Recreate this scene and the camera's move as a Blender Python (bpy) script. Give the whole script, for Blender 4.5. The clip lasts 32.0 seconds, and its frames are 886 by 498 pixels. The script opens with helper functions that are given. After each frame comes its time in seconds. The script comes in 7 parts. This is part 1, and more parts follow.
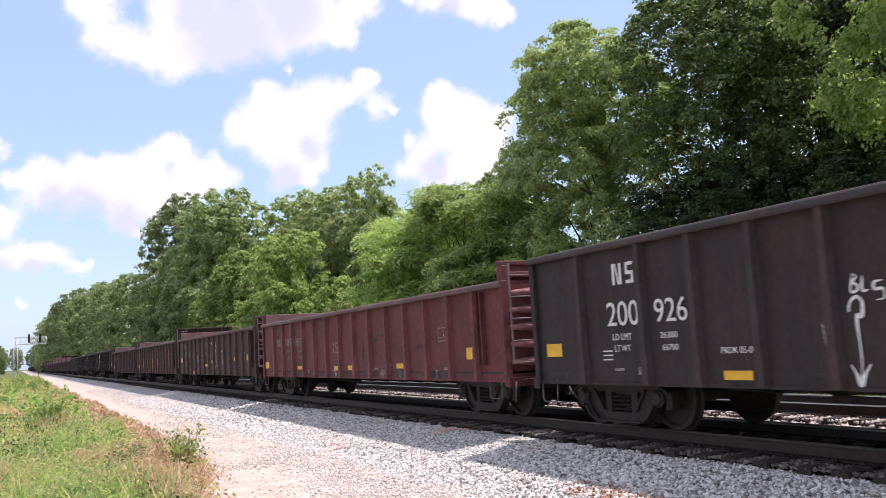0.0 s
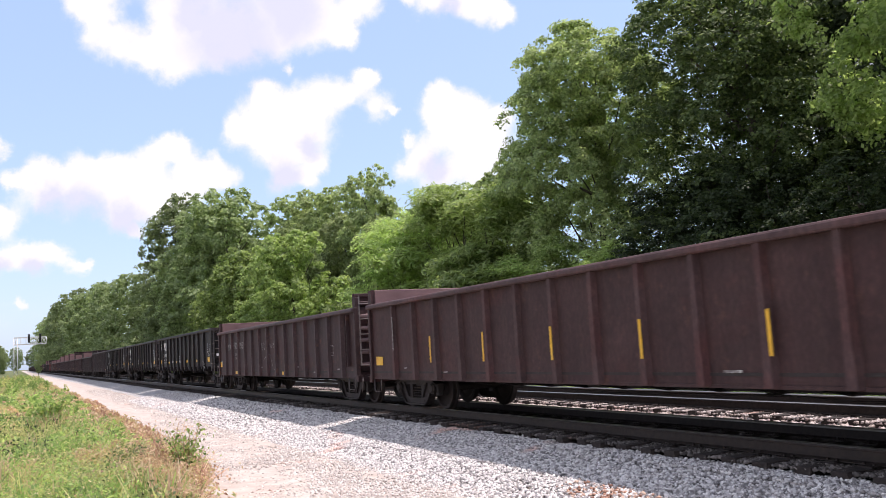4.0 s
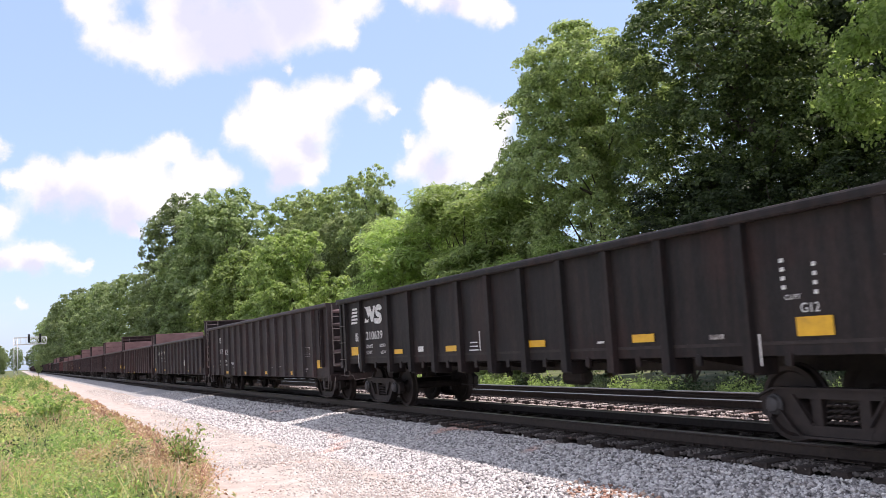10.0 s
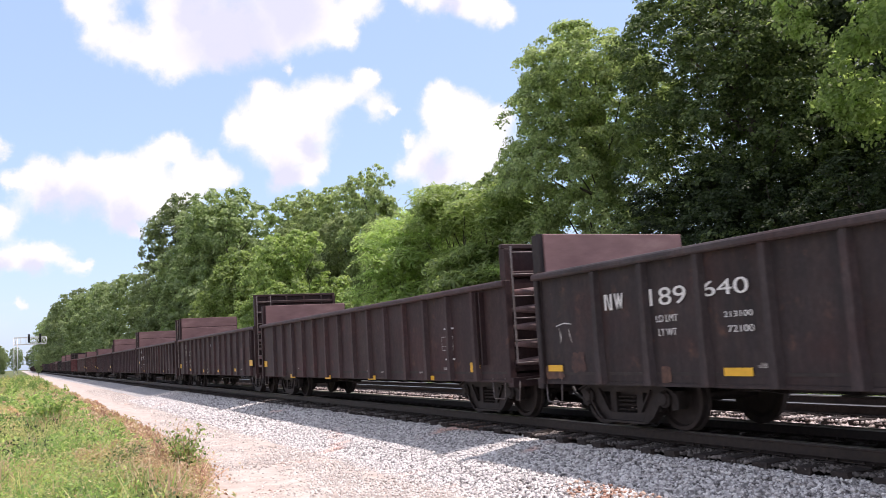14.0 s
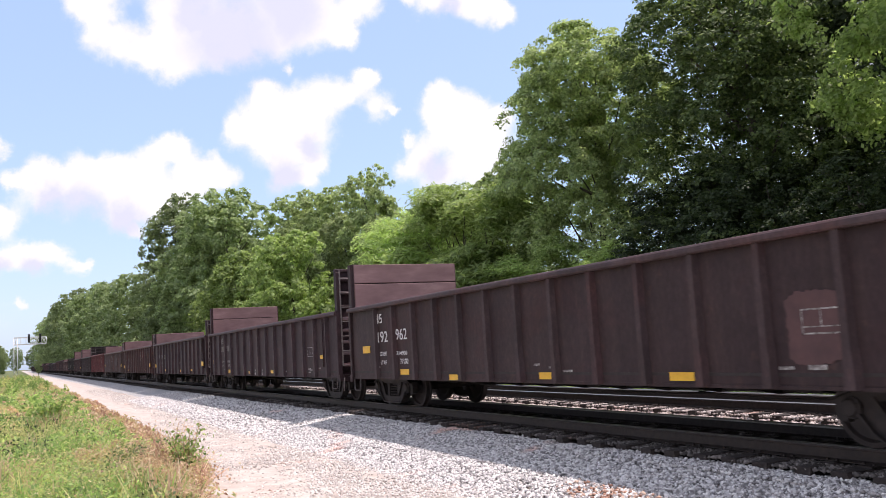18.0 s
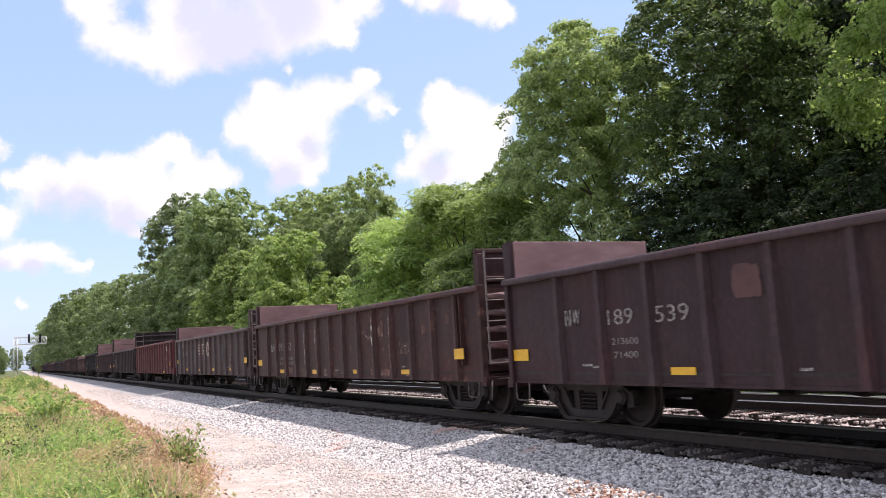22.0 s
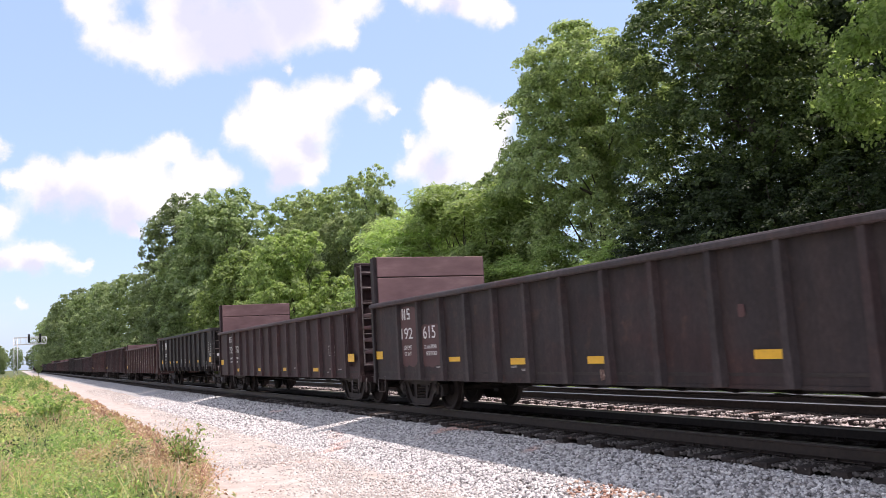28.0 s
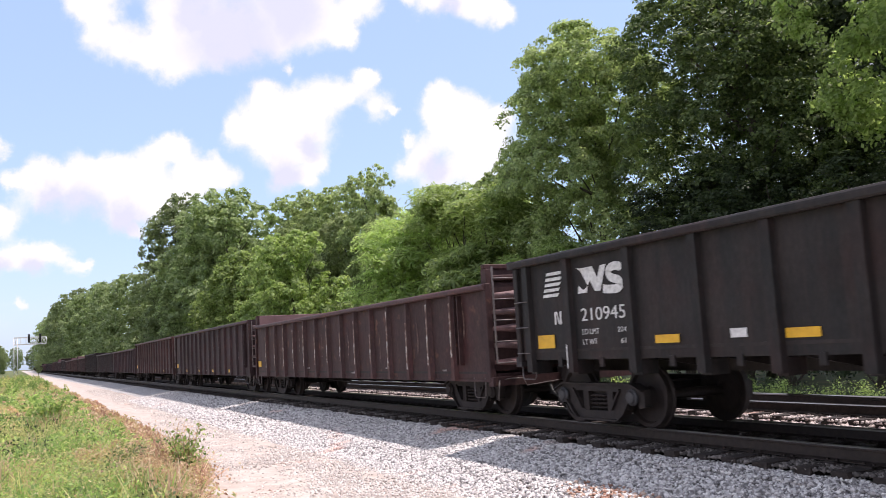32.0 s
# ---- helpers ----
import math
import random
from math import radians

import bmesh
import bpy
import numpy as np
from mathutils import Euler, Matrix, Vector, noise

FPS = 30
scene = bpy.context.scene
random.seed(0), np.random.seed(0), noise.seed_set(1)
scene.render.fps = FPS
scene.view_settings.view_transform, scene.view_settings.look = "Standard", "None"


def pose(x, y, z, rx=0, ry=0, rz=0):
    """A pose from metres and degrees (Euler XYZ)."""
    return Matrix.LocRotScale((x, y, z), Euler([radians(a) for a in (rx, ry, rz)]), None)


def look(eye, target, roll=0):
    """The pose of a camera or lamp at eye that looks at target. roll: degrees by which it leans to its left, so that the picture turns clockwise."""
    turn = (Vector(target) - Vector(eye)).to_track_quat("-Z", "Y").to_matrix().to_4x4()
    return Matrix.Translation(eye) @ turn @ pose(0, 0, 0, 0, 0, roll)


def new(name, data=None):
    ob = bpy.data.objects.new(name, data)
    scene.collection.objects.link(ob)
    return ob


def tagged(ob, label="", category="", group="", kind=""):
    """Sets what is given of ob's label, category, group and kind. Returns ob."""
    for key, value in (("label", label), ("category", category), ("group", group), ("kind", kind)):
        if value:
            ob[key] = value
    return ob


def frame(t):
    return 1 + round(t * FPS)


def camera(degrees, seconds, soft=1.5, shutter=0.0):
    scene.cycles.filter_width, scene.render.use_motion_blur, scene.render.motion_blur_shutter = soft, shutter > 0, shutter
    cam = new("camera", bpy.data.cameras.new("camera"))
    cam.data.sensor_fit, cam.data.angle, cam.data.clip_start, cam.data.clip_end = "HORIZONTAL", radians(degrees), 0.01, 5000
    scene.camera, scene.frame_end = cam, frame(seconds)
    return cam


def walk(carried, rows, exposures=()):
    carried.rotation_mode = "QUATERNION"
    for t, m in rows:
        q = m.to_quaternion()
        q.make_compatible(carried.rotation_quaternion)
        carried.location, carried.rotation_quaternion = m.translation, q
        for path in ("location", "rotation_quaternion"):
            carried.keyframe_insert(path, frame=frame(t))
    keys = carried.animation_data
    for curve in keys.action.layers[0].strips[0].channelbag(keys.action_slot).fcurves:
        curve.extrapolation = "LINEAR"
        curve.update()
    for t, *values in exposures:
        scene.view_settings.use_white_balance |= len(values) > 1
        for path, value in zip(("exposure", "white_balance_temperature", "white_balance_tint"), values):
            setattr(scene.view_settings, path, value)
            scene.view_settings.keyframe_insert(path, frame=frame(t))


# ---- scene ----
SECONDS = 32.0
cam = camera(54.18, SECONDS, soft=0.6, shutter=0.12)
EYE = Vector((0.0, 0.0, 1.3895))
# right, up and view axes of the tripod head
CAM_POSE = Matrix(((0.43642551, 0.12435547, 0.89110521, EYE.x), (0.89783768, 0.00418428, -0.44030671, EYE.y),
                   (-0.05848319, 0.99222891, -0.1098249, EYE.z), (0, 0, 0, 1)))
walk(cam, [(0.0, CAM_POSE), (SECONDS, CAM_POSE)], exposures=[(0.0, 0.0, 6720, 22), (SECONDS, 0.0, 6720, 22)])

# ---- world, sun ----
SUN_TO = Vector((0.15, 0.375, 1.0)).normalized()
sun_data = bpy.data.lights.new("sun", "SUN")
sun_data.energy, sun_data.angle, sun_data.color = 5.0, radians(0.53), (1.0, 0.955, 0.89)
sun = new("sun", sun_data)
sun.matrix_world = look((0, 60, 160), Vector((0, 60, 160)) - SUN_TO)

# fair-weather clouds as overlapping rounds: bearing from the line of the track, height above the horizon, radius, in degrees
HIGH_BANK = [(3.9, 21.4, 1.28), (5, 20.1, 1.44), (6.9, 19.2, 1.5), (8.6, 18.9, 1.52), (10.4, 18.8, 1.44), (12.6, 19.7, 1.73), (14.8, 20.5, 1.92), (17.1, 21.1, 1.93),
    (19.4, 21.4, 1.77), (20.6, 20.8, 1.06), (11.9, 21.5, 2.05), (9, 20.7, 1.61), (21.7, 22.4, 1.13), (16.4, 23.9, 3.1), (9.1, 24, 2.64), (4.6, 23.3, 1.91)]
CORNER_PUFFS = [(26.4, 22.4, 1.27), (28.4, 22, 1.13), (30.2, 21.5, 1.13), (31.4, 21.3, 0.85), (24.6, 22.7, 0.7), (28.8, 23.6, 2.1)]
MIDDLE_PUFFS = [(13.1, 14.4, 1.21), (14.2, 15.4, 1.5), (15, 16.9, 0.92), (16.5, 18.4, 0.46), (16.1, 15.1, 1.88), (17.6, 16.2, 1.52), (19.5, 16.5, 1.38), (21.1, 17.2, 1.09),
    (21.8, 17.7, 0.65), (22.6, 15.9, 1.1), (23.7, 15.6, 0.44), (18.3, 14.1, 1.68), (16.7, 12.7, 1.53), (18.6, 12.3, 0.88), (14.9, 13.6, 1.51), (15.9, 11.4, 1.02),
    (17.6, 11.2, 0.88)]
RIGHT_PUFFS = [(26.8, 16.5, 1.02), (26.2, 15.6, 1.1), (27.9, 15.8, 1.32), (29.3, 14.9, 1.4), (28.5, 13.5, 1.92), (30.4, 13.2, 1.66), (26.6, 14, 1.33), (25.1, 12.7, 1.11),
    (24.1, 11.7, 0.89), (25.9, 11.2, 1.41), (28.7, 11.1, 2.04), (24.3, 13.7, 0.52), (31, 15, 0.73)]
LEFT_BANK = [(-0.1, 11.3, 0.76), (1.3, 11.9, 0.87), (2.3, 11.5, 1.05), (3.7, 11.8, 1.13), (5.4, 12.2, 1.15), (7.1, 12.7, 1.16), (8.2, 13.4, 0.86), (9.2, 13.3, 0.83),
    (10, 12.4, 1.05), (11.6, 12.4, 0.85), (12.4, 11.7, 0.93), (10.5, 11, 1.48), (8.1, 10.8, 1.8), (5.4, 10.4, 1.76), (2.8, 10.4, 1.52), (0.9, 10.6, 1.16),
    (6.3, 9, 1.3), (8.7, 9.3, 1.47), (-0.8, 12.9, 0.63)]
LOW_PUFFS = [(-0.4, 8.9, 1.02), (-1.3, 8.5, 1.01), (-0.1, 6.8, 0.96), (1.2, 7, 0.91), (2.2, 6.8, 0.85), (-1, 6.3, 1.07), (3.1, 6.1, 0.73), (3.7, 6.2, 0.5),
    (0.9, 5.9, 0.84), (6.7, 8, 0.48), (0.2, 4, 0.38)]
GREY_BASES = [(13.3, 20.2, 3.85), (16.7, 21.9, 2.8), (10.8, 21.6, 1.69), (3.7, 9.4, 1.94), (6.2, 8.8, 1.78), (1.8, 9.9, 1.47), (15.9, 11.6, 1.64), (17.9, 13.4, 1.09),
    (0.8, 5.7, 0.97), (-1.1, 5.9, 0.94), (27.5, 21.6, 1.06), (26.1, 11.6, 1.34)]


def sky_way(bearing, height):
    b, h = radians(bearing), radians(height)
    return (-math.cos(h) * math.cos(b), math.cos(h) * math.sin(b), math.sin(h))


def make_world():
    w = bpy.data.worlds.new("sky")
    scene.world = w
    w.use_nodes = True
    nt = w.node_tree
    nt.nodes.clear()
    N, L = nt.nodes.new, nt.links.new
    out, bg = N("ShaderNodeOutputWorld"), N("ShaderNodeBackground")
    sky = N("ShaderNodeTexSky")
    sky.sky_type, sky.sun_disc = "NISHITA", False
    sky.sun_elevation, sky.sun_rotation = math.asin(SUN_TO.z), math.atan2(SUN_TO.x, SUN_TO.y)
    sky.air_density, sky.dust_density, sky.ozone_density = 1.0, 1.0, 1.0
    co = N("ShaderNodeTexCoord")

    def math_node(op, a, b=None, clamp=False):
        m = N("ShaderNodeMath")
        m.operation, m.use_clamp = op, clamp
        for i, v in enumerate((a, b)):
            if v is None:
                continue
            if isinstance(v, (int, float)):
                m.inputs[i].default_value = v
            else:
                L(v, m.inputs[i])
        return m.outputs[0]

    warp = N("ShaderNodeTexNoise")
    warp.inputs["Scale"].default_value, warp.inputs["Detail"].default_value, warp.inputs["Roughness"].default_value = 24, 8, 0.6
    L(co.outputs["Generated"], warp.inputs["Vector"])
    centred = N("ShaderNodeVectorMath")
    centred.operation = "SUBTRACT"
    L(warp.outputs["Color"], centred.inputs[0])
    centred.inputs[1].default_value = (0.5, 0.5, 0.5)
    scaled = N("ShaderNodeVectorMath")
    scaled.operation = "MULTIPLY_ADD"
    L(centred.outputs[0], scaled.inputs[0])
    scaled.inputs[1].default_value = (0.042, 0.042, 0.042)
    L(co.outputs["Generated"], scaled.inputs[2])
    total = None
    for b, h, r in HIGH_BANK + CORNER_PUFFS + MIDDLE_PUFFS + RIGHT_PUFFS + LEFT_BANK + LOW_PUFFS:
        c, r = sky_way(b, h), radians(r)
        d = N("ShaderNodeVectorMath")
        d.operation = "DISTANCE"
        L(scaled.outputs[0], d.inputs[0])
        d.inputs[1].default_value = Vector(c).normalized()
        m = N("ShaderNodeMapRange")
        m.interpolation_type = "SMOOTHSTEP"
        m.inputs["From Min"].default_value, m.inputs["From Max"].default_value = r * 1.5, r * 0.05
        L(d.outputs["Value"], m.inputs["Value"])
        total = m.outputs[0] if total is None else math_node("ADD", total, m.outputs[0])
    total = math_node("MINIMUM", total, 1.15)
    # broad banks outside the known clouds
    far = N("ShaderNodeTexNoise")
    far.inputs["Scale"].default_value, far.inputs["Detail"].default_value = 3.2, 3
    L(co.outputs["Generated"], far.inputs["Vector"])
    ahead = N("ShaderNodeVectorMath")
    ahead.operation = "DOT_PRODUCT"
    L(co.outputs["Generated"], ahead.inputs[0])
    ahead.inputs[1].default_value = (-0.895, 0.30, 0.25)
    away = N("ShaderNodeMapRange")
    away.inputs["From Min"].default_value, away.inputs["From Max"].default_value = 0.93, 0.82
    L(ahead.outputs["Value"], away.inputs["Value"])
    fm = math_node("MULTIPLY", math_node("MULTIPLY", far.outputs["Fac"], 1.25), away.outputs[0])
    total = math_node("MAXIMUM", total, fm)
    puff = N("ShaderNodeTexNoise")
    puff.inputs["Scale"].default_value, puff.inputs["Detail"].default_value = 38, 12
    puff.inputs["Roughness"].default_value = 0.68
    L(co.outputs["Generated"], puff.inputs["Vector"])
    shape = math_node("ADD", total, math_node("MULTIPLY", math_node("SUBTRACT", puff.outputs["Fac"], 0.5), 0.85))
    mask = N("ShaderNodeMapRange")
    mask.interpolation_type = "SMOOTHSTEP"
    mask.inputs["From Min"].default_value, mask.inputs["From Max"].default_value = 0.10, 1.15
    L(shape, mask.inputs["Value"])
    body = N("ShaderNodeTexNoise")
    body.inputs["Scale"].default_value, body.inputs["Detail"].default_value = 9, 5
    L(co.outputs["Generated"], body.inputs["Vector"])
    tone = N("ShaderNodeMix")
    tone.data_type = "RGBA"
    grey = None
    for b, h, r in GREY_BASES:
        c, r = sky_way(b, h), radians(r) * 1.2
        d = N("ShaderNodeVectorMath")
        d.operation = "DISTANCE"
        L(scaled.outputs[0], d.inputs[0])
        d.inputs[1].default_value = Vector(c).normalized()
        mr = N("ShaderNodeMapRange")
        mr.interpolation_type = "SMOOTHSTEP"
        mr.inputs["From Min"].default_value, mr.inputs["From Max"].default_value = r, r * 0.25
        L(d.outputs["Value"], mr.inputs["Value"])
        grey = mr.outputs[0] if grey is None else math_node("MAXIMUM", grey, mr.outputs[0])
    grey = math_node("ADD", grey, math_node("MULTIPLY", math_node("SUBTRACT", body.outputs["Fac"], 0.5), 1.3, True), True)
    L(math_node("SUBTRACT", 1.0, grey, True), tone.inputs["Factor"])
    tone.inputs["A"].default_value, tone.inputs["B"].default_value = (8.7, 9.4, 11.2, 1), (11.7, 12.1, 12.4, 1)
    mix = N("ShaderNodeMix")
    mix.data_type = "RGBA"
    L(mask.outputs[0], mix.inputs["Factor"])
    lift = N("ShaderNodeMix")
    lift.data_type, lift.blend_type = "RGBA", "ADD"
    lift.inputs["Factor"].default_value = 1.0
    L(sky.outputs[0], lift.inputs["A"])
    lift.inputs["B"].default_value = (3.4, 5.1, 7.5, 1)
    L(lift.outputs["Result"], mix.inputs["A"])
    L(tone.outputs["Result"], mix.inputs["B"])
    L(mix.outputs["Result"], bg.inputs["Color"])
    bg.inputs["Strength"].default_value = 0.09
    L(bg.outputs[0], out.inputs[0])


make_world()


# ---- materials ----
def material(name, build):
    m = bpy.data.materials.new(name)
    m.use_nodes = True
    nt = m.node_tree
    build(nt, nt.nodes["Principled BSDF"], nt.nodes.new, nt.links.new)
    return m


def noise_ramp(nt, scale, stops, detail=6, rough=0.6, coords="Object", stretch=(1, 1, 1), shift=None):
    N, L = nt.nodes.new, nt.links.new
    co, mp, tx, rp = N("ShaderNodeTexCoord"), N("ShaderNodeMapping"), N("ShaderNodeTexNoise"), N("ShaderNodeValToRGB")
    mp.inputs["Scale"].default_value = stretch
    L(co.outputs[coords], mp.inputs["Vector"])
    if shift is not None:
        sc = N("ShaderNodeVectorMath")
        sc.operation = "SCALE"
        sc.inputs[0].default_value = (37, 23, 11)
        L(shift, sc.inputs["Scale"])
        L(sc.outputs[0], mp.inputs["Location"])
    tx.inputs["Scale"].default_value, tx.inputs["Detail"].default_value, tx.inputs["Roughness"].default_value = scale, detail, rough
    L(mp.outputs[0], tx.inputs["Vector"])
    els = rp.color_ramp.elements
    els[0].position, els[0].color = stops[0][0], (*stops[0][1], 1)
    els[1].position, els[1].color = stops[-1][0], (*stops[-1][1], 1)
    for p, c in stops[1:-1]:
        els.new(p).color = (*c, 1)
    L(tx.outputs["Fac"], rp.inputs["Fac"])
    return tx.outputs["Fac"], rp.outputs["Color"]


def mixed(nt, fac, a, b, blend="MIX"):
    m = nt.nodes.new("ShaderNodeMix")
    m.data_type, m.blend_type = "RGBA", blend
    for v, k in ((fac, "Factor"), (a, "A"), (b, "B")):
        if isinstance(v, (int, float)):
            m.inputs[k].default_value = v
        elif isinstance(v, tuple):
            m.inputs[k].default_value = (*v, 1)
        else:
            nt.links.new(v, m.inputs[k])
    return m.outputs["Result"]


def bump(nt, bs, height, strength, distance):
    b = nt.nodes.new("ShaderNodeBump")
    b.inputs["Strength"].default_value, b.inputs["Distance"].default_value = strength, distance
    nt.links.new(height, b.inputs["Height"])
    nt.links.new(b.outputs[0], bs.inputs["Normal"])


def simple(stops, scale, rough=0.8, metal=0.0, bump_amount=0.3, bump_distance=0.01, detail=8, stretch=(1, 1, 1)):
    def build(nt, bs, N, L):
        fac, col = noise_ramp(nt, scale, stops, detail=detail, stretch=stretch)
        L(col, bs.inputs["Base Color"])
        bs.inputs["Roughness"].default_value, bs.inputs["Metallic"].default_value = rough, metal
        bump(nt, bs, fac, bump_amount, bump_distance)
    return build


def car_paint(nt, bs, N, L):
    """Weathered paint: the object's own colour under rust, streaks and grime."""
    info = N("ShaderNodeObjectInfo")
    base = info.outputs["Color"]
    _, grime = noise_ramp(nt, 1.1, [(0.3, (0.62, 0.60, 0.60)), (0.7, (1.15, 1.1, 1.08))], shift=info.outputs["Random"])
    col = mixed(nt, 1.0, base, grime, "MULTIPLY")
    _, streak = noise_ramp(nt, 2.2, [(0.42, (0, 0, 0)), (0.75, (1, 1, 1))], stretch=(2.2, 2.2, 0.18), shift=info.outputs["Random"])
    amount = N("ShaderNodeMath")
    amount.operation = "MULTIPLY"
    L(streak, amount.inputs[0])
    amount.inputs[1].default_value = 0.35
    col = mixed(nt, amount.outputs[0], col, (0.075, 0.047, 0.041))
    # old red undercoat that shows through in broad fields, and fine grit
    _, field = noise_ramp(nt, 0.55, [(0.50, (1, 1, 1)), (0.66, (1.16, 0.88, 0.86))], detail=3, shift=info.outputs["Random"], stretch=(1, 1, 1.5))
    col = mixed(nt, 1.0, col, field, "MULTIPLY")
    _, grit = noise_ramp(nt, 16, [(0.32, (0.66, 0.65, 0.65)), (0.52, (1, 1, 1)), (0.70, (1.5, 1.45, 1.42))], detail=6, rough=0.75, stretch=(1, 1, 0.5))
    col = mixed(nt, 0.85, col, grit, "MULTIPLY")
    _, rust = noise_ramp(nt, 3.4, [(0.60, (0, 0, 0)), (0.70, (1, 1, 1))], detail=10, shift=info.outputs["Random"])
    # alpha of the object's colour tells how far rust has broken through
    am = N("ShaderNodeMath")
    am.operation = "MULTIPLY"
    L(rust, am.inputs[0])
    L(info.outputs["Alpha"], am.inputs[1])
    rf, rc = noise_ramp(nt, 9, [(0.3, (0.075, 0.035, 0.026)), (0.7, (0.20, 0.095, 0.062))], detail=8)
    col = mixed(nt, am.outputs[0], col, rc)
    L(col, bs.inputs["Base Color"])
    bs.inputs["Roughness"].default_value = 0.65
    bs.inputs["Specular IOR Level"].default_value = 0.25
    dents, _ = noise_ramp(nt, 1.6, [(0.3, (0, 0, 0)), (0.7, (1, 1, 1))], detail=4, shift=info.outputs["Random"])
    bump(nt, bs, dents, 0.35, 0.05)


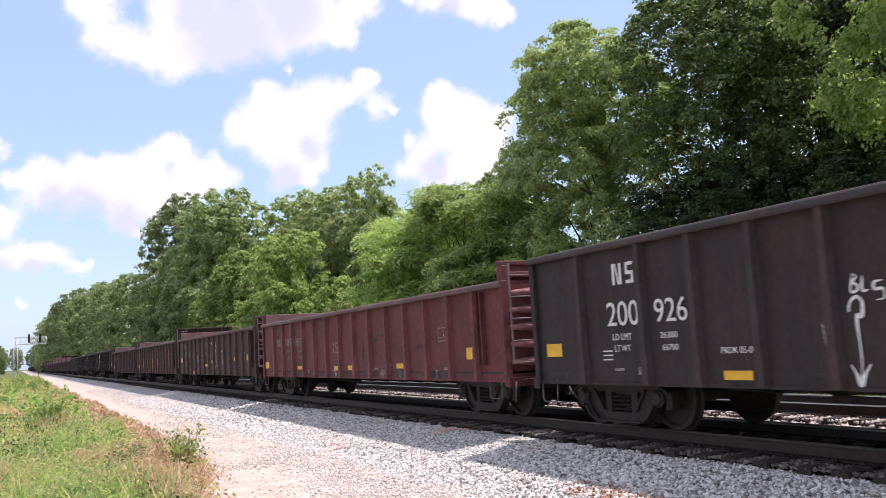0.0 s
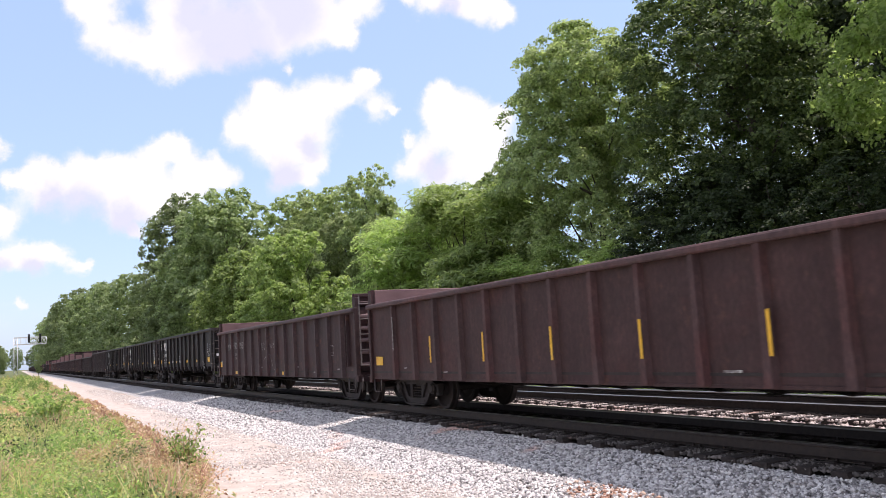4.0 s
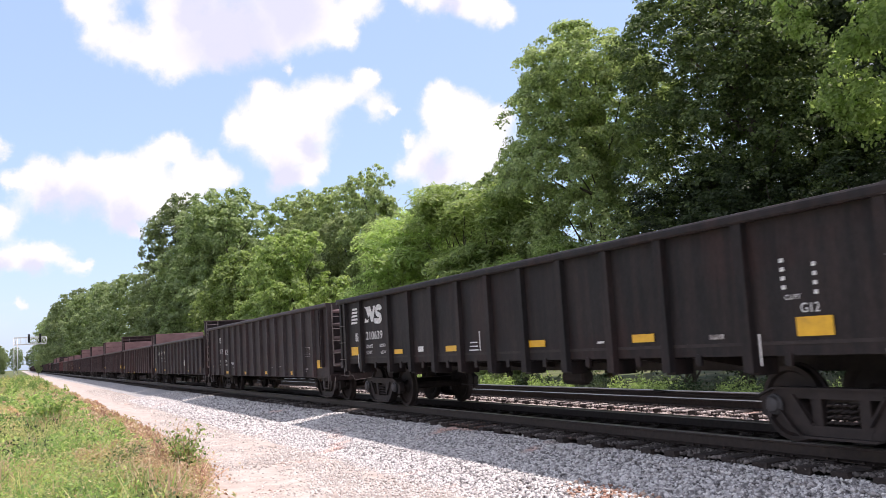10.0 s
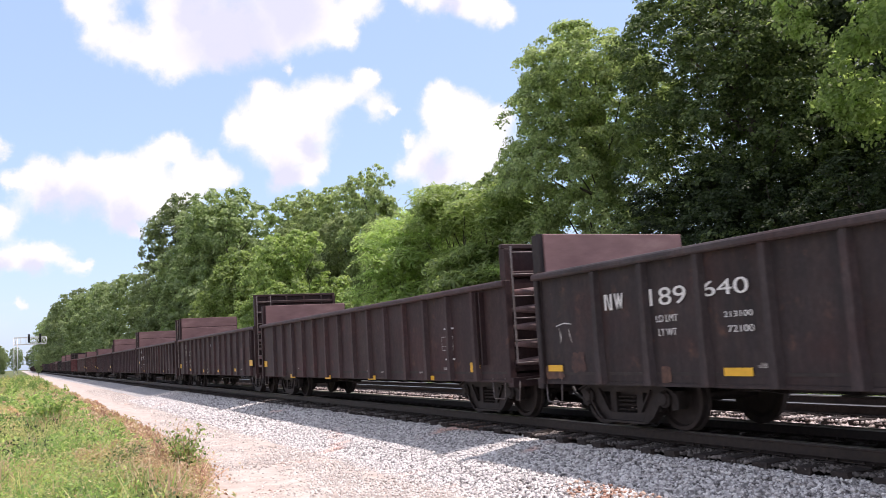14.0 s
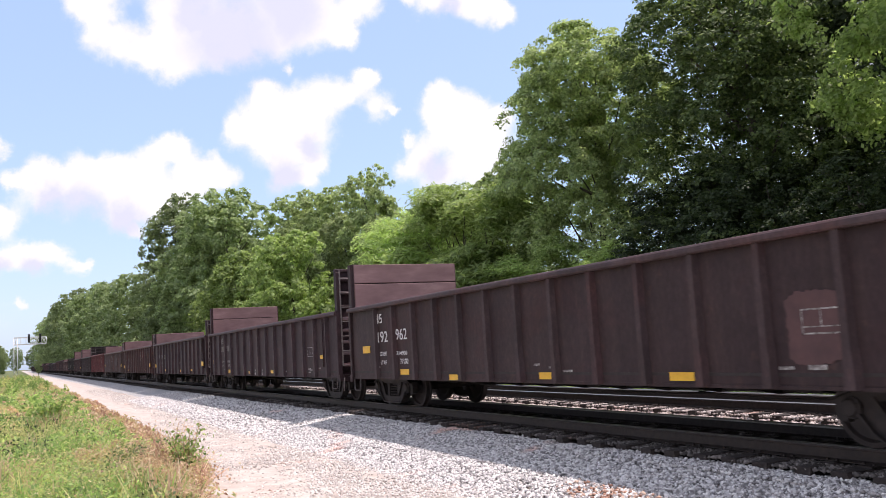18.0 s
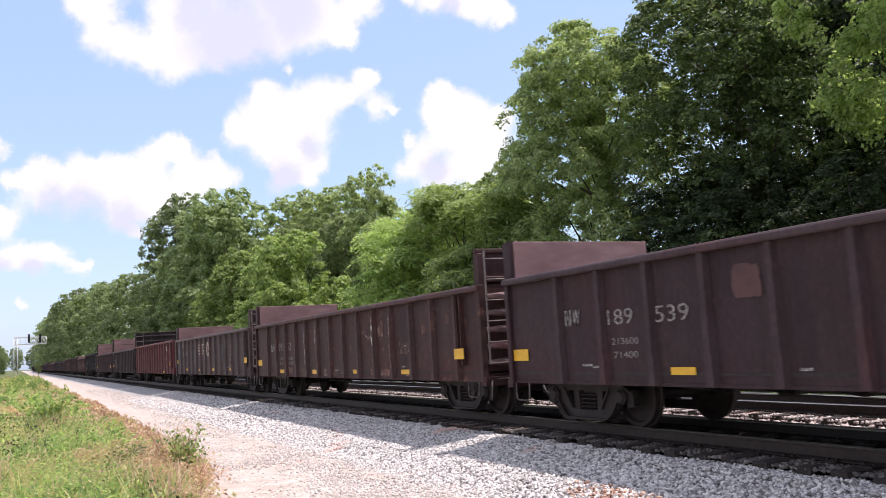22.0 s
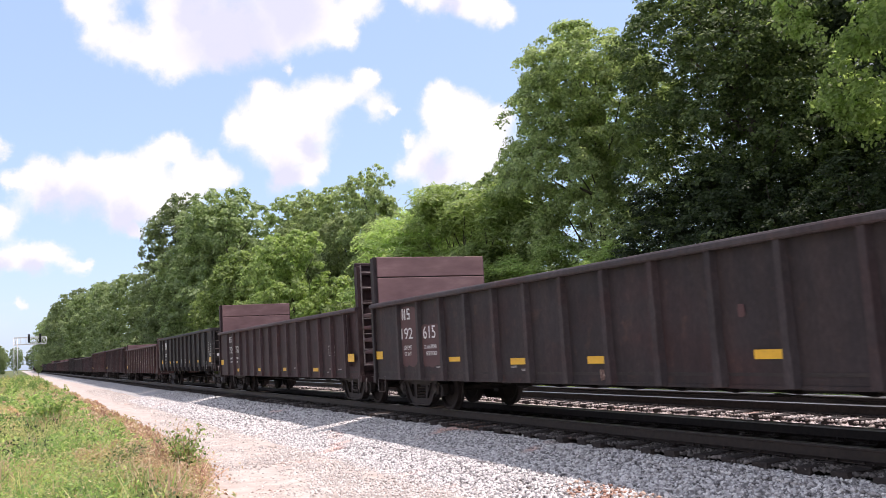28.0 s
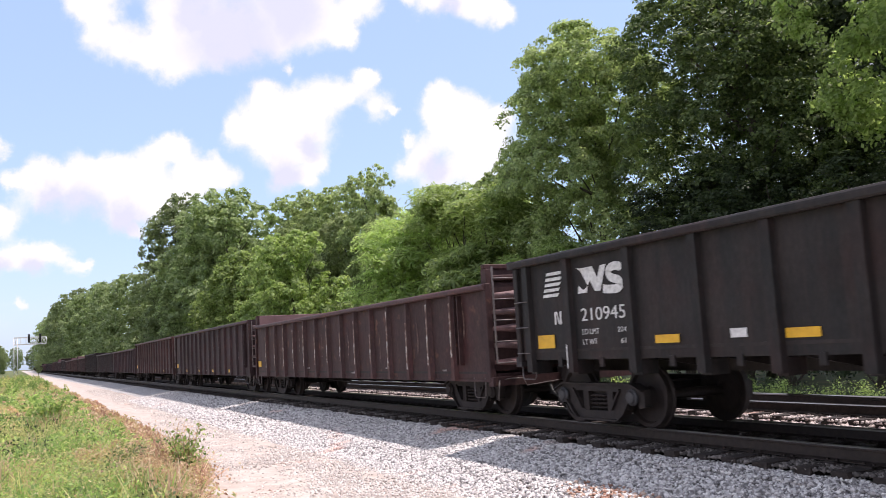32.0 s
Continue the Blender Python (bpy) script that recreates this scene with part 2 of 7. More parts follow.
M = {
    "paint": material("weathered_paint", car_paint),
    "steel": material("dirty_cast_steel", simple([(0.3, (0.0095, 0.0068, 0.0065)), (0.7, (0.034, 0.024, 0.022))], 7, 0.75, 0.0, 0.4, 0.012)),
    "wheel": material("worn_wheel_steel", simple([(0.3, (0.0135, 0.0095, 0.009)), (0.7, (0.034, 0.024, 0.022))], 8, 0.7, 0.1, 0.2, 0.005)),
    "cap": material("bearing_cap", simple([(0.3, (0.03, 0.029, 0.031)), (0.7, (0.075, 0.074, 0.08))], 9, 0.6, 0.2, 0.2, 0.004)),
    "panel": material("bulkhead_lining", simple([(0.3, (0.150, 0.078, 0.080)), (0.55, (0.215, 0.120, 0.122)), (0.75, (0.29, 0.18, 0.175))], 1.6, 0.7, 0.0, 0.3, 0.02, stretch=(1, 0.6, 2))),
    "white": material("white_stencil", simple([(0.3, (0.45, 0.44, 0.43)), (0.6, (0.74, 0.73, 0.72))], 14, 0.6, 0, 0.0, 0.002)),
    "faded": material("faded_stencil", simple([(0.38, (0.06, 0.045, 0.042)), (0.52, (0.22, 0.20, 0.19)), (0.66, (0.50, 0.48, 0.46))], 13, 0.7, 0, 0.0, 0.002)),
    "yellow": material("yellow_reflector", simple([(0.28, (0.36, 0.20, 0.03)), (0.45, (0.68, 0.37, 0.02)), (0.7, (0.82, 0.47, 0.025))], 5, 0.45, 0, 0.0, 0.002)),
    "rod": material("grimy_steel_rod", simple([(0.3, (0.075, 0.062, 0.06)), (0.7, (0.19, 0.165, 0.16))], 14, 0.6, 0.2, 0.2, 0.003)),
    "bare": material("worn_bare_steel", simple([(0.3, (0.105, 0.085, 0.082)), (0.7, (0.235, 0.200, 0.195))], 12, 0.55, 0.3, 0.2, 0.003)),
    "flake": material("flaking_orange_paint", simple([(0.40, (0.045, 0.026, 0.023)), (0.52, (0.15, 0.085, 0.065)), (0.66, (0.40, 0.31, 0.26))], 9, 0.75, 0, 0.2, 0.004)),
    "flaking": material("flaking_white_paint", simple([(0.40, (0.085, 0.045, 0.038)), (0.49, (0.22, 0.135, 0.105)), (0.58, (0.62, 0.585, 0.55))], 6, 0.75, 0, 0.2, 0.004, stretch=(1, 1, 0.6))),
    "rust": material("bare_rust", simple([(0.38, (0.042, 0.025, 0.024)), (0.56, (0.070, 0.036, 0.030)), (0.76, (0.14, 0.075, 0.052))], 8, 0.85, 0, 0.4, 0.01)),
    "ochre": material("orange_brown_rust", simple([(0.36, (0.048, 0.026, 0.024)), (0.54, (0.100, 0.053, 0.038)), (0.72, (0.20, 0.115, 0.075))], 7, 0.85, 0, 0.3, 0.006)),
    "slate": material("blue_grey_overpaint", simple([(0.3, (0.040, 0.033, 0.035)), (0.7, (0.058, 0.048, 0.050))], 3, 0.6, 0, 0.2, 0.006)),
    "soot": material("road_grime", simple([(0.34, (0.030, 0.021, 0.021)), (0.52, (0.050, 0.030, 0.030)), (0.70, (0.095, 0.050, 0.050))], 4, 0.85, 0, 0.3, 0.006)),
    "raw": material("raw_orange_rust", simple([(0.34, (0.055, 0.029, 0.027)), (0.50, (0.135, 0.066, 0.048)), (0.68, (0.30, 0.185, 0.135))], 6, 0.85, 0, 0.3, 0.006)),
    "primer": material("red_primer", simple([(0.3, (0.060, 0.028, 0.029)), (0.7, (0.100, 0.045, 0.044))], 3, 0.75, 0, 0.2, 0.006)),
    "rail": material("rail_steel", simple([(0.3, (0.017, 0.0125, 0.011)), (0.7, (0.046, 0.033, 0.028))], 12, 0.6, 0.3, 0.3, 0.004)),
    "rail_top": material("polished_rail_head", simple([(0.3, (0.30, 0.29, 0.28)), (0.7, (0.48, 0.46, 0.44))], 20, 0.3, 0.9, 0.1, 0.002, stretch=(0.05, 1, 1))),
    "tie": material("creosoted_timber", simple([(0.25, (0.014, 0.010, 0.009)), (0.55, (0.034, 0.025, 0.022)), (0.8, (0.085, 0.066, 0.056))], 5, 0.9, 0, 0.7, 0.02, stretch=(3, 0.5, 3))),
    "ballast": material("crushed_stone_bed", simple([(0.25, (0.15, 0.143, 0.143)), (0.5, (0.38, 0.365, 0.36)), (0.75, (0.64, 0.62, 0.60))], 13, 0.95, 0, 1.0, 0.06, detail=5)),
    "road": material("gravel_road", simple([(0.30, (0.37, 0.305, 0.262)), (0.48, (0.455, 0.385, 0.338)), (0.60, (0.515, 0.45, 0.40)), (0.72, (0.60, 0.55, 0.51))], 2.2, 0.95, 0, 0.9, 0.03, detail=15)),
    "soil": material("grassy_soil", simple([(0.3, (0.05, 0.075, 0.022)), (0.5, (0.10, 0.125, 0.04)), (0.72, (0.17, 0.15, 0.07))], 0.9, 0.95, 0, 0.8, 0.06, detail=12)),
    "bark": material("bark", simple([(0.3, (0.045, 0.036, 0.03)), (0.7, (0.13, 0.11, 0.09))], 5, 0.95, 0, 0.8, 0.03, stretch=(2, 2, 0.4))),
    "signal": material("galvanised_steel", simple([(0.3, (0.62, 0.62, 0.63)), (0.7, (0.80, 0.80, 0.81))], 3, 0.6, 0.0, 0.1, 0.01)),
    "black": material("signal_black", simple([(0.3, (0.015, 0.015, 0.016)), (0.7, (0.03, 0.03, 0.03))], 4, 0.6, 0, 0.1, 0.005)),
}


def stone_material(name, dark, mid, light):
    def build(nt, bs, N, L):
        geo, rp = N("ShaderNodeNewGeometry"), N("ShaderNodeValToRGB")
        e = rp.color_ramp.elements
        e[0].position, e[0].color = 0.0, (*dark, 1)
        e[1].position, e[1].color = 1.0, (*light, 1)
        e.new(0.45).color = (*mid, 1)
        L(geo.outputs["Random Per Island"], rp.inputs["Fac"])
        fac, grain = noise_ramp(nt, 40, [(0.3, (0.75, 0.75, 0.75)), (0.7, (1.15, 1.13, 1.1))])
        _, stain = noise_ramp(nt, 0.55, [(0.62, (1, 1, 1)), (0.74, (1.15, 0.78, 0.66))], detail=3)
        L(mixed(nt, 1.0, mixed(nt, 1.0, rp.outputs[0], grain, "MULTIPLY"), stain, "MULTIPLY"), bs.inputs["Base Color"])
        bs.inputs["Roughness"].default_value = 0.9
        bump(nt, bs, fac, 0.4, 0.01)
    return material(name, build)


M["stone"] = stone_material("broken_stone", (0.14, 0.130, 0.130), (0.52, 0.495, 0.488), (0.86, 0.835, 0.82))
M["pink"] = stone_material("dusty_pink_stone", (0.27, 0.215, 0.205), (0.47, 0.40, 0.385), (0.70, 0.635, 0.61))
# oil stain, with the shade under the train put into the dark tone
M["oily"] = stone_material("oil_stained_stone", (0.050, 0.043, 0.040), (0.130, 0.115, 0.108), (0.28, 0.25, 0.235))
M["orange"] = stone_material("rust_stained_stone", (0.20, 0.10, 0.07), (0.42, 0.24, 0.17), (0.62, 0.47, 0.38))
M["gravel"] = stone_material("pale_gravel", (0.36, 0.315, 0.288), (0.53, 0.485, 0.455), (0.76, 0.73, 0.70))


def leaf_material(name, dark, light, warm, through_amount=0.35, patch=None, spread=0.7):
    def build(nt, bs, N, L):
        geo = N("ShaderNodeNewGeometry")
        rp = N("ShaderNodeValToRGB")
        e = rp.color_ramp.elements
        e[0].position, e[0].color = 0.0, (*dark, 1)
        e[1].position, e[1].color = 1.0, (*warm, 1)
        e.new(0.6).color = (*light, 1)
        L(geo.outputs["Random Per Island"], rp.inputs["Fac"])
        info = N("ShaderNodeObjectInfo")
        hue = N("ShaderNodeHueSaturation")
        mr = N("ShaderNodeMapRange")
        mr.inputs["To Min"].default_value, mr.inputs["To Max"].default_value = 0.75, 1.2
        L(info.outputs["Random"], mr.inputs["Value"])
        L(mr.outputs[0], hue.inputs["Value"])
        if patch:
            _, where = noise_ramp(nt, spread, [(0.44, (0, 0, 0)), (0.60, (1, 1, 1))], detail=5)
            L(mixed(nt, mixed(nt, 0.8, (0.0, 0.0, 0.0), where), rp.outputs[0], patch), hue.inputs["Color"])
        else:
            L(rp.outputs[0], hue.inputs["Color"])
        L(hue.outputs[0], bs.inputs["Base Color"])
        bs.inputs["Roughness"].default_value = 0.55
        bs.inputs["Specular IOR Level"].default_value = 0.3
        tr, mx = N("ShaderNodeBsdfTranslucent"), N("ShaderNodeMixShader")
        br = N("ShaderNodeMix")
        br.data_type, br.blend_type = "RGBA", "MULTIPLY"
        br.inputs["Factor"].default_value = 1.0
        L(hue.outputs[0], br.inputs["A"])
        br.inputs["B"].default_value = (1.95, 2.05, 1.35, 1)
        L(br.outputs["Result"], tr.inputs["Color"])
        mx.inputs[0].default_value = through_amount
        L(bs.outputs[0], mx.inputs[1])
        L(tr.outputs[0], mx.inputs[2])
        L(mx.outputs[0], nt.nodes["Material Output"].inputs["Surface"])
    return material(name, build)


M["leaf"] = leaf_material("broad_leaf", (0.108, 0.148, 0.066), (0.188, 0.240, 0.102), (0.262, 0.310, 0.148), 0.36)
M["leaf_maple"] = leaf_material("maple_leaf", (0.182, 0.234, 0.112), (0.300, 0.362, 0.175), (0.400, 0.455, 0.245), 0.42)
M["leaf_oak"] = leaf_material("oak_leaf", (0.046, 0.070, 0.030), (0.090, 0.126, 0.050), (0.160, 0.204, 0.088), 0.36)
# paler green for distant trees, with the haze of the air put into the colour
M["leaf_far"] = leaf_material("woodland_leaf", (0.142, 0.186, 0.096), (0.228, 0.284, 0.148), (0.305, 0.358, 0.205), 0.40)
M["leaf_mid"] = leaf_material("sunlit_leaf", (0.128, 0.176, 0.068), (0.220, 0.285, 0.110), (0.305, 0.365, 0.162), 0.48)
M["leaf_light"] = leaf_material("light_leaf", (0.184, 0.232, 0.116), (0.296, 0.355, 0.182), (0.378, 0.425, 0.242), 0.46)
M["leaf_linden"] = leaf_material("linden_leaf", (0.205, 0.280, 0.112), (0.335, 0.430, 0.178), (0.440, 0.520, 0.245), 0.55)
M["leaf_sumac"] = leaf_material("sumac_leaf", (0.165, 0.228, 0.088), (0.285, 0.365, 0.148), (0.395, 0.470, 0.214), 0.44)
# nearly black: deep shade beneath the great trees is put into this leaf colour
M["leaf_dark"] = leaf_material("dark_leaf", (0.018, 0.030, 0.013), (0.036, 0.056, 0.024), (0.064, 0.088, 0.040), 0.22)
M["blade"] = leaf_material("meadow_blade", (0.165, 0.200, 0.085), (0.35, 0.375, 0.165), (0.56, 0.54, 0.31), 0.5, (0.44, 0.36, 0.23), 0.35)
M["fresh"] = leaf_material("fresh_blade", (0.105, 0.175, 0.062), (0.27, 0.36, 0.130), (0.47, 0.53, 0.24), 0.5, (0.14, 0.21, 0.075), 0.5)
M["dry"] = leaf_material("dry_stem", (0.30, 0.165, 0.135), (0.54, 0.345, 0.28), (0.70, 0.57, 0.45), 0.35, (0.44, 0.37, 0.20), 0.6)


# ---- mesh helpers ----
def mesh_of(name, bm, mats):
    me = bpy.data.meshes.new(name)
    bm.to_mesh(me)
    bm.free()
    for m in (mats if isinstance(mats, (list, tuple)) else [mats]):
        me.materials.append(m)
    return me


def part(name, bm, mat, parent, label=""):
    """One mesh object under a thing or a part; bm may be a bmesh or a mesh that other parts share."""
    me = bm if isinstance(bm, bpy.types.Mesh) else mesh_of(name, bm, mat)
    ob = new(name, me)
    ob.parent = parent
    if label:
        tagged(ob, label)
    return ob


def thing(name, label, category, group="", kind="", at=(0, 0, 0)):
    ob = new(name)
    ob.empty_display_size = 0.3
    ob.location = at
    return tagged(ob, label, category, group, kind)


def box(bm, x0, x1, y0, y1, z0, z1, mat=0):
    vs = [bm.verts.new(p) for p in ((x0, y0, z0), (x1, y0, z0), (x1, y1, z0), (x0, y1, z0), (x0, y0, z1), (x1, y0, z1), (x1, y1, z1), (x0, y1, z1))]
    for q in ((3, 2, 1, 0), (4, 5, 6, 7), (0, 1, 5, 4), (1, 2, 6, 5), (2, 3, 7, 6), (3, 0, 4, 7)):
        bm.faces.new([vs[i] for i in q]).material_index = mat
    return vs


def prism(bm, poly, axis, a, b, mat=0):
    """The polygon poly (pairs) swept along an axis from a to b; pairs are the other two axes in x, y, z order."""
    def at(p, v):
        c = list(p)
        c.insert(axis, v)
        return c
    lo, hi = [bm.verts.new(at(p, a)) for p in poly], [bm.verts.new(at(p, b)) for p in poly]
    n = len(poly)
    fs = [bm.faces.new(lo), bm.faces.new(hi)]
    for i in range(n):
        fs.append(bm.faces.new((lo[i], lo[(i + 1) % n], hi[(i + 1) % n], hi[i])))
    for f in fs:
        f.material_index = mat
    bmesh.ops.recalc_face_normals(bm, faces=fs)
    return fs


def tube(bm, pts, r, n=6, mat=0):
    """A round bar along the points."""
    pts = [Vector(p) for p in pts]
    rings = []
    for i, p in enumerate(pts):
        d = (pts[min(i + 1, len(pts) - 1)] - pts[max(i - 1, 0)]).normalized()
        s = d.cross(Vector((0, 0, 1)) if abs(d.z) < 0.9 else Vector((1, 0, 0))).normalized()
        u = s.cross(d)
        rr = r[i] if isinstance(r, (list, tuple)) else r
        rings.append([bm.verts.new(p + s * rr * math.cos(2 * math.pi * k / n) + u * rr * math.sin(2 * math.pi * k / n)) for k in range(n)])
    for a, b in zip(rings, rings[1:]):
        for k in range(n):
            f = bm.faces.new((a[k], a[(k + 1) % n], b[(k + 1) % n], b[k]))
            f.material_index, f.smooth = mat, True
    bm.faces.new(rings[0][::-1]).material_index = mat
    bm.faces.new(rings[-1]).material_index = mat


def lathe(bm, profile, n=20, mat=0):
    """Turned about the y axis: pairs of (radius, y)."""
    rings = [[bm.verts.new((r * math.cos(2 * math.pi * k / n), y, r * math.sin(2 * math.pi * k / n))) for k in range(n)] for r, y in profile]
    fs = []
    for a, b in zip(rings, rings[1:]):
        for k in range(n):
            fs.append(bm.faces.new((a[k], a[(k + 1) % n], b[(k + 1) % n], b[k])))
    fs.append(bm.faces.new(rings[0]))
    fs.append(bm.faces.new(rings[-1]))
    for f in fs:
        f.material_index = mat
    bmesh.ops.recalc_face_normals(bm, faces=fs)


def bevelled(bm, width, segments=1):
    bmesh.ops.bevel(bm, geom=list(bm.edges), offset=width, segments=segments, affect="EDGES", clamp_overlap=True)
    return bm


def raw_mesh(name, verts, faces, mats, smooth=False):
    """From numpy arrays: verts n x 3, faces m x 3 or m x 4."""
    me = bpy.data.meshes.new(name)
    verts, faces = np.asarray(verts, dtype=np.float32), np.asarray(faces, dtype=np.int32)
    k = faces.shape[1]
    me.vertices.add(len(verts))
    me.vertices.foreach_set("co", verts.ravel())
    me.loops.add(faces.size)
    me.loops.foreach_set("vertex_index", faces.ravel())
    me.polygons.add(len(faces))
    me.polygons.foreach_set("loop_start", np.arange(0, faces.size, k, dtype=np.int32))
    me.update(calc_edges=True)
    if smooth:
        me.polygons.foreach_set("use_smooth", np.ones(len(faces), dtype=bool))
    for m in (mats if isinstance(mats, (list, tuple)) else [mats]):
        me.materials.append(m)
    return me


# ---- plan: lines that run along the track ----
TRACK = (9.114, 13.25)          # centre lines of the two tracks
RAIL_Y = 0.755


def ground_z(y):
    """Height of the bare ground across the line."""
    pts = ((-4000, -0.2), (-6, -0.12), (1.4, -0.16), (2.75, -0.55), (3.6, -0.60), (5.2, -0.62), (6.0, -0.56), (7.0, -0.42), (15.6, -0.55), (17.5, -0.95), (22, -0.8), (60, -0.5), (4000, -0.5))
    for (a, za), (b, zb) in zip(pts, pts[1:]):
        if a <= y <= b:
            return za + (zb - za) * (y - a) / (b - a)
    return -0.5


def verge_bend(x):
    """The grass draws back from the road near the tripod and spreads over it far off."""
    return -0.95 * min(1.0, max(0.0, (x + 15.0) / 4.5)) + 0.5 * min(1.0, max(0.0, (-x - 30) / 26))


def strip(name, label, category, y0, y1, ny, xs, zfun, mat):
    """A long uneven sheet along the track."""
    ys = np.linspace(y0, y1, ny)
    V, F = [], []
    for x in xs:
        for y in ys:
            V.append((x, y, zfun(x, y)))
    n = len(ys)
    for i in range(len(xs) - 1):
        for j in range(n - 1):
            a = i * n + j
            F.append((a, a + n, a + n + 1, a + 1))
    me = raw_mesh(name, V, F, mat, True)
    me.flip_normals()
    ob = new(name, me)
    return tagged(ob, label, category, kind="structure")


def build_ground():
    xs = np.concatenate([np.array([-4500, -2500, -1500, -1000, -700, -500, -400, -300, -220, -160, -120, -95, -80]), np.arange(-70, 12, 0.5), np.array([14, 20, 40, 120, 600, 3000])])
    ys = np.concatenate([np.array([-3500, -800, -200, -60, -30, -16, -10, -7]), np.arange(-5, 6.01, 0.25), np.arange(7, 24, 1.0), np.array([28, 36, 60, 120, 400, 1500, 4000])])
    V, F = [], []
    for x in xs:
        for y in ys:
            z = ground_z(y)
            if -4 < y < 2.6:
                z += 0.07 * noise.noise((x * 0.35, y * 0.5, 1.3))
            if 1.9 < y < 16:
                z -= 0.05
            V.append((x, y, z))
    n = len(ys)
    for i in range(len(xs) - 1):
        for j in range(n - 1):
            a = i * n + j
            F.append((a, a + n, a + n + 1, a + 1))
    me = raw_mesh("ground", V, F, M["soil"], True)
    tagged(new("ground", me), "grassy ground that reaches the horizon", "ground", kind="structure")

    lx = np.concatenate([np.array([-1500, -900, -600, -400, -250, -160, -110, -85]), np.arange(-70, 8, 0.4), np.array([10, 20, 60])])

    def road_z(x, y):
        edge = 2.85 + verge_bend(x) + 0.25 * noise.noise((x * 0.13, 0, 5)) + 0.1 * noise.noise((x * 0.9, 0, 7))
        z = ground_z(y) + 0.012 * noise.noise((x * 0.7, y * 0.9, 0)) + 0.004
        return z - (0.12 if y < edge else 0.0)
    strip("gravel_road", "pale sunlit gravel service road beside the track", "road", 1.5, 6.6, 28, lx, road_z, M["road"])

    def bed_z(x, y):
        mid = TRACK[0] if y < 11.2 else TRACK[1]
        d = abs(y - mid)
        z = -0.30 if d < 1.6 else -0.30 - (d - 1.6) * 0.12
        if y < 7.5:
            z = -0.30 - 0.145 * (7.5 - y) ** 1.05
        if y > 14.9:
            z = -0.30 - (y - 14.9) * 0.42
        if y < 6.2:
            z = min(z, ground_z(y) + 0.002) - 0.03 * (6.2 - y)
        return z + 0.02 * noise.noise((x * 2.1, y * 2.1, 3))
    strip("ballast_bed", "grey crushed stone ballast under two tracks", "ballast", 5.3, 16.2, 44, lx, bed_z, M["ballast"])


build_ground()


def build_rails():
    prof = [(-0.075, -0.178), (0.075, -0.178), (0.075, -0.168), (0.012, -0.150), (0.010, -0.042), (0.036, -0.034), (0.036, -0.013), (0.026, 0.0), (-0.026, 0.0), (-0.036, -0.013), (-0.036, -0.034), (-0.010, -0.042), (-0.012, -0.150), (-0.075, -0.168)]
    for c in TRACK:
        for s in (-1, 1):
            bm = bmesh.new()
            prism(bm, prof, 0, -1500.0, 60.0)
            bm.faces.ensure_lookup_table()
            for f in bm.faces:
                p = f.calc_center_median()
                gauge_face = p.y * s < -0.03 and -0.03 < p.z < -0.015
                if (f.normal.z > 0.3 and p.z > -0.012) or gauge_face:
                    f.material_index = 1
            ob = new("rail", mesh_of("rail", bm, [M["rail"], M["rail_top"]]))
            ob.location = (0, c + s * RAIL_Y, 0)
            tagged(ob, "rusty steel rail with a polished head", "rail", "rails of the two tracks", "structure")


build_rails()


# ---- the train ----
# rear end of each gondola along the line at 0 s, in order from the front of the visible train
REAR = [-12.25, -30.0, -47.51, -65.27, -82.8, -100.3, -117.66, -135.29, -152.84, -170.41, -188.29, -205.68, -223.63, -241.65, -259.32,
        -277.05, -294.56, -312.14, -329.75, -347.42, -364.72, -382.79]
while len(REAR) < 50:
    REAR.append(REAR[-1] - 17.62)
END_GAP = 0.97


def run(t):
    """How far the train has rolled after t seconds; it slows a little."""
    return 11.4132 * t - 0.0034872 * t * t - 0.0002981 * t ** 3


HALF = 1.58       # half width over the side posts
PLATE = 1.50      # half width of the side sheets
WHEEL_R = 0.455

BROWN, DARK, GREY, BLACK = (0.054, 0.0280, 0.0285), (0.0385, 0.0225, 0.0248), (0.0305, 0.0245, 0.0268), (0.0150, 0.0136, 0.0148)
RED, MAROON, PURPLE = (0.136, 0.040, 0.045), (0.100, 0.029, 0.031), (0.0375, 0.0215, 0.0262)
LOW, TALL = 2.45, 2.72
